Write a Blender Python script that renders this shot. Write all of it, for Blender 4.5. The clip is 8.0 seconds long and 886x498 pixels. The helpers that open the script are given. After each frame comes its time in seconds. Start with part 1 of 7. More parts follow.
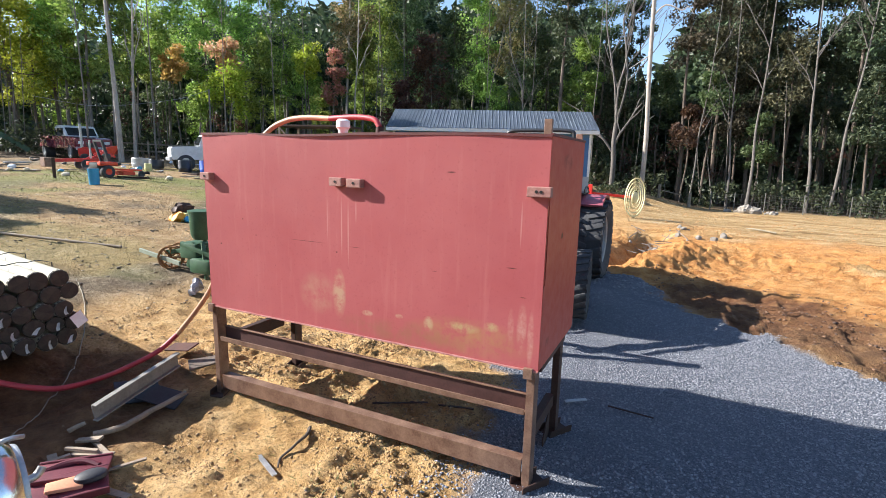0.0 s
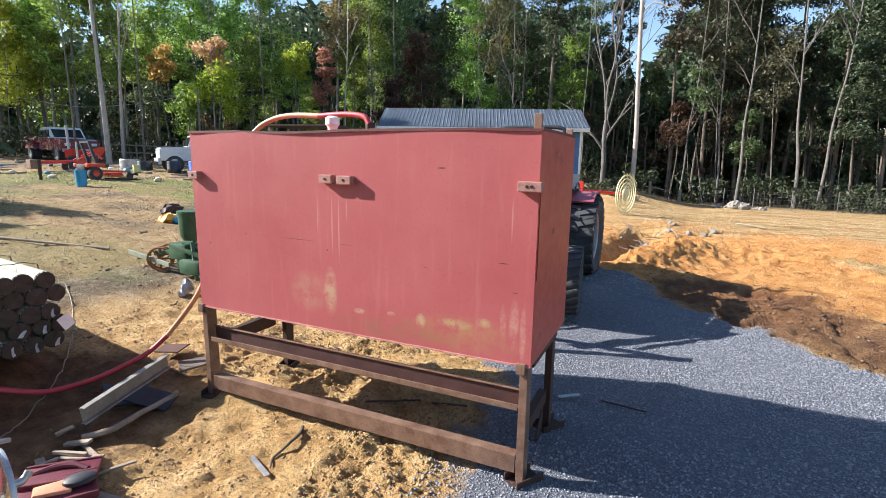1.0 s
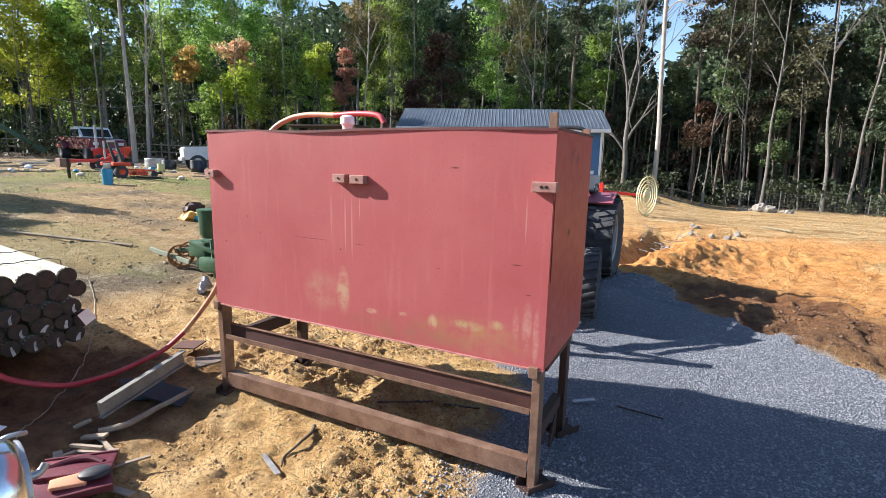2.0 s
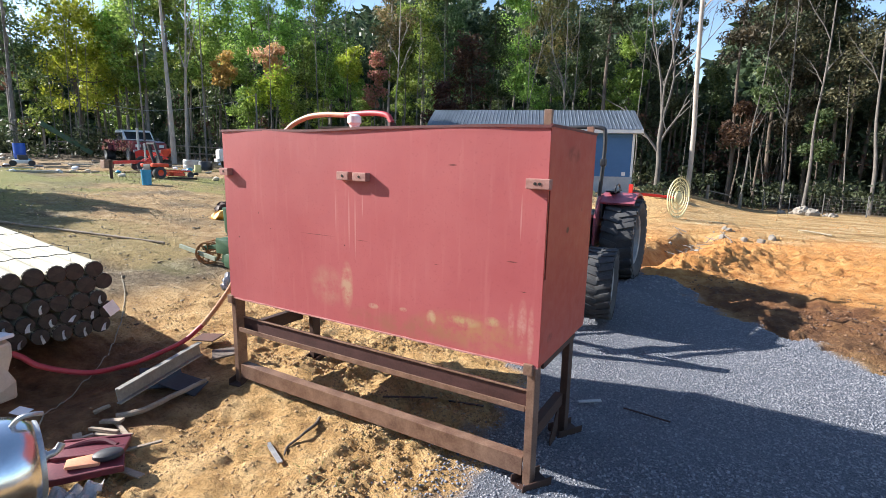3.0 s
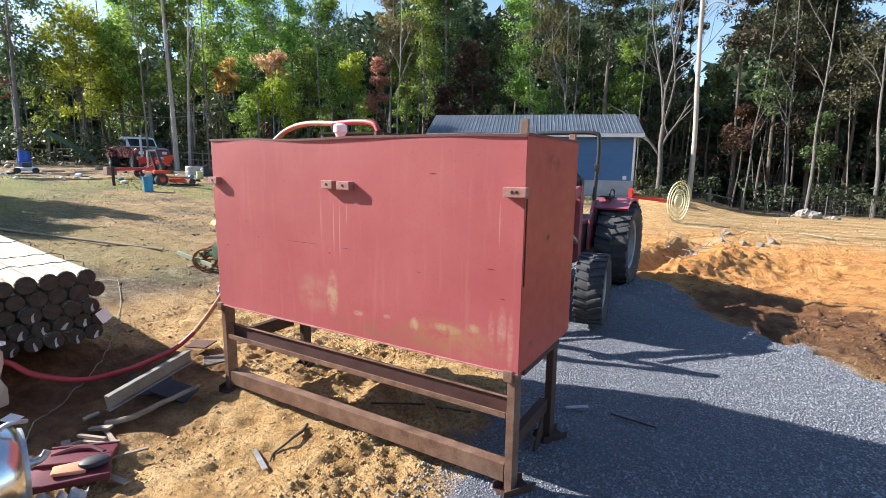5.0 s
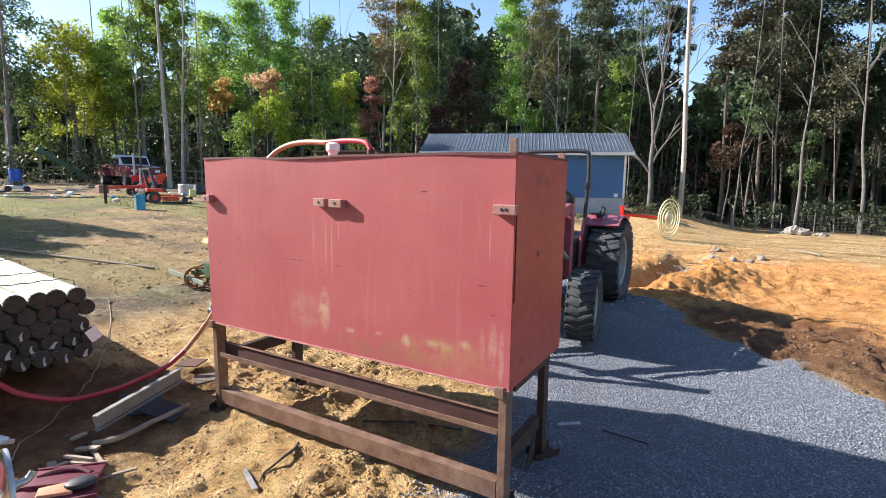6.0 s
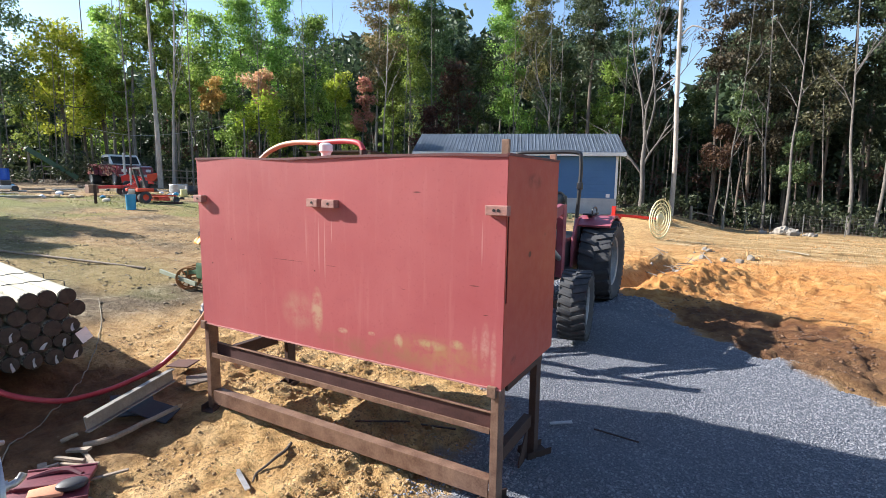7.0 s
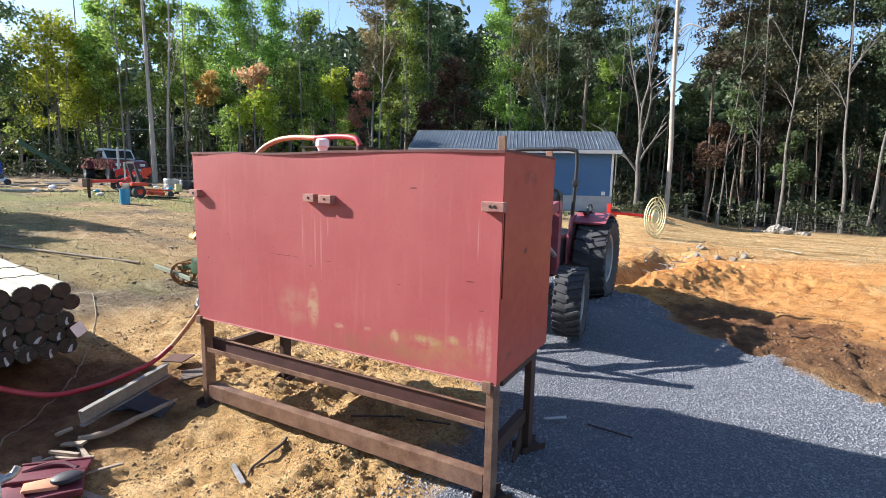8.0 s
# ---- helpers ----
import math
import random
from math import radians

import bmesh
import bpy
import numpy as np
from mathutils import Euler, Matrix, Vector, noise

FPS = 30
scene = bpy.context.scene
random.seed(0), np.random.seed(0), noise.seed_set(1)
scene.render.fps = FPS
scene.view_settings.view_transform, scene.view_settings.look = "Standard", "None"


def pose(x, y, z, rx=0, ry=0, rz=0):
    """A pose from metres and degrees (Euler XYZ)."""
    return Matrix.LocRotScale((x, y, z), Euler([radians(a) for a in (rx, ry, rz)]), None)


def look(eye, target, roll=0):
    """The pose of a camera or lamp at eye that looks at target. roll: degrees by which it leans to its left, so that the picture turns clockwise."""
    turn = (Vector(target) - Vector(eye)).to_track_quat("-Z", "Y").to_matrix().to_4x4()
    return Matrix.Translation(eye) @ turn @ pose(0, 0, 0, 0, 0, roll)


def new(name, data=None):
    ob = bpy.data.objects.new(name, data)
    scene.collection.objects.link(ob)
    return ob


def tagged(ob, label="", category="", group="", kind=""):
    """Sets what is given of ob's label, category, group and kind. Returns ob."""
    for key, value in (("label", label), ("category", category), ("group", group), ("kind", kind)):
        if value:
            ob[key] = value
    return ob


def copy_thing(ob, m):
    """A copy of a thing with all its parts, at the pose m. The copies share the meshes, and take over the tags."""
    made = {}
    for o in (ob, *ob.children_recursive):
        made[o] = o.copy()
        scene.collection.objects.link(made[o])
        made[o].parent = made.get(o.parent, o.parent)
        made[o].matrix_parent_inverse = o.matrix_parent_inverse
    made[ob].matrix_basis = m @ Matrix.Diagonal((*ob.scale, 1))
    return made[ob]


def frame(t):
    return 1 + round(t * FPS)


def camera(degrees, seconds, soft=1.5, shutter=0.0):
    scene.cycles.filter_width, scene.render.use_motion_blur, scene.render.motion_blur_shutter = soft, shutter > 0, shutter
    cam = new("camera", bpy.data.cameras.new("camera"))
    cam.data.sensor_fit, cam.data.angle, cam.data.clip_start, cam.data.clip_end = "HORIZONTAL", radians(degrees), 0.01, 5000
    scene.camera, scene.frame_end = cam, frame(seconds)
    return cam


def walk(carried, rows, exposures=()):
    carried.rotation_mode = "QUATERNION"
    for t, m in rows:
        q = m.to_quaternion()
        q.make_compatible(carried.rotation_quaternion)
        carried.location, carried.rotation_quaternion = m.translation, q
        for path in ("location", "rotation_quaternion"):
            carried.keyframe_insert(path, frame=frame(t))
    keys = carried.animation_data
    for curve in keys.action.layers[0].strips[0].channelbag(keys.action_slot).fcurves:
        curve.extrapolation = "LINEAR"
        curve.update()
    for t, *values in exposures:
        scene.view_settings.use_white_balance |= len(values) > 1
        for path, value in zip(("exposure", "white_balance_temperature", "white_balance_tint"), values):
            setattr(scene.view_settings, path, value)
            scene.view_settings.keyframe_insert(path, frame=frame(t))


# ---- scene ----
cam = camera(82.9, 8.0, soft=0.9)
PATH = [
    (0, (0.609, -2.463, 1.719), (-0.242, -0.687, 1.367), 1.4),
    (0.5, (0.613, -2.453, 1.711), (-0.219, -0.668, 1.36), 1.4),
    (1, (0.611, -2.453, 1.702), (-0.212, -0.665, 1.347), 0.9),
    (1.2, (0.605, -2.446, 1.700), (-0.209, -0.655, 1.342), 1.0),
    (2.3, (0.660, -2.400, 1.696), (-0.268, -0.664, 1.346), 1.3),
    (2.5, (0.703, -2.39, 1.69), (-0.247, -0.664, 1.343), 1.4),
    (3, (0.802, -2.357, 1.678), (-0.196, -0.659, 1.328), 1.1),
    (3.5, (0.859, -2.349, 1.68), (-0.163, -0.665, 1.33), 0.9),
    (4, (0.878, -2.339, 1.685), (-0.143, -0.656, 1.334), 0.9),
    (4.5, (0.902, -2.315, 1.687), (-0.117, -0.631, 1.335), 1.0),
    (4.7, (0.911, -2.312, 1.697), (-0.107, -0.626, 1.348), 0.9),
    (5.8, (0.937, -2.326, 1.706), (-0.062, -0.614, 1.435), 0.65),
    (6, (0.945, -2.331, 1.704), (-0.051, -0.617, 1.44), 0.7),
    (6.5, (0.953, -2.335, 1.705), (-0.026, -0.61, 1.442), 0.7),
    (7, (0.954, -2.344, 1.707), (-0.018, -0.615, 1.444), 0.8),
    (7.5, (0.953, -2.352, 1.7), (-0.008, -0.619, 1.428), 1.1),
    (8, (0.956, -2.356, 1.704), (0.001, -0.62, 1.428), 1.2),
]
walk(cam, [(t, look(eye, target, roll)) for t, eye, target, roll in PATH])

# exposure, sky and sun
scene.view_settings.exposure = 1.37
SUN = Vector((-1.63, -0.48, 1.0)).normalized()
world = bpy.data.worlds.new("sky")
scene.world = world
world.use_nodes = True
wn = world.node_tree.nodes
sky = wn.new("ShaderNodeTexSky")
sky.sky_type, sky.sun_disc = "NISHITA", False
sky.sun_elevation = math.asin(SUN.z)
sky.sun_rotation = math.atan2(SUN.x, SUN.y)
sky.air_density, sky.dust_density, sky.ozone_density = 1.0, 0.5, 2.6
wn["Background"].inputs["Strength"].default_value = 0.098
world.node_tree.links.new(sky.outputs["Color"], wn["Background"].inputs["Color"])
sun = new("sun", bpy.data.lights.new("sun", "SUN"))
sun.data.energy, sun.data.angle, sun.data.color = 5.0, radians(0.55), (1.0, 0.96, 0.91)
sun.matrix_world = look(SUN * 60, (0, 0, 0))


# ---- materials ----
def nodes_of(name):
    m = bpy.data.materials.new(name)
    m.use_nodes = True
    nt = m.node_tree
    return m, nt, nt.nodes["Principled BSDF"], nt.nodes, nt.links


def noise_node(nt, vec, scale, detail=5.0, rough=0.6):
    n = nt.nodes.new("ShaderNodeTexNoise")
    n.inputs["Scale"].default_value, n.inputs["Detail"].default_value = scale, detail
    n.inputs["Roughness"].default_value = rough
    nt.links.new(vec, n.inputs["Vector"])
    return n.outputs["Fac"]


def ramp(nt, fac, stops):
    r = nt.nodes.new("ShaderNodeValToRGB")
    while len(r.color_ramp.elements) < len(stops):
        r.color_ramp.elements.new(0.5)
    for e, (p, c) in zip(r.color_ramp.elements, stops):
        e.position = p
        e.color = (*c, 1) if len(c) == 3 else c
    nt.links.new(fac, r.inputs["Fac"])
    return r.outputs["Color"]


def blend(nt, fac, a, b, mode="MIX"):
    n = nt.nodes.new("ShaderNodeMix")
    n.data_type, n.blend_type = "RGBA", mode
    for sock, v in ((n.inputs[0], fac), (n.inputs[6], a), (n.inputs[7], b)):
        if isinstance(v, (float, int)):
            sock.default_value = v
        elif isinstance(v, tuple):
            sock.default_value = (*v, 1)
        else:
            nt.links.new(v, sock)
    return n.outputs[2]


def arith(nt, op, a, b, clamp=False):
    n = nt.nodes.new("ShaderNodeMath")
    n.operation, n.use_clamp = op, clamp
    for sock, v in zip(n.inputs, (a, b)):
        if isinstance(v, (float, int)):
            sock.default_value = v
        else:
            nt.links.new(v, sock)
    return n.outputs[0]


def coords(nt):
    return nt.nodes.new("ShaderNodeTexCoord").outputs["Object"]


def bump(nt, bsdf, height, strength, distance):
    b = nt.nodes.new("ShaderNodeBump")
    b.inputs["Strength"].default_value, b.inputs["Distance"].default_value = strength, distance
    nt.links.new(height, b.inputs["Height"])
    nt.links.new(b.outputs["Normal"], bsdf.inputs["Normal"])


def plain(name, dark, light, rough=0.6, metal=0.0, scale=6.0, fine=60.0, relief=0.002, spread=0.35):
    """Two-scale mottled surface between two colours, with fine relief."""
    m, nt, b, n, l = nodes_of(name)
    v = coords(nt)
    big, small = noise_node(nt, v, scale), noise_node(nt, v, fine, 3.0)
    fac = arith(nt, "ADD", arith(nt, "MULTIPLY", big, 0.65), arith(nt, "MULTIPLY", small, 0.35))
    l.new(ramp(nt, fac, [(0.5 - spread / 2, dark), (0.5 + spread / 2, light)]), b.inputs["Base Color"])
    r = nt.nodes.new("ShaderNodeMapRange")
    r.inputs["To Min"].default_value, r.inputs["To Max"].default_value = max(0.02, rough - 0.12), min(1.0, rough + 0.12)
    l.new(big, r.inputs["Value"])
    l.new(r.outputs[0], b.inputs["Roughness"])
    b.inputs["Metallic"].default_value = metal
    if relief:
        bump(nt, b, small, 0.5, relief)
    return m


def spot(nt, xyz, x, z, rx, rz, axis="X"):
    """A soft oval on the front sheet, 1 at its middle."""
    dx = arith(nt, "DIVIDE", arith(nt, "SUBTRACT", xyz.outputs[axis], x), rx)
    dz = arith(nt, "DIVIDE", arith(nt, "SUBTRACT", xyz.outputs["Z"], z), rz)
    r2 = arith(nt, "ADD", arith(nt, "MULTIPLY", dx, dx), arith(nt, "MULTIPLY", dz, dz))
    return arith(nt, "SUBTRACT", 1.0, r2, True)


def painted_steel(name, front=False):
    """Faded red primer paint with chalky runs, scuffs and yellowish blotches."""
    m, nt, b, n, l = nodes_of(name)
    v = coords(nt)
    mp = nt.nodes.new("ShaderNodeMapping")
    mp.inputs["Scale"].default_value = (9.0, 9.0, 0.8)
    l.new(v, mp.inputs["Vector"])
    runs = noise_node(nt, mp.outputs[0], 2.0, 4.0)
    big, mid, small = noise_node(nt, v, 1.3, 4.0), noise_node(nt, v, 11.0, 6.0, 0.7), noise_node(nt, v, 60.0, 4.0)
    # end sheets use a redder base that carries warm bounce off the clay
    fresh, worn = ((0.340, 0.074, 0.080), (0.405, 0.112, 0.114)) if front else ((0.36, 0.052, 0.040), (0.44, 0.085, 0.058))
    col = ramp(nt, big, [(0.3, fresh), (0.7, worn)])
    col = blend(nt, ramp(nt, runs, [(0.55, (0, 0, 0)), (0.75, ((0.28,) * 3 if front else (0.10,) * 3))]), col, (0.48, 0.18, 0.17) if front else (0.44, 0.15, 0.11))
    col = blend(nt, ramp(nt, small, [(0.30, (0.22, 0.22, 0.22)), (0.42, (0, 0, 0))]), col, (0.19, 0.036, 0.038))
    if front:
        xyz = nt.nodes.new("ShaderNodeSeparateXYZ")
        l.new(v, xyz.inputs[0])
        ragged = ramp(nt, mid, [(0.40, (0.1, 0.1, 0.1)), (0.60, (1, 1, 1))])
        # pale runs below the brackets, yellowish blotches, dark scratches and a few chips
        for x, z, rx, rz, tone, k in ((-1.363, 1.34, 0.005, 0.14, (0.517, 0.258, 0.235), 0.45), (-1.256, 1.30, 0.006, 0.20, (0.532, 0.282, 0.251), 0.55),
                                      (-1.207, 1.27, 0.006, 0.22, (0.532, 0.282, 0.251), 0.55), (-1.15, 1.40, 0.005, 0.08, (0.501, 0.251, 0.227), 0.6),
                                      (-0.13, 1.40, 0.005, 0.13, (0.501, 0.251, 0.227), 0.6)):
            col = blend(nt, arith(nt, "MULTIPLY", spot(nt, xyz, x, z, rx, rz), k), col, tone)
        for x, z, rx, rz, tone, k in ((-1.28, 0.88, 0.055, 0.17, (0.439, 0.297, 0.188), 1.3), (-1.45, 0.86, 0.16, 0.15, (0.408, 0.219, 0.157), 0.8), (-1.07, 0.785, 0.045, 0.02, (0.47, 0.329, 0.219), 1.6),
                                      (-0.845, 0.80, 0.03, 0.016, (0.47, 0.36, 0.219), 1.6), (-0.65, 0.785, 0.035, 0.05, (0.47, 0.36, 0.212), 1.6), (-0.44, 0.80, 0.11, 0.035, (0.431, 0.329, 0.173), 1.5),
                                      (-0.27, 0.83, 0.05, 0.03, (0.431, 0.329, 0.173), 1.4), (-0.4, 0.75, 0.4, 0.12, (0.344, 0.204, 0.0783), 0.7), (-0.10, 0.85, 0.03, 0.15, (0.47, 0.251, 0.204), 1.2), (-0.05, 0.80, 0.02, 0.16, (0.47, 0.251, 0.204), 1.1),
                                      (-0.16, 0.86, 0.02, 0.10, (0.47, 0.251, 0.204), 1.0), (-0.85, 0.70, 0.5, 0.09, (0.266, 0.117, 0.0705), 0.8)):
            f = arith(nt, "MULTIPLY", arith(nt, "MULTIPLY", spot(nt, xyz, x, z, rx, rz), ragged), k, True)
            col = blend(nt, arith(nt, "MULTIPLY", f, 0.8), col, tone)
        for x, z, rx, rz in ((-1.53, 1.188, 0.17, 0.0022), (-1.155, 1.183, 0.05, 0.002), (-0.169, 1.169, 0.035, 0.004), (-0.529, 1.652, 0.03, 0.006), (-0.10, 1.02, 0.02, 0.003),
                             (-2.08, 1.29, 0.007, 0.007), (-1.964, 1.188, 0.006, 0.006), (-1.294, 1.14, 0.007, 0.007), (-1.8, 1.0, 0.004, 0.004), (-0.62, 1.10, 0.02, 0.002), (-2.3, 1.1, 0.01, 0.008)):
            col = blend(nt, arith(nt, "MULTIPLY", spot(nt, xyz, x, z, rx, rz), 1.0, True), col, (0.09, 0.024, 0.022))
    else:
        yz = nt.nodes.new("ShaderNodeSeparateXYZ")
        l.new(v, yz.inputs[0])
        ragged = ramp(nt, mid, [(0.40, (0.1, 0.1, 0.1)), (0.60, (1, 1, 1))])
        for x, z, rx, rz, k in ((0.36, 1.31, 0.03, 0.022, 1.6), (0.62, 1.40, 0.016, 0.014, 1.6), (0.40, 1.72, 0.14, 0.05, 0.7), (0.15, 0.75, 0.05, 0.03, 0.8)):
            f = arith(nt, "MULTIPLY", arith(nt, "MULTIPLY", spot(nt, yz, x, z, rx, rz, "Y"), ragged), k, True)
            col = blend(nt, f, col, (0.10, 0.028, 0.020))
    l.new(col, b.inputs["Base Color"])
    dull = 0.42
    l.new(ramp(nt, mid, [(0.3, (dull,) * 3), (0.7, (dull + 0.16,) * 3)]), b.inputs["Roughness"])
    b.inputs["Specular IOR Level"].default_value = 0.3
    bump(nt, b, arith(nt, "ADD", small, arith(nt, "MULTIPLY", big, 2.0)), 0.12, 0.0015)
    return m


def ground_material():
    m, nt, b, n, l = nodes_of("soil_and_gravel")
    v = coords(nt)

    def mask(name):
        a = nt.nodes.new("ShaderNodeAttribute")
        a.attribute_name = name
        return a.outputs["Fac"]

    big, mid, small = noise_node(nt, v, 0.55, 5), noise_node(nt, v, 4.0, 6, 0.7), noise_node(nt, v, 38.0, 5, 0.7)
    soil = ramp(nt, mid, [(0.32, (0.26, 0.145, 0.058)), (0.46, (0.55, 0.338, 0.140)), (0.64, (0.74, 0.505, 0.25))])
    # dark specks in the fine hollows stand in for crevice shade
    soil = blend(nt, ramp(nt, small, [(0.36, (0.6, 0.6, 0.6)), (0.50, (0, 0, 0))]), soil, (0.17, 0.105, 0.05))
    clay = ramp(nt, mid, [(0.3, (0.34, 0.13, 0.04)), (0.5, (0.55, 0.26, 0.085)), (0.75, (0.66, 0.40, 0.17))])
    field = ramp(nt, noise_node(nt, v, 2.6, 8, 0.78), [(0.37, (0.070, 0.050, 0.034)), (0.46, (0.175, 0.132, 0.084)), (0.55, (0.29, 0.228, 0.150)), (0.66, (0.44, 0.37, 0.27))])
    worn = nt.nodes.new("ShaderNodeMapping")
    worn.inputs["Rotation"].default_value, worn.inputs["Scale"].default_value = (0, 0, -0.5), (0.8, 2.4, 1.0)
    l.new(v, worn.inputs["Vector"])
    field = blend(nt, ramp(nt, noise_node(nt, worn.outputs[0], 1.9, 6, 0.75), [(0.42, (0.75, 0.75, 0.75)), (0.56, (0, 0, 0))]), field, (0.12, 0.092, 0.060))
    field = blend(nt, ramp(nt, noise_node(nt, v, 13.0, 6, 0.8), [(0.40, (0.8, 0.8, 0.8)), (0.52, (0, 0, 0))]), field, (0.085, 0.060, 0.038))
    tracks = nt.nodes.new("ShaderNodeMapping")
    tracks.inputs["Rotation"].default_value, tracks.inputs["Scale"].default_value = (0, 0, 0.18), (0.5, 3.2, 1.0)
    l.new(v, tracks.inputs["Vector"])
    streak = noise_node(nt, tracks.outputs[0], 1.1, 7, 0.72)
    pale = ramp(nt, streak, [(0.36, (0.17, 0.10, 0.042)), (0.46, (0.36, 0.225, 0.095)), (0.56, (0.49, 0.345, 0.175)), (0.68, (0.60, 0.48, 0.31))])
    pale = blend(nt, ramp(nt, mid, [(0.36, (0.6, 0.6, 0.6)), (0.5, (0, 0, 0))]), pale, (0.36, 0.23, 0.10))
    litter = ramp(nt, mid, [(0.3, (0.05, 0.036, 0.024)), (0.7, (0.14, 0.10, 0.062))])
    # red-brown soil, darkened for shade on the damp clay and by the posts
    red = ramp(nt, mid, [(0.3, (0.065, 0.031, 0.020)), (0.5, (0.135, 0.064, 0.036)), (0.66, (0.24, 0.122, 0.058))])
    grass = ramp(nt, small, [(0.3, (0.11, 0.12, 0.035)), (0.55, (0.23, 0.24, 0.08)), (0.8, (0.38, 0.34, 0.16))])
    # the stone's bluish tint carries skylight from the shaded part of the drive
    stone = ramp(nt, noise_node(nt, v, 85.0, 3, 0.7), [(0.3, (0.085, 0.094, 0.116)), (0.5, (0.160, 0.174, 0.208)), (0.75, (0.26, 0.272, 0.308))])
    col = blend(nt, mask("field"), soil, field)
    col = blend(nt, mask("clay"), col, clay)
    col = blend(nt, mask("pale"), col, pale)
    col = blend(nt, mask("red"), col, red)
    col = blend(nt, mask("grass"), col, grass)
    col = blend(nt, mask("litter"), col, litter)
    col = blend(nt, mask("gravel"), col, stone)
    l.new(col, b.inputs["Base Color"])
    b.inputs["Roughness"].default_value = 0.95
    b.inputs["Specular IOR Level"].default_value = 0.2
    crumb = noise_node(nt, v, 24.0, 6, 0.8)
    bump(nt, b, arith(nt, "ADD", arith(nt, "MULTIPLY", small, 0.6), arith(nt, "ADD", mid, arith(nt, "MULTIPLY", crumb, 1.3))), 1.0, 0.045)
    return m


def leaf_material(name, a, c, e, through_light=0.35):
    """Leaves whose tint drifts from tree to tree and from leaf to leaf."""
    m, nt, b, n, l = nodes_of(name)
    geo, info = nt.nodes.new("ShaderNodeNewGeometry"), nt.nodes.new("ShaderNodeObjectInfo")
    col = ramp(nt, geo.outputs["Random Per Island"], [(0.0, a), (0.55, c), (1.0, e)])
    hsv = nt.nodes.new("ShaderNodeHueSaturation")
    h = arith(nt, "ADD", arith(nt, "MULTIPLY", info.outputs["Random"], 0.05), 0.475)
    l.new(h, hsv.inputs["Hue"])
    l.new(arith(nt, "ADD", arith(nt, "MULTIPLY", info.outputs["Random"], 0.5), 0.75), hsv.inputs["Value"])
    l.new(col, hsv.inputs["Color"])
    l.new(hsv.outputs[0], b.inputs["Base Color"])
    b.inputs["Roughness"].default_value = 0.5
    b.inputs["Specular IOR Level"].default_value = 0.35
    tr = nt.nodes.new("ShaderNodeBsdfTranslucent")
    l.new(hsv.outputs[0], tr.inputs["Color"])
    mx = nt.nodes.new("ShaderNodeMixShader")
    mx.inputs[0].default_value = through_light
    l.new(b.outputs[0], mx.inputs[1])
    l.new(tr.outputs[0], mx.inputs[2])
    l.new(mx.outputs[0], nt.nodes["Material Output"].inputs["Surface"])
    return m


def bark_material(name, dark, light):
    m, nt, b, n, l = nodes_of(name)
    v = coords(nt)
    mp = nt.nodes.new("ShaderNodeMapping")
    mp.inputs["Scale"].default_value = (1, 1, 0.25)
    l.new(v, mp.inputs["Vector"])
    f, g = noise_node(nt, mp.outputs[0], 14.0, 6, 0.7), noise_node(nt, v, 1.1, 4)
    fac = arith(nt, "ADD", arith(nt, "MULTIPLY", f, 0.6), arith(nt, "MULTIPLY", g, 0.4))
    l.new(ramp(nt, fac, [(0.34, dark), (0.62, light)]), b.inputs["Base Color"])
    b.inputs["Roughness"].default_value = 0.9
    bump(nt, b, f, 0.8, 0.02)
    return m


def stone_material(name, a, c, e):
    m, nt, b, n, l = nodes_of(name)
    geo = nt.nodes.new("ShaderNodeNewGeometry")
    col = ramp(nt, geo.outputs["Random Per Island"], [(0.0, a), (0.6, c), (1.0, e)])
    f = noise_node(nt, coords(nt), 90.0, 3)
    l.new(blend(nt, arith(nt, "MULTIPLY", f, 0.35), col, (0.15, 0.14, 0.13)), b.inputs["Base Color"])
    b.inputs["Roughness"].default_value = 0.85
    return m


RED = painted_steel("faded_red_paint_with_bounce")
REDFRONT = painted_steel("streaked_red_paint", True)
GROUND = ground_material()
BRACKET = plain("rusty_pink_primer", (0.22, 0.09, 0.075), (0.42, 0.22, 0.185), 0.7, 0, 18, 90, 0.002)
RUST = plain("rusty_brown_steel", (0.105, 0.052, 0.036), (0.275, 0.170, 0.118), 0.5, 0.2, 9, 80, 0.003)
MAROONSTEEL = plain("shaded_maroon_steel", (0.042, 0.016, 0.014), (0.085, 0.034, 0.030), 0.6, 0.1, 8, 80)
# dark rust, deepened to carry the shade on the stand's rear legs
DARKRUST_SHADE = plain("dark_rust_with_shade", (0.03, 0.014, 0.01), (0.075, 0.036, 0.026), 0.7, 0.1, 9, 90)
LIPMAT = plain("dark_red_edge", (0.07, 0.012, 0.014), (0.14, 0.03, 0.03), 0.6, 0.0, 9, 90)
BLACK = plain("unlit_gap_black", (0.004, 0.003, 0.003), (0.012, 0.008, 0.008), 0.8, relief=0)
RUBBER = plain("worn_tyre_rubber", (0.028, 0.030, 0.036), (0.072, 0.073, 0.076), 0.9, 0, 9, 70, 0.002)
TRACTOR_RED = plain("tractor_red_paint", (0.22, 0.040, 0.060), (0.38, 0.115, 0.14), 0.34, 0, 4, 60, 0.0004)
BLACKPAINT = plain("black_paint", (0.012, 0.013, 0.016), (0.035, 0.037, 0.042), 0.4, 0, 6, 60, 0.0005)
RIMGREY = plain("grey_rim_paint", (0.16, 0.17, 0.18), (0.30, 0.31, 0.32), 0.5, 0.2, 6, 60, 0.001)
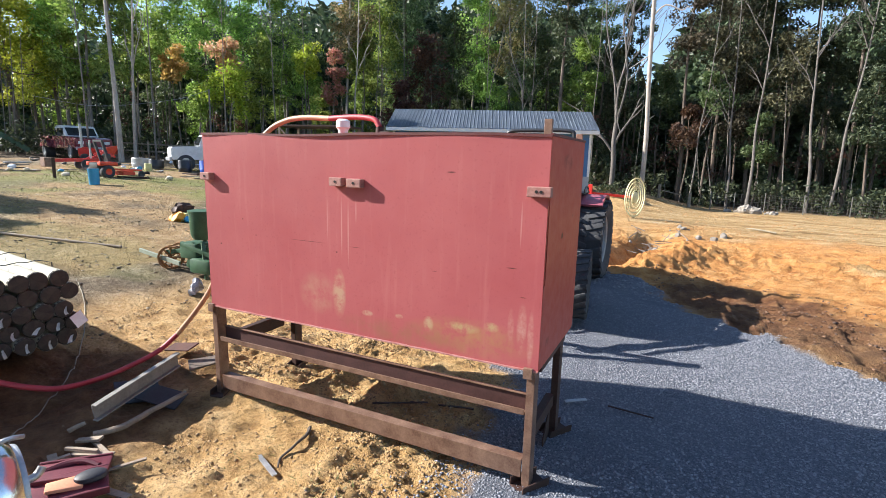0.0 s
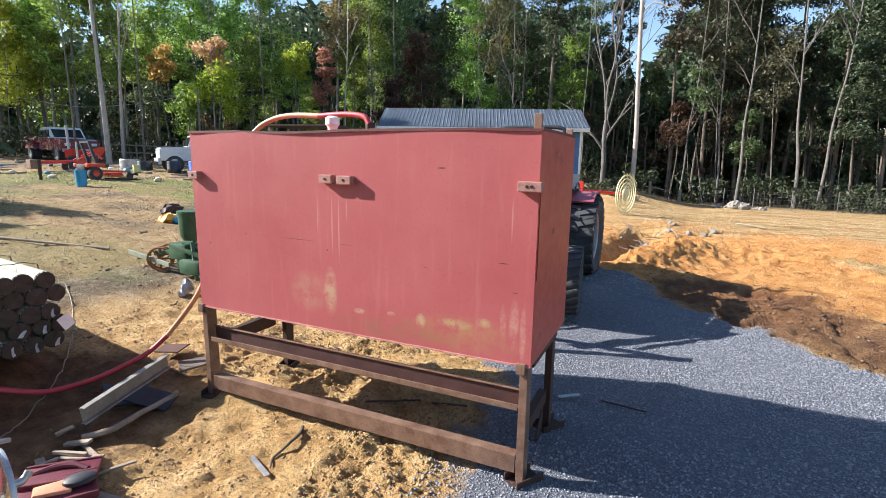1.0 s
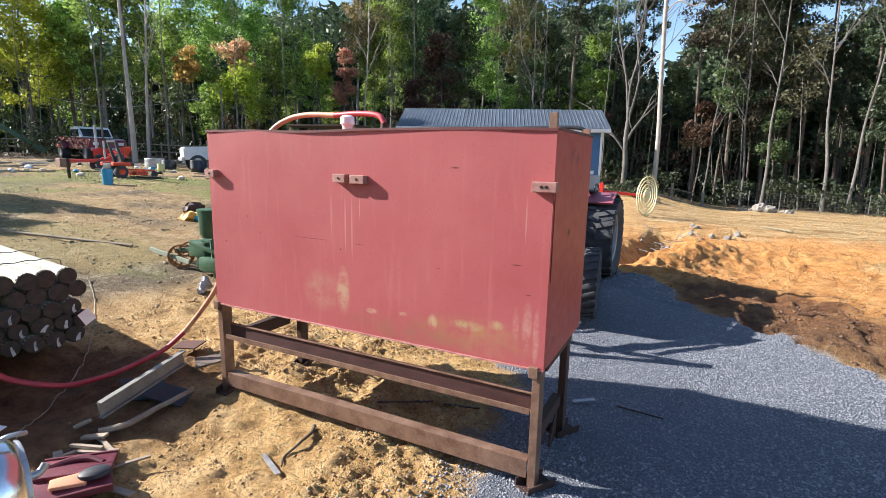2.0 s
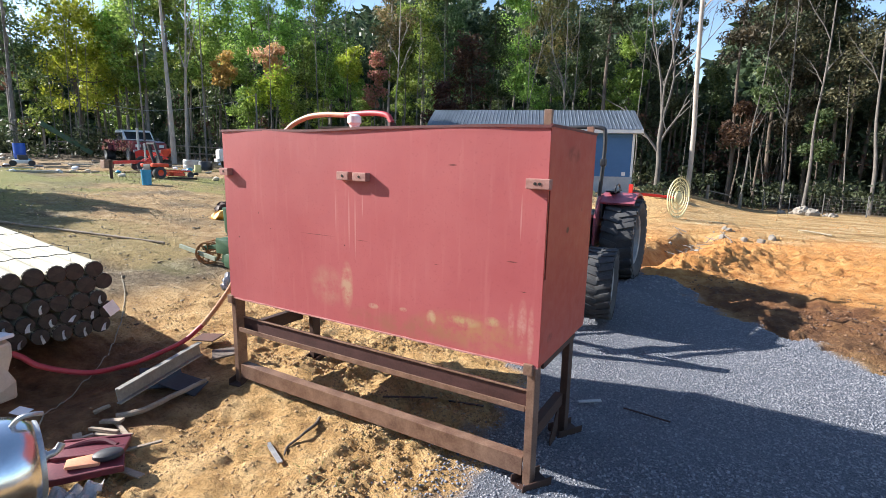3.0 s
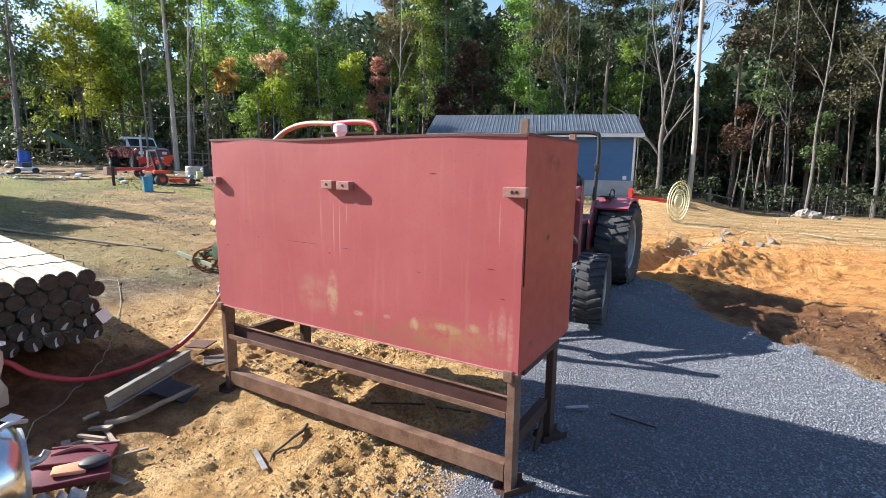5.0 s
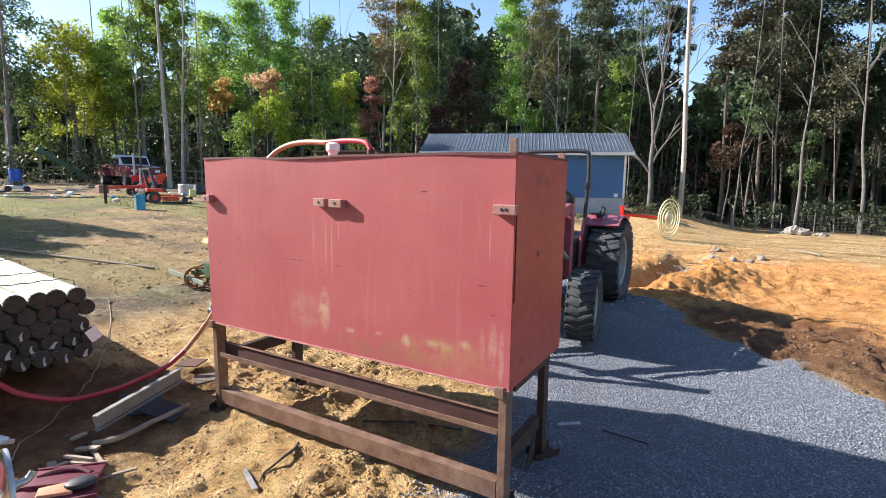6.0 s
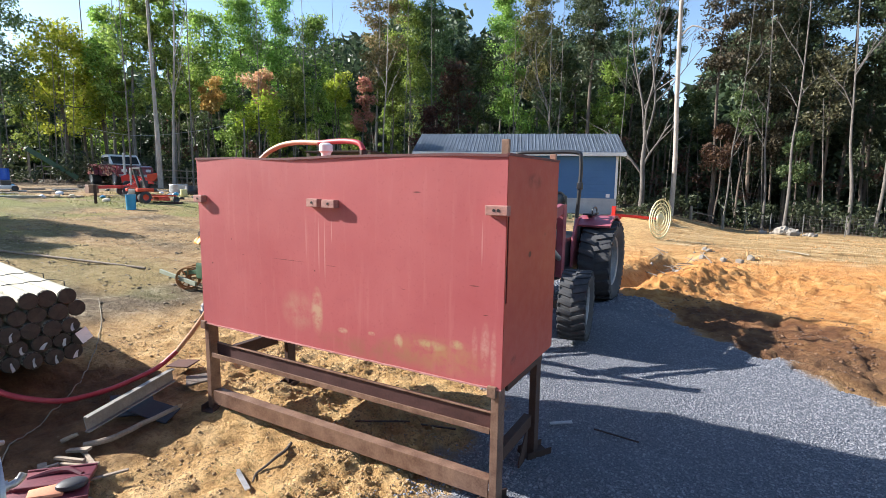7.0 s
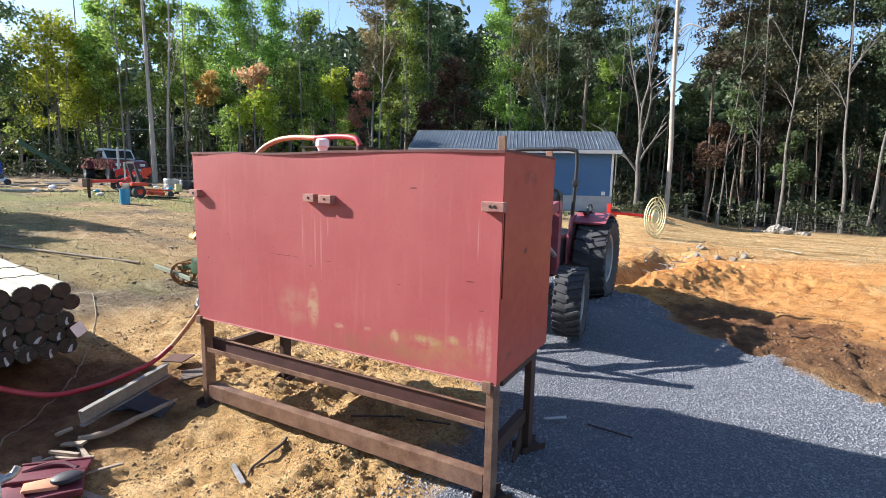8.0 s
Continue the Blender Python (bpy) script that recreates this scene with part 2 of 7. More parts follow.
HOSE_RED = plain("red_hose_rubber", (0.30, 0.018, 0.03), (0.42, 0.05, 0.06), 0.5, 0, 5, 80, 0.0006)
HOSE_FADED = plain("sun_faded_hose", (0.40, 0.19, 0.11), (0.60, 0.37, 0.22), 0.5, 0, 5, 80, 0.0006)
WHITE = plain("white_plastic", (0.68, 0.68, 0.66), (0.82, 0.82, 0.80), 0.45, 0, 7, 60, 0.0004)
STEEL = plain("polished_stainless", (0.62, 0.63, 0.65), (0.78, 0.79, 0.80), 0.2, 1.0, 5, 90, 0.0004)
GALV = plain("galvanised_steel", (0.32, 0.33, 0.34), (0.52, 0.53, 0.54), 0.45, 0.7, 10, 80, 0.001)
PINKSTEEL = plain("grey_painted_beam", (0.14, 0.13, 0.115), (0.29, 0.27, 0.245), 0.6, 0.15, 8, 70, 0.002)
WOODGREY = plain("weathered_wood", (0.16, 0.12, 0.085), (0.36, 0.29, 0.22), 0.85, 0, 6, 70, 0.004)
LOGSIDE = plain("peeled_treated_pine", (0.33, 0.315, 0.235), (0.52, 0.49, 0.375), 0.8, 0, 4, 50, 0.003)
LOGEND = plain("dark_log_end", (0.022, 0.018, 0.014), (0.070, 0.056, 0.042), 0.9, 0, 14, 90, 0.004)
PAPER = plain("white_paper_tag", (0.72, 0.72, 0.72), (0.85, 0.85, 0.84), 0.7, 0, 9, 60, 0)
BLUEWALL = plain("blue_lap_siding", (0.040, 0.118, 0.265), (0.058, 0.150, 0.32), 0.6, 0, 1, 20, 0.001)
ROOFMETAL = plain("ribbed_metal_roof", (0.15, 0.185, 0.24), (0.26, 0.305, 0.37), 0.4, 0.2, 1.2, 20, 0.001)
SKIRT = plain("grey_skirting", (0.26, 0.28, 0.31), (0.40, 0.42, 0.45), 0.6, 0, 2, 20, 0.001)
TRIM = plain("white_trim", (0.62, 0.64, 0.66), (0.76, 0.77, 0.78), 0.5, 0, 3, 30, 0)
CREAMPAINT = plain("faded_cream_yellow_paint", (0.50, 0.46, 0.25), (0.66, 0.62, 0.38), 0.5, 0, 6, 50, 0.001)
AMBER = plain("amber_cloth", (0.66, 0.25, 0.02), (0.80, 0.40, 0.05), 0.6, 0, 5, 50, 0.001)
REDORANGE = plain("red_orange_paint", (0.56, 0.035, 0.012), (0.70, 0.075, 0.02), 0.45, 0, 5, 50, 0.0005)
PALEGREEN = plain("faded_green_bar", (0.20, 0.24, 0.17), (0.36, 0.38, 0.30), 0.6, 0.1, 8, 70)
YELLOW = plain("pale_yellow_paint", (0.52, 0.46, 0.17), (0.70, 0.63, 0.30), 0.5, 0, 6, 50, 0.001)
ARMRED = plain("bright_red_paint", (0.48, 0.014, 0.012), (0.62, 0.034, 0.026), 0.4, 0, 5, 50, 0.0005)
BLUEPL = plain("bright_blue_plastic", (0.015, 0.20, 0.40), (0.03, 0.31, 0.54), 0.4, 0, 5, 50, 0.0004)
DEEPBLUE = plain("deep_blue_plastic", (0.012, 0.06, 0.36), (0.02, 0.11, 0.52), 0.4, 0, 5, 50, 0.0004)
GREENP = plain("implement_green_paint", (0.018, 0.052, 0.026), (0.045, 0.115, 0.055), 0.5, 0, 7, 60, 0.001)
MAROON = plain("maroon_car_paint", (0.13, 0.022, 0.034), (0.23, 0.055, 0.07), 0.25, 0.1, 2, 30, 0)
CARWHITE = plain("white_car_paint", (0.55, 0.56, 0.57), (0.70, 0.71, 0.72), 0.3, 0, 2, 30, 0)
CARGLASS = plain("dark_car_glass", (0.012, 0.015, 0.018), (0.03, 0.035, 0.04), 0.08, 0, 2, 30, 0)
RUSTWHEEL = plain("rusted_iron", (0.20, 0.085, 0.03), (0.42, 0.215, 0.09), 0.8, 0.1, 9, 70, 0.002)
PLUM = plain("plum_plastic", (0.085, 0.012, 0.022), (0.17, 0.032, 0.045), 0.5, 0, 6, 60, 0.0006)
PEACH = plain("peach_cloth", (0.60, 0.25, 0.14), (0.72, 0.36, 0.22), 0.9, 0, 9, 80, 0.002)
NAVY = plain("navy_rubber", (0.013, 0.014, 0.020), (0.034, 0.036, 0.046), 0.6, 0, 9, 80, 0.001)
CABLE = plain("tan_cable", (0.20, 0.165, 0.11), (0.34, 0.29, 0.20), 0.7, 0, 9, 80, 0)
CREAM = plain("cream_card", (0.50, 0.43, 0.32), (0.64, 0.57, 0.45), 0.85, 0, 8, 60, 0.002)
REDMAT = plain("dull_red_mat", (0.055, 0.022, 0.017), (0.10, 0.044, 0.031), 0.9, 0, 9, 70, 0.002)
BARKS = [bark_material("grey_bark", (0.075, 0.065, 0.055), (0.25, 0.22, 0.19)),
         bark_material("brown_bark", (0.05, 0.039, 0.031), (0.18, 0.14, 0.11)),
         bark_material("pale_bare_bark", (0.24, 0.205, 0.175), (0.46, 0.41, 0.36))]
# grey bark darkened for trunks in the shaded side of the wood
SHADEBARK = bark_material("shaded_grey_bark", (0.06, 0.053, 0.048), (0.20, 0.18, 0.16))
GREEN = leaf_material("green_leaves", (0.115, 0.190, 0.036), (0.235, 0.350, 0.068), (0.41, 0.51, 0.14), 0.5)
LIME = leaf_material("yellow_green_leaves", (0.23, 0.33, 0.032), (0.38, 0.49, 0.052), (0.56, 0.62, 0.10), 0.5)
ORANGELEAF = leaf_material("orange_leaves", (0.34, 0.30, 0.07), (0.62, 0.38, 0.11), (0.68, 0.50, 0.18), 0.5)
REDLEAF = leaf_material("red_leaves", (0.26, 0.23, 0.08), (0.50, 0.20, 0.155), (0.60, 0.33, 0.24), 0.5)
DUSK = leaf_material("dark_maroon_leaves", (0.045, 0.026, 0.020), (0.080, 0.032, 0.027), (0.125, 0.065, 0.042))
TAN = leaf_material("tan_green_leaves", (0.13, 0.15, 0.05), (0.27, 0.23, 0.10), (0.40, 0.30, 0.15), 0.4)
TANLIME = leaf_material("pale_olive_leaves", (0.16, 0.20, 0.06), (0.33, 0.34, 0.12), (0.48, 0.44, 0.20), 0.45)
# dull, umber and olive leaves are darkened to stand in for forest shade
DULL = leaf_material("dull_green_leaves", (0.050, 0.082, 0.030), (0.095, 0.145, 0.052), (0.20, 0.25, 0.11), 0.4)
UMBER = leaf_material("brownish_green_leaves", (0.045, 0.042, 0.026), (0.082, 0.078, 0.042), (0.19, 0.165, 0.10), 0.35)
OLIVE = leaf_material("shade_darkened_leaves", (0.030, 0.046, 0.024), (0.056, 0.080, 0.038), (0.125, 0.15, 0.078), 0.3)
WEED = leaf_material("weed_blades", (0.10, 0.12, 0.03), (0.19, 0.20, 0.06), (0.34, 0.30, 0.12), 0.2)
# crushed stone, tinted blue for the skylight on its shaded stretch
GRAVELSTONE = stone_material("crushed_stone", (0.160, 0.172, 0.208), (0.238, 0.252, 0.290), (0.335, 0.346, 0.378))
CLODMAT = stone_material("soil_clods", (0.25, 0.148, 0.058), (0.37, 0.230, 0.094), (0.47, 0.305, 0.132))
LITTERMAT = stone_material("dry_litter", (0.11, 0.080, 0.048), (0.24, 0.185, 0.118), (0.38, 0.31, 0.21))
# damp clods, darkened like the shadowed clay round them
DAMPSHADE_CLOD = stone_material("damp_shaded_clay_clods", (0.075, 0.035, 0.018), (0.15, 0.070, 0.032), (0.24, 0.122, 0.054))
CLAYMAT = stone_material("clay_clods", (0.40, 0.18, 0.055), (0.54, 0.26, 0.085), (0.64, 0.35, 0.13))
ROCKMAT = stone_material("pale_rocks", (0.13, 0.115, 0.095), (0.20, 0.18, 0.15), (0.28, 0.25, 0.21))
DIMWIRE = plain("dull_fence_wire", (0.09, 0.09, 0.085), (0.17, 0.165, 0.155), 0.6, 0.4, 6, 50)


# ---- building helpers ----
def thing(name, label, category, m=None, group="", kind=""):
    ob = new(name)
    ob.empty_display_size = 0.1
    if m is not None:
        ob.matrix_world = m
    return tagged(ob, label, category, group, kind)


def mesh_of(name, bm, material, smooth=False):
    me = bpy.data.meshes.new(name)
    bmesh.ops.recalc_face_normals(bm, faces=bm.faces)
    bm.to_mesh(me)
    bm.free()
    me.materials.append(material)
    if smooth:
        me.shade_smooth()
        me.set_sharp_from_angle(angle=radians(38))
    return me


def part(name, bm, material, parent, label="", smooth=False):
    ob = new(name, mesh_of(name, bm, material, smooth))
    ob.parent = parent
    return tagged(ob, label)


def solo(name, bm, material, label, category, group="", kind="", m=None, smooth=False):
    ob = new(name, mesh_of(name, bm, material, smooth))
    if m is not None:
        ob.matrix_world = m
    return tagged(ob, label, category, group, kind)


def slab(bm, lo, hi, bevel=0.0, m=None):
    """A block between two corners, its edges rounded by bevel."""
    c = [(a + b) / 2 for a, b in zip(lo, hi)]
    s = [abs(b - a) for a, b in zip(lo, hi)]
    r = bmesh.ops.create_cube(bm, size=1.0, matrix=Matrix.LocRotScale(c, None, s))
    vs = r["verts"]
    if bevel:
        es = list({e for v in vs for e in v.link_edges})
        out = bmesh.ops.bevel(bm, geom=es, offset=bevel, segments=2, affect="EDGES", profile=0.6)
        vs = list({v for f in out["faces"] for v in f.verts} | {v for v in vs if v.is_valid})
    if m is not None:
        bmesh.ops.transform(bm, matrix=m, verts=vs)
    return vs


def aim(p, q):
    p, q = Vector(p), Vector(q)
    return Matrix.Translation((p + q) / 2) @ (q - p).to_track_quat("Z", "Y").to_matrix().to_4x4(), (q - p).length


def rod(bm, p, q, r0, r1=None, n=10, caps=True):
    m, length = aim(p, q)
    return bmesh.ops.create_cone(bm, cap_ends=caps, segments=n, radius1=r0, radius2=r0 if r1 is None else r1, depth=length, matrix=m)["verts"]


def bar(bm, p, q, w, h, bevel=0.0, turn=0.0):
    """A square bar from p to q, w wide and h high."""
    p, q = Vector(p), Vector(q)
    d = (q - p).normalized()
    side = d.cross(Vector((0, 0, 1)))
    side = side.normalized() if side.length > 1e-4 else Vector((1, 0, 0))
    up = side.cross(d)
    rot = Matrix((side, d, up)).transposed().to_4x4() @ Matrix.Rotation(turn, 4, "Y")
    k = (q - p).length / 2
    slab(bm, (-w / 2, -k, -h / 2), (w / 2, k, h / 2), bevel, Matrix.Translation((p + q) / 2) @ rot)


def smooth_line(pts, steps=6):
    """Catmull-Rom through the points."""
    ps = [Vector(p) for p in pts]
    ps = [ps[0] * 2 - ps[1]] + ps + [ps[-1] * 2 - ps[-2]]
    out = []
    for i in range(1, len(ps) - 2):
        a, b, c, d = ps[i - 1:i + 3]
        for k in range(steps):
            t = k / steps
            out.append(0.5 * (2 * b + (c - a) * t + (2 * a - 5 * b + 4 * c - d) * t * t + (3 * b - a - 3 * c + d) * t ** 3))
    out.append(ps[-2])
    return out


def tube(bm, pts, radius, n=10, taper=None):
    """A round tube along the points; taper: the radius at the end."""
    rings, prev = [], None
    for i, p in enumerate(pts):
        d = (pts[min(i + 1, len(pts) - 1)] - pts[max(i - 1, 0)]).normalized()
        if prev is None:
            prev = d.cross(Vector((0.31, 0.2, 0.93))).normalized()
        prev = (prev - d * prev.dot(d)).normalized()
        o = d.cross(prev)
        r = radius if taper is None else radius + (taper - radius) * i / (len(pts) - 1)
        rings.append([bm.verts.new(p + (prev * math.cos(a) + o * math.sin(a)) * r) for a in (2 * math.pi * k / n for k in range(n))])
    for a, b in zip(rings, rings[1:]):
        for k in range(n):
            bm.faces.new((a[k], a[(k + 1) % n], b[(k + 1) % n], b[k]))
    bm.faces.new(rings[0][::-1])
    bm.faces.new(rings[-1])


def lathe(bm, profile, n=24, m=None):
    """Turn (radius, z) round the z axis; a radius of 0 closes the end."""
    rings = []
    for r, z in profile:
        if r < 1e-6:
            rings.append([bm.verts.new((0, 0, z))])
        else:
            rings.append([bm.verts.new((r * math.cos(2 * math.pi * k / n), r * math.sin(2 * math.pi * k / n), z)) for k in range(n)])
    for a, b in zip(rings, rings[1:]):
        for k in range(n):
            j = (k + 1) % n
            q = [a[k % len(a)], a[j % len(a)], b[j % len(b)], b[k % len(b)]]
            q = [v for i, v in enumerate(q) if v not in q[:i]]
            if len(q) > 2:
                bm.faces.new(q)
    vs = [v for r in rings for v in r]
    if m is not None:
        bmesh.ops.transform(bm, matrix=m, verts=vs)
    return vs


def ring_bars(bm, r, width, count, m):
    """A flat hoop of square section, r its outer radius."""
    lathe(bm, [(r - width, -width / 2), (r, -width / 2), (r, width / 2), (r - width, width / 2), (r - width, -width / 2)], count, m)


def extrude_outline(bm, outline, x0, x1, m=None):
    """A solid from an outline in (y, z), between two x."""
    a = [bm.verts.new((x0, y, z)) for y, z in outline]
    b = [bm.verts.new((x1, y, z)) for y, z in outline]
    k = len(outline)
    bm.faces.new(a)
    bm.faces.new(b[::-1])
    for i in range(k):
        bm.faces.new((a[i], b[i], b[(i + 1) % k], a[(i + 1) % k]))
    if m is not None:
        bmesh.ops.transform(bm, matrix=m, verts=a + b)
    return a + b


def rag(bm, amount, scale=3.0, seed=0.0):
    for v in bm.verts:
        v.co += Vector(noise.noise_vector(v.co * scale + Vector((seed, seed * 1.7, 0)))) * amount


# ---- ground ----
GRAVEL = [(-0.62, -4.5), (-0.5, -0.6), (-0.45, 0.0), (-0.7, 1.2), (-0.95, 2.2), (-2.4, 3.0), (-3.0, 6.6), (-1.2, 6.8), (-0.52, 6.5), (0.0, 5.55),
          (0.5, 5.0), (0.97, 4.35), (1.4, 4.0), (1.85, 3.55), (2.3, 2.95), (3.4, 2.1), (6.0, 0.3), (12.0, -3.4), (12.0, -4.5)]


def step(t):
    t = np.clip(t, 0, 1)
    return t * t * (3 - 2 * t)


def wave(x, y, scale, seed):
    """Smooth value noise on arrays, about -1 to 1."""
    u, v = np.asarray(x) * scale + seed * 17.3, np.asarray(y) * scale + seed * 9.1
    iu, iv = np.floor(u), np.floor(v)
    fu, fv = step(u - iu), step(v - iv)

    def h(a, b):
        s = np.sin(a * 127.1 + b * 311.7 + seed * 74.7) * 43758.5453
        return (s - np.floor(s)) * 2 - 1

    return (h(iu, iv) * (1 - fu) + h(iu + 1, iv) * fu) * (1 - fv) + (h(iu, iv + 1) * (1 - fu) + h(iu + 1, iv + 1) * fu) * fv


# damp clay beside the drive; the tractor's shadow is part of its dark colour
DAMP_SHADE = [(0.15, 6.0), (0.3, 4.8), (1.1, 3.7), (2.0, 2.6), (5.6, -0.1), (8.0, 1.0), (4.6, 3.3), (3.2, 4.5), (2.5, 5.6), (1.3, 6.25)]


def inside(x, y, poly):
    """Signed distance to a closed outline, positive inside."""
    x, y = np.asarray(x, float), np.asarray(y, float)
    best, odd = np.full(x.shape, 1e9), np.zeros(x.shape, bool)
    for (ax, ay), (bx, by) in zip(poly, poly[1:] + poly[:1]):
        dx, dy = bx - ax, by - ay
        t = np.clip(((x - ax) * dx + (y - ay) * dy) / (dx * dx + dy * dy), 0, 1)
        best = np.minimum(best, np.hypot(x - ax - t * dx, y - ay - t * dy))
        if dy:
            odd ^= ((ay > y) != (by > y)) & (x < ax + (y - ay) * dx / dy)
    return np.where(odd, best, -best)


def ridge(x, y, a, b, width):
    """A bell across the line from a to b, 1 on it."""
    dx, dy = b[0] - a[0], b[1] - a[1]
    t = np.clip(((x - a[0]) * dx + (y - a[1]) * dy) / (dx * dx + dy * dy), 0, 1)
    d = np.hypot(x - a[0] - t * dx, y - a[1] - t * dy)
    return np.exp(-(d / width) ** 2)


def gravel_mask(x, y):
    edge = 0.16 * wave(x, y, 2.3, 3) + 0.10 * wave(x, y, 7.0, 4)
    return step((inside(x, y, GRAVEL) + edge) / 0.2)


def stack_shade_soil(x, y):
    """Trodden red-brown soil beside the post stack, darkened for the stack's shade, 1 at its middle."""
    patch = 0.6 * wave(x, y, 0.5, 21) + 0.4 * wave(x, y, 1.7, 22)
    return step((0.95 - np.hypot((x + 3.45) / 1.65, (y + 0.65) / 1.3) + 0.3 * patch) / 0.4)


def height(x, y, rough=1.0):
    """The lie of the land: it climbs to one side, falls gently beyond the trench, and is churned round the stand."""
    x, y = np.asarray(x, float), np.asarray(y, float)
    rise = 0.5 * (np.sqrt((x + 3.4) ** 2 + 1.5) - (x + 3.4))
    z = -0.085 + 1.75 * np.tanh(0.070 * rise / 1.75)
    z = z - 0.042 * np.maximum(y - 13, 0) * step((x + 4) / 6) * (y < 45) - 0.042 * 32 * step((x + 4) / 6) * (y >= 45)
    z = z + 0.30 * ridge(x, y, (-2.2, 27.0), (-1.2, 28.5), 1.6)
    z = z + 0.27 * ridge(x, y, (0.15, 6.55), (0.95, 8.5), 0.45) + 0.10 * ridge(x, y, (1.8, 9.2), (3.2, 8.2), 0.8)
    z = z - 0.44 * ridge(x, y, (-0.62, 7.1), (0.0, 11.6), 0.36) + 0.12 * ridge(x, y, (0.4, 12.3), (1.4, 12.6), 0.7)
    z = z + 0.12 * ridge(x, y, (-4.3, -0.6), (-7.0, -0.3), 0.45) + 0.12 * ridge(x, y, (-4.3, -1.6), (-7.0, -1.3), 0.6)
    z = z + 0.16 * ridge(x, y, (-0.45, 3.9), (-0.1, 5.2), 0.42)
    g = gravel_mask(x, y)
    far = np.exp(-np.hypot(x, y - 2) / 14)
    churn = 0.035 * wave(x, y, 1.3, 5) + 0.030 * wave(x, y, 3.1, 6) + 0.022 * wave(x, y, 7.5, 7) + 0.014 * wave(x, y, 15, 8) + 0.009 * wave(x, y, 29, 14)
    near = np.exp(-(np.hypot(x + 1.4, y - 0.2) / 4.5) ** 2)
    lumpy = step((wave(x, y, 1.6, 51) + 0.55) / 0.8)
    churn = churn + 1.35 * near * lumpy * (0.034 * np.abs(wave(x, y, 5.5, 52)) + 0.028 * np.abs(wave(x, y, 11, 53)) + 0.024 * np.abs(wave(x, y, 21, 54)) + 0.018 * np.abs(wave(x, y, 47, 55)) + 0.013 * np.abs(wave(x, y, 90, 56)) - 0.034)
    churn = churn + 0.05 * ridge(x, y, (-2.2, 0.45), (-0.9, 0.9), 0.4) * (0.6 + wave(x, y, 5.0, 9))
    heap = ridge(x, y, (0.15, 6.55), (0.95, 8.5), 0.7) + ridge(x, y, (1.8, 9.2), (3.2, 8.2), 1.2) + 0.6 * ridge(x, y, (-0.62, 7.1), (0.0, 11.6), 0.7)
    churn = churn + np.minimum(heap, 1) * (0.03 * wave(x, y, 2.1, 41) + 0.05 * np.abs(wave(x, y, 4.7, 42)) + 0.04 * wave(x, y, 9.5, 43) + 0.03 * wave(x, y, 17, 44))
    wet = step((inside(x, y, DAMP_SHADE) + 0.3) / 0.7)
    churn = churn + wet * (0.03 * wave(x, y, 2.4, 61) + 0.03 * np.abs(wave(x, y, 5.2, 62)) + 0.03 * wave(x, y, 11, 63) + 0.02 * wave(x, y, 21, 66) - 0.02)
    churn = churn + np.minimum(heap, 1) * (0.05 * np.abs(wave(x, y, 7.3, 64)) + 0.03 * np.abs(wave(x, y, 13, 65)))
    ruts = 0.07 * (wave(x * 0.35 + y * 0.9, y * 0.2, 2.2, 11)) * step((x - 0.4) / 2) * step((y - 3.2) / 2)
    wide = 0.06 * wave(x, y, 0.35, 12)
    z = z + rough * ((churn + ruts) * (0.45 + 0.55 * far) * (1 - g) + wide * (1 - far) + 0.008 * g * wave(x, y, 6.0, 13))
    return z + 0.02 * g


def land(x, y):
    return float(height(np.array([x]), np.array([y]))[0])


def spread(lo, hi, fine, a, b, grow=1.16):
    """Steps that are fine between lo and hi and grow outside, out to a and b."""
    mid = list(np.arange(lo, hi, fine))
    d, v, left = fine, lo, []
    while v > a:
        d *= grow
        v -= d
        left.append(v)
    d, v, right = fine, mid[-1], []
    while v < b:
        d *= grow
        v += d
        right.append(v)
    return np.array(left[::-1] + mid + right)


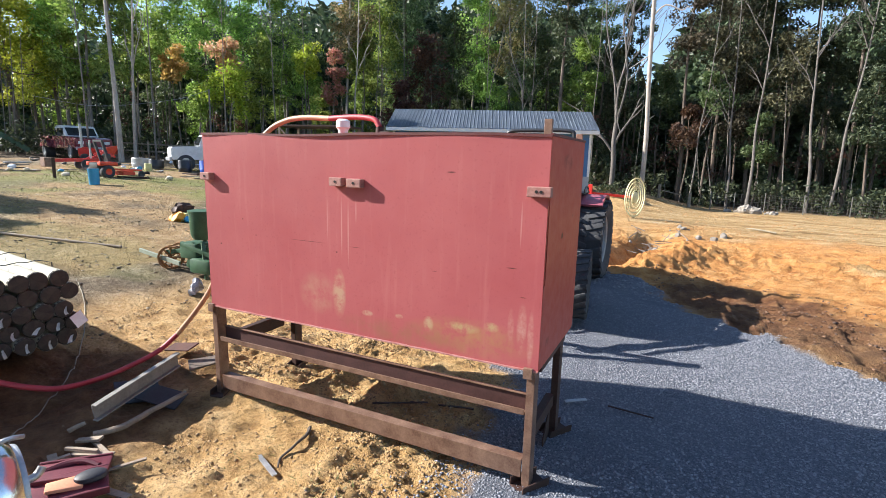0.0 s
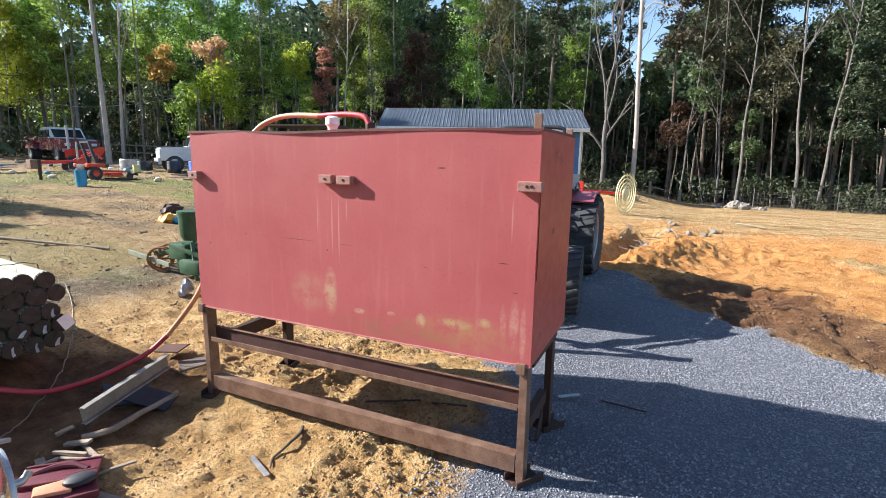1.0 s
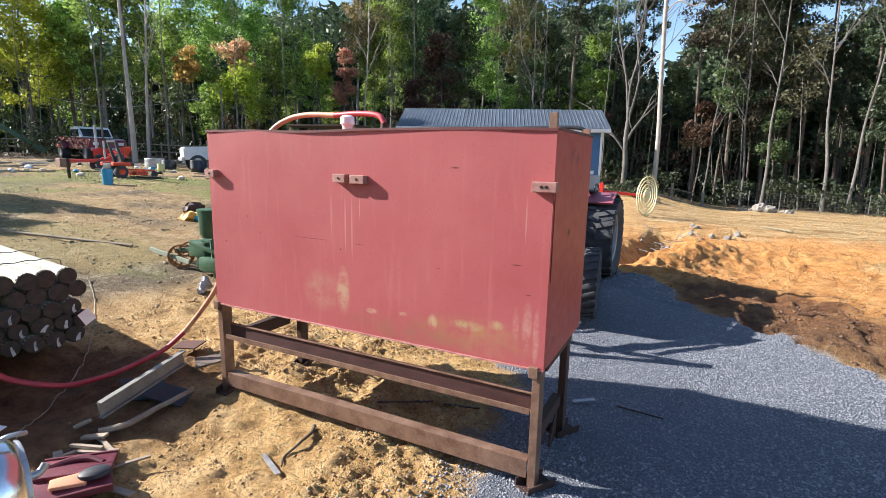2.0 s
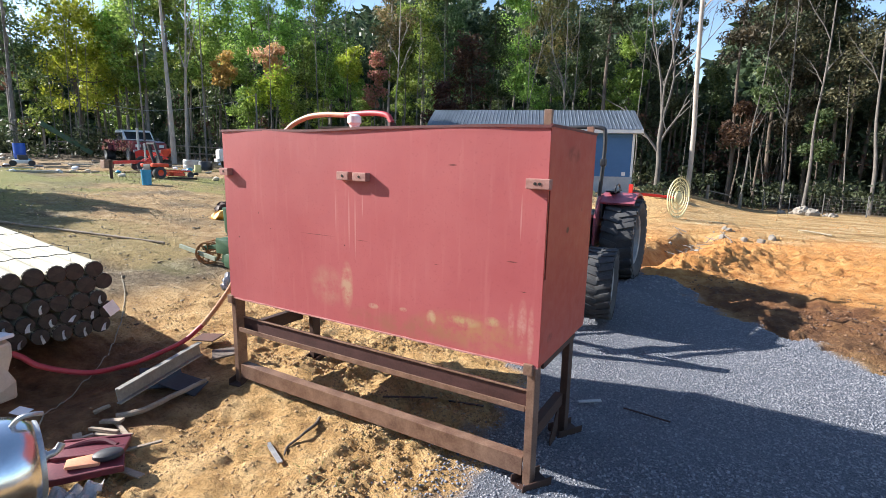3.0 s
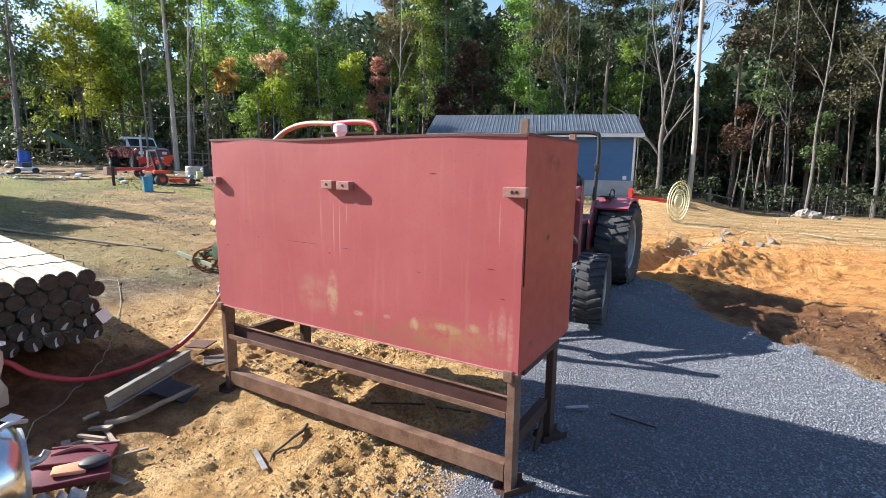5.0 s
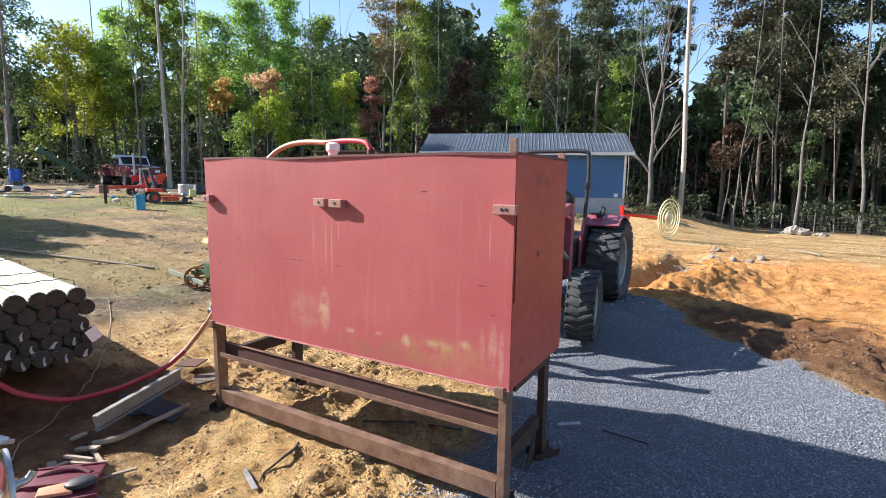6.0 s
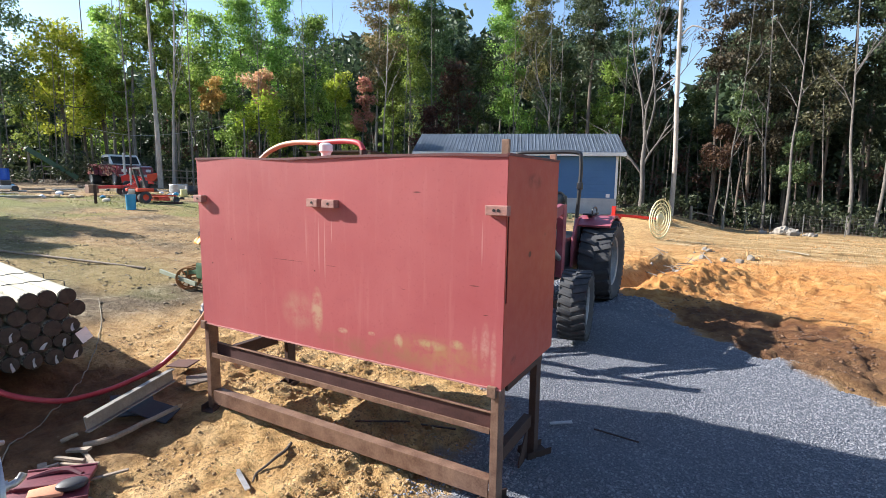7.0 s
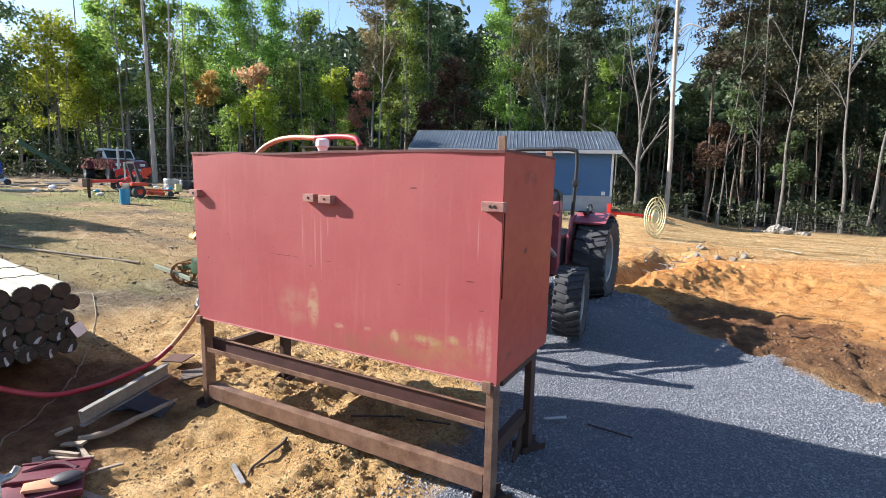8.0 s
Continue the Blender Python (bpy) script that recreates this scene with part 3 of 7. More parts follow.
def build_ground():
    xs = np.concatenate([spread(-3.2, 0.2, 0.023, -900, 0, 1.06), spread(0.24, 3.2, 0.042, 0.23, 900, 1.08)[1:]])
    ys = np.concatenate([spread(-1.4, 1.3, 0.023, -900, 1.0, 1.07), spread(1.34, 10.5, 0.042, 1.33, 900, 1.07)[1:]])
    xs, ys = np.unique(xs), np.unique(ys)
    gx, gy = np.meshgrid(xs, ys)
    z = height(gx, gy)
    co = np.stack([gx, gy, z], -1).reshape(-1, 3)
    nx, ny = len(xs), len(ys)
    i = np.arange(nx * ny).reshape(ny, nx)
    quads = np.stack([i[:-1, :-1], i[:-1, 1:], i[1:, 1:], i[1:, :-1]], -1).reshape(-1, 4)
    me = bpy.data.meshes.new("ground")
    me.from_pydata(co.tolist(), [], quads.tolist())
    x, y = co[:, 0], co[:, 1]
    g = gravel_mask(x, y)
    patch = 0.6 * wave(x, y, 0.5, 21) + 0.4 * wave(x, y, 1.7, 22)
    clay = step((x + 2.2 + 0.25 * (y - 6) * (y < 6) + 0.8 * patch) / 1.6) * step((y - 3.6 + 0.5 * patch) / 1.6)
    pale = clay * np.maximum(step((y - 10.5 + 2.0 * patch) / 4) * step((x + 30) / 4), 0.9 * step((1.1 - np.hypot((x - 4.2) / 1.1, (y - 8.3) / 0.9) + 0.3 * patch) / 0.4))
    # red-brown by the posts includes the shade their stack throws
    red = stack_shade_soil(x, y) * 0.85
    red = np.maximum(red, clay * (1 - pale) * step((patch - 0.05) / 0.4) * step((6.6 - y) / 1.2) * 0.7)
    lawn = np.maximum(step((patch + 0.05) / 0.45), step((1 - np.hypot((x + 18.5) / 4.5, (y - 4.0) / 2.2) + 0.6 * patch) / 0.5)) * step((-x - 4.2) / 2.0) * (0.3 + 0.55 * step((np.hypot(x, y) - 11) / 4)) * step((28 - np.hypot(x, y)) / 6)
    # the darker red-brown over the damp zone also paints in the tractor's shadow
    red = np.maximum(red, 0.88 * step((inside(x, y, DAMP_SHADE) + 0.5 * patch + 0.2) / 0.7) * (1 - g))
    field = step((-x - 3.3 + 0.8 * patch) / 2.2) * (0.55 + 0.45 * step((wave(x, y, 0.9, 24) + 0.3) / 0.8))
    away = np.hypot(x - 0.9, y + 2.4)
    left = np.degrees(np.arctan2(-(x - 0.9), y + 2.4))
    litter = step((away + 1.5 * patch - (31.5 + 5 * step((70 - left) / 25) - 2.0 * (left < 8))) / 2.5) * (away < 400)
    for name, v in (("gravel", g), ("field", field), ("litter", litter), ("clay", clay), ("pale", pale), ("red", red), ("grass", lawn)):
        me.attributes.new(name, "FLOAT", "POINT").data.foreach_set("value", v.astype(np.float32))
    me.materials.append(GROUND)
    me.shade_smooth()
    return tagged(new("ground", me), "bare tan soil with clay, gravel drive and thin grass", "ground", kind="structure")


build_ground()


# ---- shed ----
def build_shed():
    """A long blue shed with a shallow ribbed roof; x along its front, y into it."""
    a, b = Vector((-14.95, 22.2, 0)), Vector((-3.95, 26.4, 0))
    run = (b - a).length
    z0 = -0.2
    m = Matrix.Translation((a.x, a.y, z0)) @ Matrix.Rotation(math.atan2(b.y - a.y, b.x - a.x), 4, "Z")
    shed = thing("shed", "long blue lap-sided shed with grey metal roof and white trim", "shed", m, kind="structure")
    depth, eave, peak, base = 5.0, 3.66, 4.9, 1.15
    bm = bmesh.new()
    extrude_outline(bm, [(0.4, base), (0.4, eave - 0.1), (0.4 + depth / 2, peak - 0.2), (0.4 + depth, eave - 0.1), (0.4 + depth, base)], 0.35, run - 0.35)
    part("wall", bm, BLUEWALL, shed)
    bm = bmesh.new()
    slab(bm, (0.33, 0.38, 0), (run - 0.33, 0.42 + depth, base))
    part("foundation_skirt", bm, SKIRT, shed, "pale grey skirting below the siding")
    k = 0
    while base + k * 0.19 < eave - 0.25:
        bm = bmesh.new()
        z = base + k * 0.19
        extrude_outline(bm, [(0.398, z + 0.01), (0.372, z), (0.372, z + 0.02), (0.394, z + 0.19)], 0.36, run - 0.36)
        part("siding_board", bm, BLUEWALL, shed)
        k += 1
    for side in (0, 1):
        bm = bmesh.new()
        y0, y1 = (0.0, 0.4 + depth / 2) if side == 0 else (0.8 + depth, 0.4 + depth / 2)
        n = 58
        cols = []
        for i in range(n + 1):
            x = (run) * i / n
            for dx, dz in ((0, 0.0), (0.025, 0.018), (0.05, 0.018), (0.075, 0.0)):
                if x + dx <= run + 0.01:
                    cols.append((x + dx, dz))
        ra = [bm.verts.new((x, y0, eave + dz)) for x, dz in cols]
        rb = [bm.verts.new((x, y1, peak + dz)) for x, dz in cols]
        for i in range(len(cols) - 1):
            bm.faces.new((ra[i], ra[i + 1], rb[i + 1], rb[i]))
        bmesh.ops.solidify(bm, geom=bm.faces[:], thickness=0.02)
        part("roof", bm, ROOFMETAL, shed)
    bm = bmesh.new()
    slab(bm, (0, -0.02, eave - 0.2), (run, 0.03, eave - 0.015))
    slab(bm, (0, 0.03, eave - 0.2), (run, 0.4, eave - 0.17))
    part("fascia", bm, TRIM, shed, "white fascia board")
    for x in (0.33, run - 0.45):
        bm = bmesh.new()
        slab(bm, (x, 0.355, base), (x + 0.12, 0.397, eave - 0.17), 0.004)
        part("corner_board", bm, TRIM, shed, "white corner board")
    bm = bmesh.new()
    for y0, y1 in ((0.0, 0.4 + depth / 2), (0.8 + depth, 0.4 + depth / 2)):
        bar(bm, (run - 0.03, y0, eave - 0.09), (run - 0.03, y1, peak - 0.09), 0.03, 0.16)
        bar(bm, (0.03, y0, eave - 0.09), (0.03, y1, peak - 0.09), 0.03, 0.16)
    part("rake_trim", bm, TRIM, shed)
    bm = bmesh.new()
    slab(bm, (run - 0.9, 0.35, base + 0.05), (run - 0.7, 0.37, base + 0.25), 0.005)
    part("vent", bm, TRIM, shed, "small white wall vent")


build_shed()


# ---- the red tank on its stand ----
LONG, DEEP, LOW, HIGH = 2.43, 0.85, 0.63, 1.85


def tank_outline(inset=0.0, r=0.03, top=1.85):
    """The tank's section in (y, z): square, its low back edge slightly rounded."""
    pts = [(inset, LOW + inset), (inset, top - inset), (DEEP - inset, top - inset)]
    for k in range(9):
        a = math.pi / 2 * k / 8
        pts.append((DEEP - r + (r - inset) * math.cos(a), LOW + r - (r - inset) * math.sin(a)))
    return pts


def build_tank():
    tank = thing("tank", "faded red steel box tank standing on a rusty steel stand", "tank", pose(0, 0, 0))
    bm = bmesh.new()
    out = tank_outline(0.004, top=1.835)
    extrude_outline(bm, [(0.022, out[0][1]), (0.022, out[1][1])] + out[2:], -LONG + 0.004, -0.008)
    body = part("body", bm, RED, tank, "", True)
    # front sheet, slightly buckled along its top edge
    bm = bmesh.new()
    nx, nz = 48, 16
    grid = []
    for j in range(nz + 1):
        row = []
        for i in range(nx + 1):
            x, w = -LONG + LONG * i / nx, j / nz
            dent = 0.006 * math.sin(x * 4.3 + 0.6) * w ** 3 + 0.002 * math.sin(x * 2.1 + w * 2.0)
            edge = min(1.0, min(i, nx - i) / 4, j / 3)
            dip = -0.010 * max(0.0, math.sin(x * 3.7 + 1.1)) * w ** 8
            row.append(bm.verts.new((x, -0.004 + dent * edge, LOW + (HIGH - LOW) * w + dip)))
        grid.append(row)
    for a, b in zip(grid, grid[1:]):
        for i in range(nx):
            bm.faces.new((a[i], a[i + 1], b[i + 1], b[i]))
    part("front_sheet", bm, REDFRONT, tank, "faded red sheet with chalky runs and yellowish blotches", True)
    # end sheet with a narrow slot behind the front edge
    bm = bmesh.new()
    s0, s1, z0, z1 = 0.013, 0.034, 1.09, 1.54
    for y0, y1, a, b in ((0.0, s0, LOW, HIGH), (s0, s1, LOW, z0), (s0, s1, z1, HIGH)):
        slab(bm, (-0.0035, y0, a), (0.001, y1, b))
    out = [(s1, LOW), (s1, HIGH)] + tank_outline()[2:]
    extrude_outline(bm, out, -0.0035, 0.001)
    part("end_sheet", bm, RED, tank, "shaded red end sheet with a narrow slot")
    # black strip behind the slot stands in for its unlit inside
    bm = bmesh.new()
    slab(bm, (-0.0075, s0 - 0.003, z0 - 0.004), (-0.0045, s1 + 0.003, z1 + 0.004))
    part("slot", bm, BLACK, tank, "black strip darkening the open slot")
    bm = bmesh.new()
    extrude_outline(bm, tank_outline(), -LONG - 0.002, -LONG + 0.003)
    part("end_sheet", bm, RED, tank)
    # folded lip along the top
    bm = bmesh.new()
    pts = [Vector((-LONG - 0.005 + (LONG + 0.008) * i / 40, -0.007, HIGH + 0.003 - 0.010 * max(0.0, math.sin((-LONG + LONG * i / 40) * 3.7 + 1.1)))) for i in range(41)]
    for a, b in zip(pts, pts[1:]):
        bar(bm, a, b, 0.009, 0.014)
    bar(bm, (-LONG, 0, HIGH), (-LONG, DEEP, HIGH), 0.014, 0.014)
    bar(bm, (0.0, 0, HIGH), (0.0, DEEP, HIGH), 0.014, 0.014)
    bar(bm, (-LONG, DEEP, HIGH), (0, DEEP, HIGH), 0.014, 0.014)
    part("lip", bm, LIPMAT, tank, "dark folded top lip")
    bm = bmesh.new()
    for i in range(32):
        bar(bm, (-LONG + LONG * i / 32, -0.009, LOW + 0.004 * noise.noise((i * 0.7, 0, 0))), (-LONG + LONG * (i + 1) / 32, -0.009, LOW + 0.004 * noise.noise((i * 0.7 + 0.7, 0, 0))), 0.008, 0.008)
    part("weld_seam", bm, plain("chipped_pink_edge", (0.30, 0.10, 0.09), (0.50, 0.27, 0.24), 0.6, 0, 20, 90), tank, "pale chipped bottom seam")
    # bracket lugs
    for x0, x1, top in ((-2.425, -2.335, 1.592), (-1.315, -1.225, 1.597), (-1.19, -1.09, 1.594), (-0.10, 0.022, 1.597)):
        bm = bmesh.new()
        slab(bm, (x0, -0.047, top - 0.05), (x1, -0.003, top), 0.004)
        lug = part("bracket", bm, BRACKET, tank, "rusty square tube bracket")
        # black discs stand in for the dark of open bolt holes
        bm = bmesh.new()
        mid = (x0 + x1) / 2
        for dx in (-0.012, 0.012) if x1 > 0 else (0.0,):
            rod(bm, (mid + dx, -0.0495, top - 0.024), (mid + dx, -0.045, top - 0.024), 0.008, n=10)
        part("bolt_hole", bm, BLACK, lug, "black disc for a bolt hole")
    # corner posts that stand above the top
    for x, y, top in ((-0.028, 0.028, 1.925), (-0.03, DEEP - 0.03, 1.895)):
        bm = bmesh.new()
        slab(bm, (x - 0.02, y - 0.008, 1.70), (x + 0.02, y + 0.014, top), 0.003)
        part("corner_post", bm, RUST, tank)
    bm = bmesh.new()
    lathe(bm, [(0.0, 0.075), (0.028, 0.075), (0.045, 0.062), (0.047, 0.02), (0.04, 0.015), (0.032, 0.0), (0.032, -0.06), (0, -0.06)], 20, pose(-1.48, 0.32, 1.89))
    part("vent_cap", bm, WHITE, tank, "white plastic vent cap", True)
    bm = bmesh.new()
    rod(bm, (-1.375, 0.60, 1.83), (-1.375, 0.60, 1.93), 0.028, n=14)
    slab(bm, (-1.36, 0.57, 1.85), (-1.28, 0.63, 1.90), 0.006)
    part("outlet", bm, DARKRUST_SHADE, tank, "rusty outlet elbow", True)
    return tank


def build_stand():
    stand = thing("stand", "rusty brown steel stand of channel and angle iron", "stand", pose(0, 0, 0))
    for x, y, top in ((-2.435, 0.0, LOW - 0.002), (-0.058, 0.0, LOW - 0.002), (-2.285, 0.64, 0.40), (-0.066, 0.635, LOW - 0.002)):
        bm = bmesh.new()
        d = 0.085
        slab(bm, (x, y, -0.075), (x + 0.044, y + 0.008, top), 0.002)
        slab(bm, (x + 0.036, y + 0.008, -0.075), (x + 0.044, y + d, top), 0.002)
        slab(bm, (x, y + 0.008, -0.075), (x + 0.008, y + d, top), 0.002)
        # rear legs take the darker rust to stand in for shade
        leg = part("leg", bm, RUST if y < 0.3 else DARKRUST_SHADE, stand)
        bm = bmesh.new()
        m = pose(x + 0.03, y + 0.03, -0.052, 0, 4, 18 if x < -1 else -32)
        slab(bm, (-0.055, -0.085, -0.012), (0.055, 0.11, 0.0), 0.003, m)
        slab(bm, (-0.055, -0.085, 0.0), (-0.048, 0.11, 0.042), 0.002, m)
        slab(bm, (0.048, -0.085, 0.0), (0.055, 0.11, 0.042), 0.002, m)
        part("foot", bm, DARKRUST_SHADE, leg, "rusty channel foot pressed into the soil")
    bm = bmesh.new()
    # maroon web, its colour darkened further for shade under the tank
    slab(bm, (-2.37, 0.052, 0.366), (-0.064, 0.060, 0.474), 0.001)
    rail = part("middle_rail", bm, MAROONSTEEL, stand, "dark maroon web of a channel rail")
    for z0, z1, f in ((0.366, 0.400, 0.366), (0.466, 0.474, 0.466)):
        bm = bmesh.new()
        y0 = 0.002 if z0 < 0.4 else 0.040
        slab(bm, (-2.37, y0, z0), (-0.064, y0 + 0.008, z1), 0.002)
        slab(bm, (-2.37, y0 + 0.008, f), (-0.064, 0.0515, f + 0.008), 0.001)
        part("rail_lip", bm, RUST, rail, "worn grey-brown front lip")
    bm = bmesh.new()
    slab(bm, (-2.37, 0.002, -0.005), (-0.064, 0.012, 0.100), 0.002)
    slab(bm, (-2.37, 0.012, 0.091), (-0.064, 0.07, 0.100), 0.002)
    part("lower_rail", bm, RUST, stand)
    # side rails use the same rust, shade included in its colour
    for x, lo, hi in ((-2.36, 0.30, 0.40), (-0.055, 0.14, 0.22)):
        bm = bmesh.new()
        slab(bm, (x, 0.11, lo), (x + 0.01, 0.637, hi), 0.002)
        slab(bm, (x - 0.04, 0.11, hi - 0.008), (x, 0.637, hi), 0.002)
        part("side_rail", bm, DARKRUST_SHADE, stand)
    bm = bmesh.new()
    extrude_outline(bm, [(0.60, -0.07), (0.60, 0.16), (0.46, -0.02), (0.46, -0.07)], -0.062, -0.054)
    part("gusset", bm, DARKRUST_SHADE, stand, "rusty corner gusset at the rear foot")
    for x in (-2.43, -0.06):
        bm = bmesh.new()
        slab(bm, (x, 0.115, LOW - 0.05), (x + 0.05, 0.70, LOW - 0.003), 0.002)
        part("bearer", bm, DARKRUST_SHADE, stand)
    for x in (-2.452, -0.075):
        bm = bmesh.new()
        slab(bm, (x, -0.022, 0.585), (x + 0.05, 0.006, 0.645), 0.003)
        part("clip", bm, RUST, stand, "small rusty angle clip")


def build_hose():
    hose = thing("hose", "thick red rubber hose looping off the tank and over the soil", "hose", pose(0, 0, 0))
    over = [(-1.375, 0.60, 1.93), (-1.43, 0.61, 1.985), (-1.6, 0.63, 2.005), (-1.85, 0.65, 2.0)]
    faded = [(-1.85, 0.65, 2.0), (-2.1, 0.66, 2.01), (-2.3, 0.66, 1.985), (-2.47, 0.64, 1.90), (-2.62, 0.58, 1.70), (-2.72, 0.5, 1.3), (-2.78, 0.42, 0.9),
             (-2.86, 0.34, 0.62), (-2.98, 0.28, 0.42), (-3.12, 0.2, 0.22)]
    low = [(-3.12, 0.2, 0.22), (-3.19, 0.06, 0.10), (-3.24, -0.15, 0.04), (-3.22, -0.36, 0.035), (-3.24, -0.60, 0.05), (-3.29, -0.74, 0.09), (-3.40, -0.90, 0.17), (-3.50, -1.02, 0.28), (-3.52, -1.3, 0.36), (-3.5, -1.8, 0.38)]
    for pts, mt, lab in ((over, HOSE_RED, "bright red hose"), (faded, HOSE_FADED, "sun-bleached pink stretch"), (low, HOSE_RED, "dull red hose")):
        bm = bmesh.new()
        tube(bm, smooth_line(pts, 8), 0.020, 12)
        part("hose_length", bm, mt, hose, lab, True)


# ---- tractor ----
def build_tyre(r, w, bars, name, parent, m):
    """A bar-tread tyre on a rim, its axle along x, centred."""
    turn = m @ Matrix.Rotation(math.pi / 2, 4, "Y")
    wheel = thing(name, "", "")
    wheel.parent = parent
    wheel.matrix_local = turn
    rim_r = r * 0.58
    bm = bmesh.new()
    h = w / 2
    lathe(bm, [(rim_r, -h * 0.72), (r * 0.74, -h * 0.98), (r * 0.86, -h), (r * 0.935, -h * 0.9), (r * 0.955, -h * 0.5), (r * 0.96, 0), (r * 0.955, h * 0.5),
               (r * 0.935, h * 0.9), (r * 0.86, h), (r * 0.74, h * 0.98), (rim_r, h * 0.72)], 40)
    for k in range(bars):
        for side in (-1, 1):
            a = 2 * math.pi * (k + (0.25 if side > 0 else -0.25)) / bars
            mm = Matrix.Rotation(a, 4, "Z") @ Matrix.Translation((r * 0.958, 0, side * h * 0.46)) @ Matrix.Rotation(side * 0.30, 4, "X")
            slab(bm, (-0.02, -r * 0.062, -h * 0.53), (r * 0.032, r * 0.062, h * 0.53), 0.008, mm)
            mm = Matrix.Rotation(a + side * 0.0, 4, "Z") @ Matrix.Translation((r * 0.90, -r * 0.16, side * h * 0.97))
            slab(bm, (-r * 0.06, -r * 0.055, -0.008), (r * 0.045, r * 0.055, 0.008), 0, mm)
    part("tyre", bm, RUBBER, wheel, "worn black bar-tread tyre", True)
    bm = bmesh.new()
    lathe(bm, [(0.0, h * 0.1), (rim_r * 0.45, h * 0.1), (rim_r * 0.8, h * 0.28), (rim_r * 0.93, h * 0.70), (rim_r * 1.02, h * 0.76), (rim_r * 1.03, h * 0.66),
               (rim_r * 0.96, -h * 0.66), (rim_r * 1.03, -h * 0.76), (0, -h * 0.3)], 32)
    part("rim", bm, RIMGREY, wheel, "grey steel rim", True)
    bm = bmesh.new()
    for s in (-1, 1):
        rod(bm, (0, 0, 0), (0, 0, s * h * 0.32), rim_r * 0.26, n=14)
    for k in range(6):
        a = 2 * math.pi * k / 6
        rod(bm, (rim_r * 0.36 * math.cos(a), rim_r * 0.36 * math.sin(a), h * 0.08), (rim_r * 0.36 * math.cos(a), rim_r * 0.36 * math.sin(a), h * 0.17), 0.014, n=6)
    part("hub", bm, BLACKPAINT, wheel)
    return wheel


def build_tractor():
    """A compact tractor, nose to -y; origin on the ground below the rear axle's middle."""
    ox, oy = -1.40, 5.25
    z = land(-0.6, oy) + 0.01
    t = thing("tractor", "red compact tractor with folding roll bar, parked on gravel", "tractor", pose(ox, oy, z))
    for s in (-1, 1):
        build_tyre(0.60, 0.44, 21, "rear_wheel", t, pose(s * 0.80, 0, 0.60))
        build_tyre(0.39, 0.29, 25, "front_wheel", t, pose(s * 1.0 - (0.0), -2.18, 0.405, 0, 0, 6))
        # fender: arched plate over the rear wheel
        bm = bmesh.new()
        outline = [(math.cos(a) * 0.69, 0.60 + math.sin(a) * 0.67) for a in np.linspace(radians(126), radians(12), 14)]
        inner = [(math.cos(a) * 0.655, 0.60 + math.sin(a) * 0.635) for a in np.linspace(radians(12), radians(126), 14)]
        extrude_outline(bm, outline + inner, s * 0.50, s * 0.97)
        extrude_outline(bm, [(-0.62, 0.55), (-0.60, 0.95), (-0.42, 1.22), (0.0, 1.26), (0.45, 1.1), (0.6, 0.75), (0.5, 0.55)], s * 0.485, s * 0.515)
        part("fender", bm, TRACTOR_RED, t, "glossy red rear fender", True)
        bm = bmesh.new()
        slab(bm, (s * 0.62 - 0.07, -0.28, 1.275), (s * 0.62 + 0.07, 0.16, 1.30), 0.01)
        tube(bm, smooth_line([(s * 0.70, -0.33, 1.27), (s * 0.70, -0.33, 1.36), (s * 0.70, -0.2, 1.39), (s * 0.70, -0.08, 1.36), (s * 0.70, -0.08, 1.27)], 5), 0.012, 8)
        part("grab_rail", bm, BLACKPAINT, t, "black grab handle on the fender", True)
    bm = bmesh.new()
    tube(bm, smooth_line([(-0.50, -0.32, 0.95), (-0.50, -0.32, 1.7), (-0.50, -0.32, 2.06), (-0.43, -0.32, 2.165), (0, -0.32, 2.175), (0.43, -0.32, 2.165), (0.50, -0.32, 2.06), (0.50, -0.32, 1.7), (0.46, -0.32, 0.95)], 6), 0.029, 10)
    for s in (-1, 1):
        slab(bm, (s * 0.50 - 0.038, -0.36, 1.64), (s * 0.50 + 0.038, -0.28, 1.74), 0.01)
        slab(bm, (s * 0.50 - 0.05, -0.40, 0.9), (s * 0.50 + 0.05, -0.24, 1.12), 0.01)
    part("roll_bar", bm, BLACKPAINT, t, "black hooped roll bar", True)
    bm = bmesh.new()
    slab(bm, (-0.24, -0.45, 1.05), (0.24, 0.02, 1.16), 0.04)
    slab(bm, (-0.23, -0.05, 1.14), (0.23, 0.08, 1.55), 0.045)
    part("seat", bm, BLACKPAINT, t, "black vinyl seat", True)
    bm = bmesh.new()
    slab(bm, (-0.30, -2.3, 0.34), (0.30, 0.35, 0.84), 0.05)
    slab(bm, (-0.46, -1.05, 0.42), (0.46, 0.30, 0.98), 0.06)
    slab(bm, (-0.17, -0.35, 0.35), (0.17, 0.45, 0.95), 0.06)
    slab(bm, (-0.75, -0.12, 0.52), (0.75, 0.12, 0.70), 0.04)
    slab(bm, (-0.88, -2.26, 0.34), (0.88, -2.10, 0.46), 0.03)
    part("chassis", bm, BLACKPAINT, t)
    bm = bmesh.new()
    extrude_outline(bm, [(-2.55, 0.80), (-2.62, 1.12), (-2.45, 1.24), (-1.3, 1.42), (-1.12, 1.40), (-1.12, 0.80)], -0.34, 0.34)
    bmesh.ops.bevel(bm, geom=bm.edges[:], offset=0.05, segments=3, affect="EDGES")
    part("hood", bm, TRACTOR_RED, t, "", True)
    bm = bmesh.new()
    slab(bm, (-0.22, -2.635, 0.84), (0.22, -2.60, 1.08), 0.01)
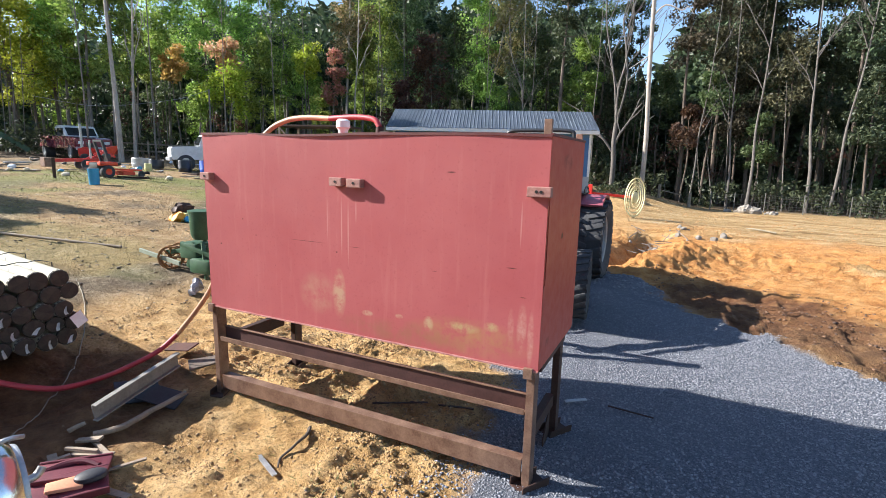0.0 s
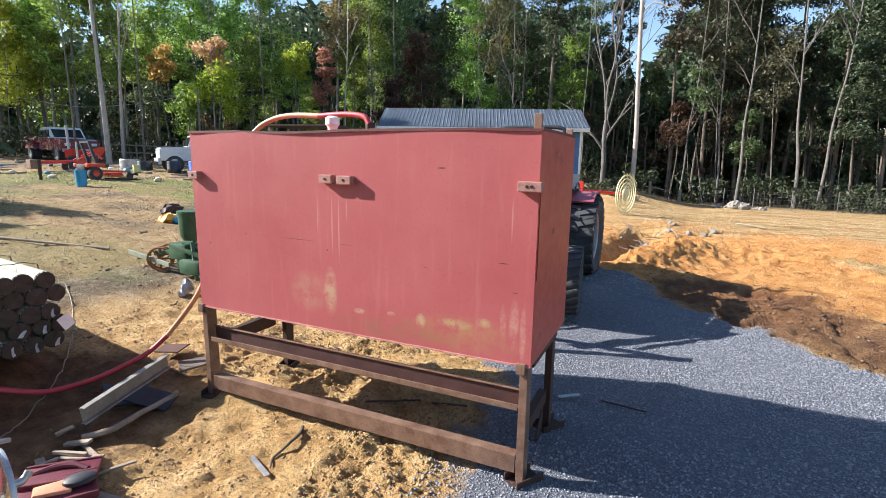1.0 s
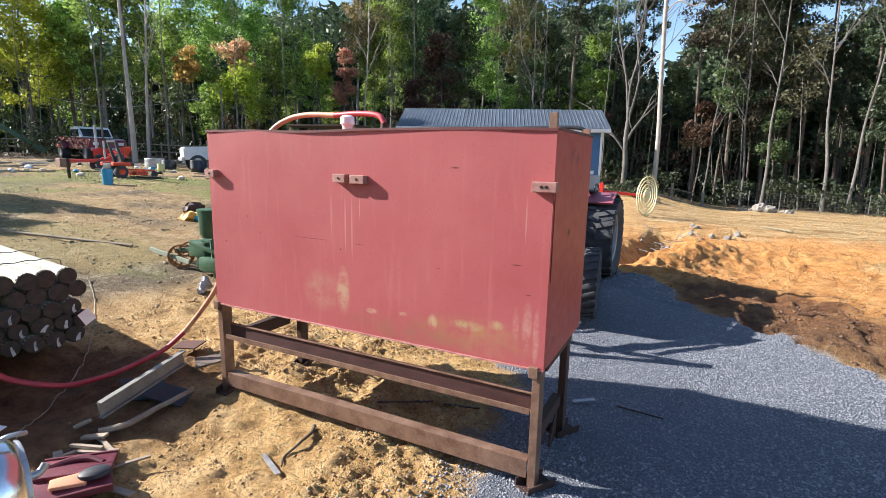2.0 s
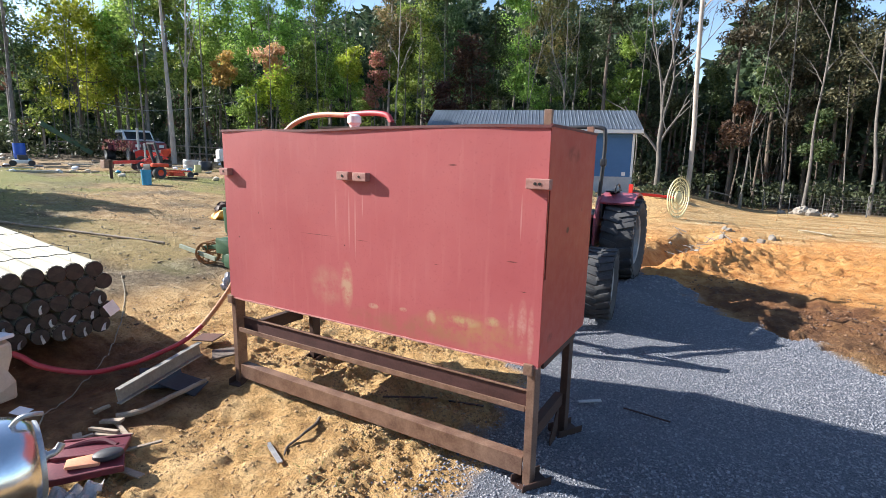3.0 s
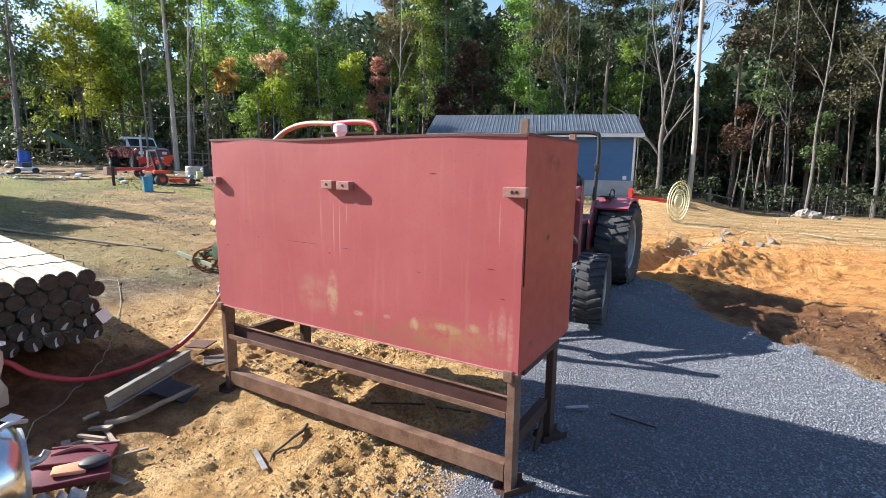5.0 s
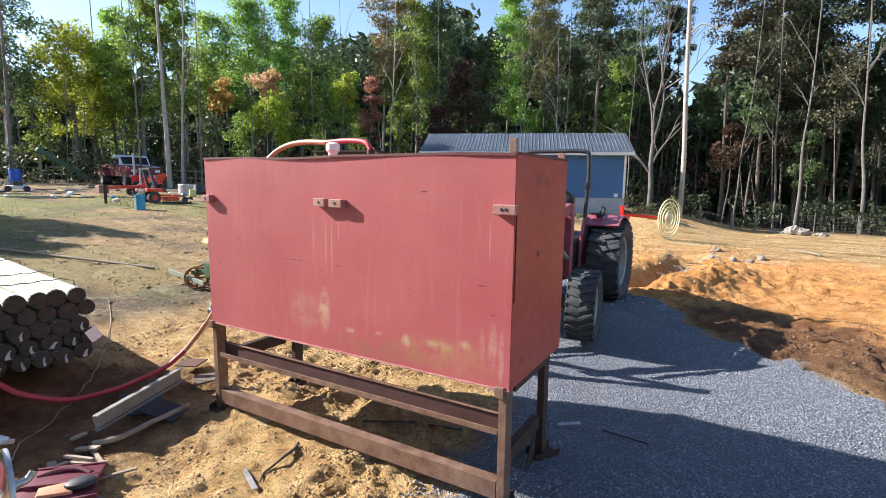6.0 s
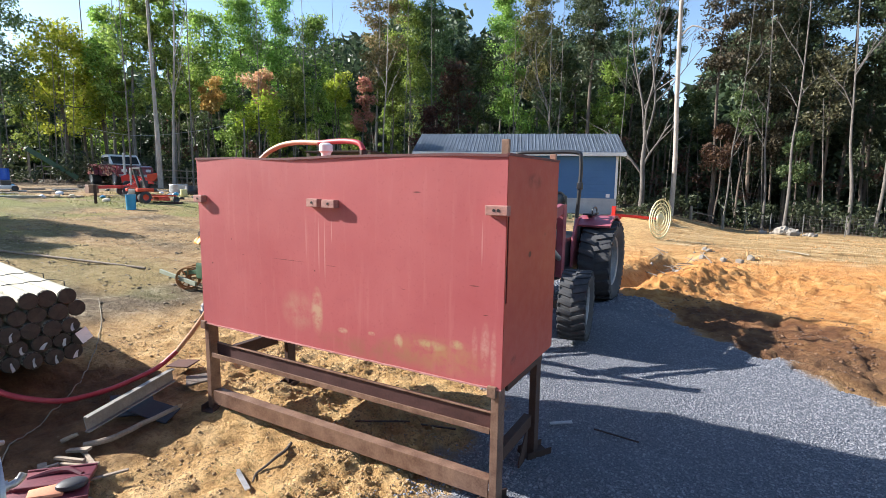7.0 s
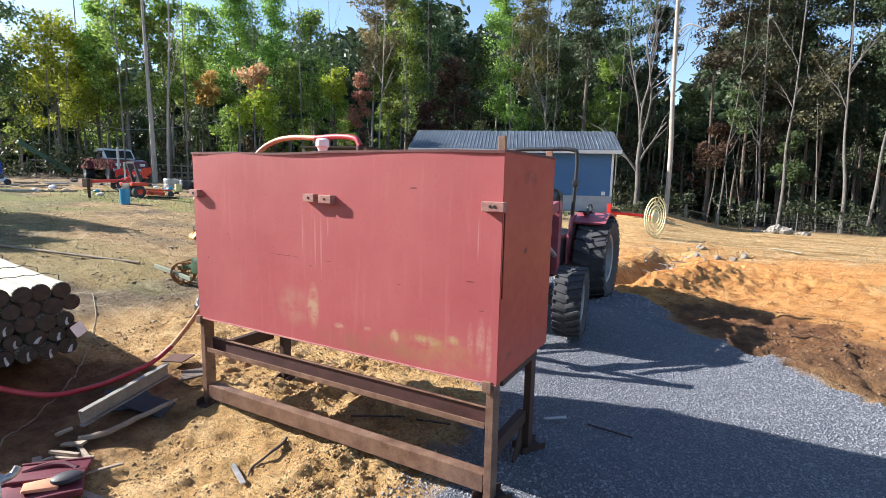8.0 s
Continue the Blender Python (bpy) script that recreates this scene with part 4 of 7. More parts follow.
    part("grille", bm, BLACKPAINT, t)
    bm = bmesh.new()
    slab(bm, (-0.32, -1.12, 0.80), (0.32, -0.95, 1.40), 0.03)
    slab(bm, (-0.50, -1.1, 0.52), (0.50, -0.4, 0.57), 0.01)
    part("dashboard", bm, BLACKPAINT, t)
    bm = bmesh.new()
    m = pose(0, -0.78, 1.42, 35)
    pts = [m @ Vector((0.19 * math.cos(a), 0.19 * math.sin(a), 0)) for a in np.linspace(0, 2 * math.pi, 28)]
    tube(bm, pts, 0.016, 8)
    for a in (0.5, 2.6, 4.7):
        rod(bm, m @ Vector((0, 0, -0.03)), m @ Vector((0.19 * math.cos(a), 0.19 * math.sin(a), 0)), 0.01, n=6)
    rod(bm, m @ Vector((0, 0, -0.03)), m @ Vector((0, 0.05, -0.28)), 0.022, n=8)
    part("steering_wheel", bm, BLACKPAINT, t, "", True)
    m = pose(0.27, -0.50, 1.46, 90, 0, 0) @ Matrix.Diagonal((0.85, 1.45, 1, 1))
    bm = bmesh.new()
    lathe(bm, [(0, -0.10), (0.06, -0.10), (0.10, -0.04), (0.105, 0.03), (0.095, 0.03), (0.085, 0.0), (0, 0.0)], 22, m)
    lamp = part("work_lamp", bm, BLACKPAINT, t, "black oval work lamp", True)
    bm = bmesh.new()
    lathe(bm, [(0, 0.022), (0.05, 0.018), (0.083, 0.004), (0, 0.002)], 22, m)
    part("lens", bm, CARGLASS, lamp, "dark glass lens", True)
    bm = bmesh.new()
    slab(bm, (0.40, -0.50, 1.22), (0.45, -0.44, 1.30), 0.015)
    part("indicator", bm, YELLOW, t, "faded amber indicator lamp")
    bm = bmesh.new()
    rod(bm, (0.36, -1.5, 0.9), (0.36, -1.5, 1.9), 0.03, n=12)
    part("exhaust", bm, BLACKPAINT, t, "", True)
    for s in (-1, 1):
        bm = bmesh.new()
        bar(bm, (s * 0.50, -1.15, 0.5), (s * 0.50, -1.15, 1.45), 0.09, 0.13, 0.01)
        bar(bm, (s * 0.50, -1.2, 1.40), (s * 0.50, -2.55, 1.18), 0.07, 0.13, 0.01)
        bar(bm, (s * 0.50, -2.5, 1.2), (s * 0.50, -3.25, 0.42), 0.07, 0.12, 0.01)
        part("loader_arm", bm, TRACTOR_RED, t)
        bm = bmesh.new()
        bar(bm, (s * 0.62, -3.35, 0.08), (s * 0.62, -3.35, 0.95), 0.08, 0.08, 0.01)
        part("carriage_post", bm, BLACKPAINT, t)
        bm = bmesh.new()
        z2 = 0.25 if s < 0 else 0.85
        bar(bm, (-0.7, -3.33, z2), (0.7, -3.33, z2), 0.06, 0.10, 0.01)
        part("carriage_bar", bm, BLACKPAINT, t)
        bm = bmesh.new()
        rod(bm, (s * 0.50, -1.2, 0.75), (s * 0.50, -2.1, 1.16), 0.035, n=10)
        rod(bm, (s * 0.50, -2.5, 1.32), (s * 0.50, -3.2, 0.75), 0.03, n=10)
        part("hydraulic_ram", bm, GALV, t)
        bm = bmesh.new()
        rod(bm, (s * 0.42, -0.95, 0.75), (s * 0.44, -0.82, 1.12), 0.012, n=8)
        rod(bm, (s * 0.40, -0.9, 0.85), (s * 0.40, -0.86, 1.25), 0.01, n=8)
        part("lever", bm, GALV, t)


# ---- post stack ----
def build_log(r, length, rnd):
    log = thing("fence_post", "peeled round pine post with dark cut end", "post", group="stacked fence posts")
    bm = bmesh.new()
    rings, n = [], 14
    off = rnd.random() * 20
    for j in range(9):
        x = -length * j / 8
        k = 1 + 0.03 * math.sin(j * 1.3 + off)
        rings.append([bm.verts.new((x, r * k * math.cos(a) * (1 + 0.03 * math.sin(3 * a + off)), r * k * math.sin(a))) for a in (2 * math.pi * i / n for i in range(n))])
    for a, b in zip(rings, rings[1:]):
        for i in range(n):
            bm.faces.new((a[i], a[(i + 1) % n], b[(i + 1) % n], b[i]))
    bm.faces.new(rings[-1])
    part("shaft", bm, LOGSIDE, log, "pale peeled wood", True)
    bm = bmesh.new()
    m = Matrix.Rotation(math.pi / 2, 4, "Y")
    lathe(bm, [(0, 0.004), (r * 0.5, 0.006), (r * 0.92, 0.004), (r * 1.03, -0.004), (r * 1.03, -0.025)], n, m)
    part("cut_end", bm, LOGEND, log, "dark cut end", True)
    return log


def build_logs():
    rnd = random.Random(5)
    axis = Matrix.Translation((-3.64, -0.28, 0)) @ Matrix.Rotation(radians(-7), 4, "Z")
    kinds = [build_log(0.060 + 0.004 * k, 3.6, rnd) for k in range(3)]
    first = dict.fromkeys(range(3), True)
    spots = []
    for row in range(5):
        for i in range(16):
            y = -0.135 * i - (0.062 if row % 2 == 0 else 0.0) + rnd.uniform(-0.008, 0.008)
            spots.append((row, i, y, 0.30 + row * 0.118 + rnd.uniform(-0.006, 0.006)))
    for n, (row, i, y, z) in enumerate(spots):
        k = rnd.randrange(3)
        m = axis @ pose(rnd.uniform(-0.02, 0.035), y - 0.02, z - 0.02, rnd.uniform(0, 360), 0, rnd.uniform(-0.6, 0.6))
        if first[k]:
            kinds[k].matrix_world = m
            first[k] = False
        else:
            copy_thing(kinds[k], m)
        if (row == 0 and i < 9 or row == 1 and i < 6 and rnd.random() < 0.8 or row == 2 and i in (0, 3)):
            bm = bmesh.new()
            # a torn strip that curls off the wood along one side
            w, h, bend = rnd.uniform(0.009, 0.015), rnd.uniform(0.028, 0.038), rnd.uniform(-0.004, 0.012)
            rows = []
            for j in range(6):
                f = j / 5 * 2 - 1
                mid = bend * f * f + rnd.uniform(-0.002, 0.002)
                half = w * (1.0 - 0.35 * j / 5) * rnd.uniform(0.7, 1.1)
                rows.append([bm.verts.new((0.010 * c * c * (1 if c > 0 else 0) + 0.004 * f * f, mid + half * c, h * f + 0.006 * c)) for c in (-1, 0, 1)])
            for a, b in zip(rows, rows[1:]):
                for c in (0, 1):
                    bm.faces.new((a[c], a[c + 1], b[c + 1], b[c]))
            bmesh.ops.solidify(bm, geom=bm.faces[:], thickness=0.0015)
            solo("paper_tag", bm, PAPER, "torn white paper tag stapled to a post end", "tag", "post tags", m=axis @ pose(0.046, y - 0.02, z - 0.03, rnd.uniform(-35, 25), 8, rnd.uniform(-10, 10)))
    bm = bmesh.new()
    slab(bm, (0, -0.045, -0.055), (0.002, 0.045, 0.055), 0)
    solo("paper_tag", bm, PAPER, "large white label sheet hanging from a post end", "tag", m=axis @ pose(0.12, -0.03, 0.435, 28, 0, 8))
    # squared bearers that keep the stack off the soil
    for x in (-0.9, -1.9, -3.1):
        bm = bmesh.new()
        slab(bm, (-0.07, -2.1, 0.0), (0.07, -0.10, 0.226), 0.006)
        solo("bearer", bm, WOODGREY, "squared timber bearer under the stacked posts", "timber", "stack bearers", m=axis @ pose(x, 0, 0.0))
    # packing straps over the stack
    for x in (-0.45, -1.0, -2.1):
        bm = bmesh.new()
        pts = [Vector((x, 0.05, 0.24)), Vector((x, 0.03, 0.80))]
        for k in range(16):
            pts.append(Vector((x + 0.02 * math.sin(k * 1.7), -0.135 * k - 0.07, 0.832 + 0.004 * math.sin(k * 2.3))))
            pts.append(Vector((x, -0.135 * k - 0.138, 0.822)))
        tube(bm, [axis @ p for p in pts], 0.004, 6)
        solo("strap", bm, BLACKPAINT, "thin dark packing strap round the stacked posts", "strap", "post straps")


# ---- clutter near the camera ----
def build_foreground():
    # grey steel beam end lying on its edge
    bm = bmesh.new()
    a, b = Vector((-2.62, -0.77, 0.092)), Vector((-2.74, -0.09, 0.182))
    bar(bm, a, b, 0.010, 0.10, 0.002)
    up = Vector((0.0, 0.0, 0.049))
    bar(bm, a + up + Vector((0.014, 0, 0)), b + up + Vector((0.014, 0, 0)), 0.04, 0.012, 0.002)
    bar(bm, a - up + Vector((0.014, 0, 0)), b - up + Vector((0.014, 0, 0)), 0.04, 0.010, 0.002)
    solo("steel_beam", bm, PINKSTEEL, "short grey steel channel propped on the dark soil", "beam")
    for pts, r, lab in (([(-2.53, -0.83, 0.0), (-2.45, -0.7, 0.01), (-2.5, -0.45, 0.0), (-2.48, -0.22, 0.03)], 0.022, "weathered grey stick on the soil"),
                        ([(-2.70, -0.88, 0.0), (-2.66, -0.80, 0.03)], 0.016, "short weathered stick stub on the soil")):
        bm = bmesh.new()
        tube(bm, smooth_line(pts, 6), r, 8, r * 0.7)
        rag(bm, 0.006, 9)
        solo("stick", bm, WOODGREY, lab, "stick", smooth=True)
    bm = bmesh.new()
    slab(bm, (-0.14, -0.10, 0), (0.14, 0.10, 0.012), 0.004, pose(-2.78, -0.38, 0.03, 28, 10, 70))
    rag(bm, 0.01, 8)
    solo("rubber_flap", bm, NAVY, "dark blue rubber scrap leaning on the beam", "scrap")
    bm = bmesh.new()
    slab(bm, (-0.15, -0.09, 0), (0.15, 0.09, 0.01), 0.003, pose(-2.62, -0.32, 0.01, 12, 20, 30))
    rag(bm, 0.012, 8)
    solo("rubber_flap", bm, NAVY, "dark crumpled rubber flap on the soil", "scrap")
    bm = bmesh.new()
    slab(bm, (-0.12, -0.08, 0), (0.12, 0.08, 0.016), 0.006, pose(-2.86, 0.24, 0.0, 6, -4, 55))
    rag(bm, 0.015, 6)
    solo("brown_board", bm, BARKS[1], "small brown board lying in the soil beside the stand", "board")
    bm = bmesh.new()
    slab(bm, (-0.12, -0.08, 0), (0.12, 0.08, 0.012), 0.004, pose(-3.30, 0.36, 0.015, 4, -4, 15))
    rag(bm, 0.012, 7)
    solo("red_mat", bm, REDMAT, "dull red rubber mat half buried in soil", "mat")
    # polished steel drum with a spout, lying towards the stand
    m = Matrix.Translation((-2.12, -1.79, 0.20)) @ Vector((0.22, 0.97, -0.04)).to_track_quat("Z", "Y").to_matrix().to_4x4() @ Matrix.Scale(1.08, 4)
    drum = thing("steel_drum", "polished stainless steel drum lying on its side", "drum", m)
    bm = bmesh.new()
    lathe(bm, [(0, -0.55), (0.16, -0.53), (0.225, -0.45), (0.232, -0.3), (0.232, 0.10), (0.236, 0.105), (0.236, 0.115), (0.231, 0.12), (0.228, 0.24), (0.215, 0.30), (0.19, 0.335), (0.165, 0.345), (0, 0.34)], 40)
    part("shell", bm, STEEL, drum, "", True)
    bm = bmesh.new()
    lathe(bm, [(0.165, 0.338), (0.178, 0.338), (0.181, 0.348), (0.178, 0.358), (0.168, 0.356), (0.165, 0.338)], 40)
    part("end_rim", bm, GALV, drum, "", True)
    bm = bmesh.new()
    tube(bm, smooth_line([(0.06, -0.02, 0.34), (0.06, -0.02, 0.40), (0.065, -0.01, 0.43), (0.07, 0.015, 0.45)], 5), 0.018, 10)
    rod(bm, (0.06, -0.02, 0.345), (0.06, -0.02, 0.39), 0.026, n=12)
    part("spout", bm, GALV, drum, "bright bent spout", True)
    bm = bmesh.new()
    tube(bm, smooth_line([(-0.05, 0.21, 0.26), (-0.06, 0.245, 0.29), (-0.06, 0.25, 0.33), (-0.04, 0.235, 0.37)], 5), 0.011, 8)
    part("handle", bm, GALV, drum, "small bright handle", True)
    # plum plastic trays
    for k, (x, y, z, rz, w) in enumerate(((-2.13, -1.20, -0.02, 62, 0.19), (-2.24, -1.10, -0.01, 50, 0.17))):
        tray = thing("plastic_tray", "plum red plastic tray lying in scrap", "tray", pose(x, y, z, 5 - 8 * k, 3, rz), "plum trays")
        bm = bmesh.new()
        slab(bm, (-w, -0.10, 0), (w, 0.10, 0.03), 0.014)
        rag(bm, 0.012, 7, k)
        part("base", bm, PLUM, tray, "", True)
        for s in (-1, 1):
            bm = bmesh.new()
            slab(bm, (-w, s * 0.10 - 0.008, 0.0), (w, s * 0.10 + 0.008, 0.04), 0.006)
            part("rim", bm, PLUM, tray)
    bm = bmesh.new()
    lathe(bm, [(0, 0.0), (0.05, 0.0), (0.058, 0.012), (0.054, 0.028), (0.04, 0.038), (0, 0.042)], 20, pose(-2.07, -1.10, 0.015, 0, 0, 60) @ Matrix.Diagonal((1.35, 0.9, 1, 1)))
    solo("sander_pad", bm, NAVY, "dark rounded rubber pad on a plum tray", "pad", smooth=True)
    bm = bmesh.new()
    slab(bm, (-0.08, -0.045, 0), (0.08, 0.045, 0.022), 0.01, pose(-2.12, -1.20, 0.012, 0, 4, 60))
    rag(bm, 0.01, 12)
    solo("glove", bm, PEACH, "peach cloth work glove on a plum tray", "glove", smooth=True)
    bm = bmesh.new()
    bmesh.ops.create_grid(bm, x_segments=26, y_segments=18, size=1.0, matrix=Matrix.LocRotScale((-1.90, -1.35, -0.01), Euler((0.1, -0.1, 0.9)), (0.12, 0.085, 1)))
    for v in bm.verts:
        v.co.z += 0.09 * abs(noise.noise(v.co * 9)) - 0.02 + 0.03 * noise.noise(v.co * 24)
    bmesh.ops.solidify(bm, geom=bm.faces[:], thickness=0.002)
    bag = plain("crumpled_clear_plastic", (0.20, 0.20, 0.195), (0.46, 0.46, 0.45), 0.2, 0, 9, 60, 0.002)
    solo("plastic_bag", bm, bag, "crumpled clear grey plastic bag on the ground", "bag")
    rnd = random.Random(8)
    for k in range(9):
        x, y = -2.25 + rnd.uniform(-0.28, 0.3), -0.98 + rnd.uniform(-0.16, 0.12)
        a, n = rnd.uniform(-0.4, 1.1), rnd.uniform(0.06, 0.17)
        bm = bmesh.new()
        z = land(x, y) + 0.022
        bar(bm, (x - n * math.cos(a), y - n * math.sin(a), z), (x + n * math.cos(a), y + n * math.sin(a), z + rnd.uniform(0, 0.03)), rnd.uniform(0.015, 0.05), rnd.uniform(0.01, 0.02), 0.002)
        rag(bm, 0.006, 14, k)
        solo("wood_scrap", bm, WOODGREY, "splintered weathered wood scrap on the soil", "scrap", "wood scraps")
    bm = bmesh.new()
    tube(bm, smooth_line([(-2.34, -1.20, 0.02), (-2.30, -1.10, 0.03), (-2.24, -1.04, 0.03), (-2.16, -1.01, 0.01)], 6), 0.018, 8)
    solo("red_pipe", bm, PLUM, "short bent dull red pipe among the scrap", "pipe", smooth=True)
    for x, y, rz, w in ((-3.12, -1.12, 20, 0.055), (-2.62, -1.38, 50, 0.03)):
        bm = bmesh.new()
        slab(bm, (-w, -w * 0.7, 0), (w, w * 0.7, 0.002), 0, pose(x, y, land(x, y) + 0.02, 8, 5, rz))
        solo("paper_scrap", bm, PAPER, "scrap of white paper on the dark soil", "paper", "paper scraps")
    # cream carton with a white lid
    carton = thing("carton", "torn cream cardboard carton with a white lid", "carton", pose(-3.50, -1.27, -0.03, 0, 0, 18))
    bm = bmesh.new()
    slab(bm, (-0.15, -0.22, 0.0), (0.15, 0.20, 0.43), 0.02)
    bmesh.ops.subdivide_edges(bm, edges=bm.edges[:], cuts=3, use_grid_fill=True)
    rag(bm, 0.045, 7)
    part("box_body", bm, CREAM, carton)
    bm = bmesh.new()
    slab(bm, (-0.17, -0.24, 0.45), (0.17, 0.22, 0.475), 0.006)
    part("lid", bm, PAPER, carton)
    # thin cable on the ground
    for pts in ([(-6.3, 1.13, 0), (-5.75, 0.88, 0), (-5.29, 0.66, 0), (-4.75, 0.36, 0), (-4.2, 0.03, 0), (-3.65, -0.37, 0), (-3.32, -0.7, 0), (-3.04, -1.0, 0), (-2.75, -1.2, 0), (-2.6, -1.35, 0)],):
        bm = bmesh.new()
        tube(bm, smooth_line([(x, y, land(x, y) + 0.008) for x, y, _ in smooth_line(pts, 8)], 2), 0.0045, 6)
        solo("cable", bm, CABLE, "thin tan cable lying across the soil", "cable", smooth=True)
    # odd metal strips in front of and under the stand
    for x, y, a, n, w, mt, lab in ((-1.47, -0.47, -0.45, 0.135, 0.03, GALV, "flat grey metal strip lying on the soil"), (-0.85, 0.62, 0.2, 0.24, 0.018, DARKRUST_SHADE, "bent rusty rod lying under the tank"),
                                   (-1.1, 0.45, 0.45, 0.2, 0.015, DARKRUST_SHADE, "thin rusty rod lying under the tank"), (0.02, 1.12, 0.5, 0.08, 0.035, GALV, "bent grey metal tab on the gravel"),
                                   (0.4, 1.15, -0.2, 0.16, 0.012, DARKRUST_SHADE, "thin dark rod on the gravel")):
        bm = bmesh.new()
        z = land(x, y) + 0.02
        bar(bm, (x - n * math.cos(a), y - n * math.sin(a), z), (x + n * math.cos(a), y + n * math.sin(a), z + 0.015), w, 0.008, 0.001)
        solo("metal_strip", bm, mt, lab, "scrap metal")
    bm = bmesh.new()
    tube(bm, smooth_line([(-1.50, -0.05, land(-1.5, -0.05) + 0.02), (-1.42, -0.2, land(-1.42, -0.2) + 0.02), (-1.45, -0.36, land(-1.45, -0.36) + 0.015), (-1.40, -0.45, land(-1.4, -0.45) + 0.01)], 6), 0.013, 8, 0.006)
    rag(bm, 0.006, 12)
    solo("root", bm, BARKS[1], "dark twisted root on the churned soil", "root", smooth=True)


build_tank()
build_stand()
build_hose()
build_tractor()
build_logs()
build_foreground()


# ---- hay rake beyond the tractor ----
def build_rake():
    gz = land(-0.9, 16)
    rake = thing("hay_rake", "pale yellow wheel of a hay rake on a red arm", "rake", pose(-0.96, 16.0, gz))
    hub = 0.70
    m = pose(0, 0, hub, 90, 0, 66)
    wheel = thing("rake_wheel", "", "")
    wheel.parent = rake
    wheel.matrix_local = m
    for r, w in ((0.665, 0.03), (0.54, 0.022), (0.40, 0.022), (0.25, 0.02)):
        bm = bmesh.new()
        ring_bars(bm, r, w, 44, Matrix())
        part("hoop", bm, CREAMPAINT, wheel)
    bm = bmesh.new()
    for k in range(40):
        a = 2 * math.pi * k / 40
        c, s = math.cos(a), math.sin(a)
        rod(bm, (0.24 * c, 0.24 * s, 0), (0.66 * c, 0.66 * s, 0.02), 0.006, n=4)
        b = a + 0.12
        rod(bm, (0.66 * c, 0.66 * s, 0.02), (0.71 * math.cos(b), 0.71 * math.sin(b), 0.05), 0.006, n=4)
    tagged(part("tines", bm, CREAMPAINT, wheel, "pale yellow wire tines"), kind="stuff")
    bm = bmesh.new()
    lathe(bm, [(0, -0.06), (0.12, -0.06), (0.2, -0.01), (0.2, 0.01), (0.12, 0.06), (0, 0.06)], 20)
    part("hub", bm, CREAMPAINT, wheel, "", True)
    bm = bmesh.new()
    bar(bm, (-1.45, -0.4, 0.80), (-0.05, -0.02, 0.70), 0.07, 0.09, 0.01)
    bar(bm, (-1.45, -0.4, 0.62), (-1.45, -0.4, 1.10), 0.13, 0.13, 0.01)
    bar(bm, (-1.62, -0.45, 0.72), (-1.2, -0.35, 0.72), 0.16, 0.12, 0.01)
    part("arm", bm, ARMRED, rake, "bright red steel arm")
    bm = bmesh.new()
    bar(bm, (-1.45, -0.4, -0.05), (-1.45, -0.4, 0.64), 0.07, 0.07, 0.01)
    part("prop", bm, BLACKPAINT, rake)


# ---- yard on the rise ----
def at(x, y, dz=0.0, rz=0.0):
    return pose(x, y, land(x, y) + dz, 0, 0, rz)


def car_wheel(parent, m, r, w, mt, k=0.6):
    wheel = thing("wheel", "", "")
    wheel.parent = parent
    wheel.matrix_local = m @ Matrix.Rotation(math.pi / 2, 4, "Y")
    bm = bmesh.new()
    h = w / 2
    lathe(bm, [(r * k, -h), (r * 0.93, -h), (r, -h * 0.75), (r, h * 0.75), (r * 0.93, h), (r * k, h), (r * k, -h)], 24)
    part("tyre", bm, RUBBER, wheel, "", True)
    bm = bmesh.new()
    lathe(bm, [(0, h * 0.6), (r * k * 0.5, h * 0.6), (r * k * 0.8, h * 0.3), (r * k * 1.01, h * 0.95), (r * k * 1.01, -h * 0.95), (r * k * 0.5, -h * 0.6), (0, -h * 0.6)], 20)
    part("rim", bm, mt, wheel, "", True)


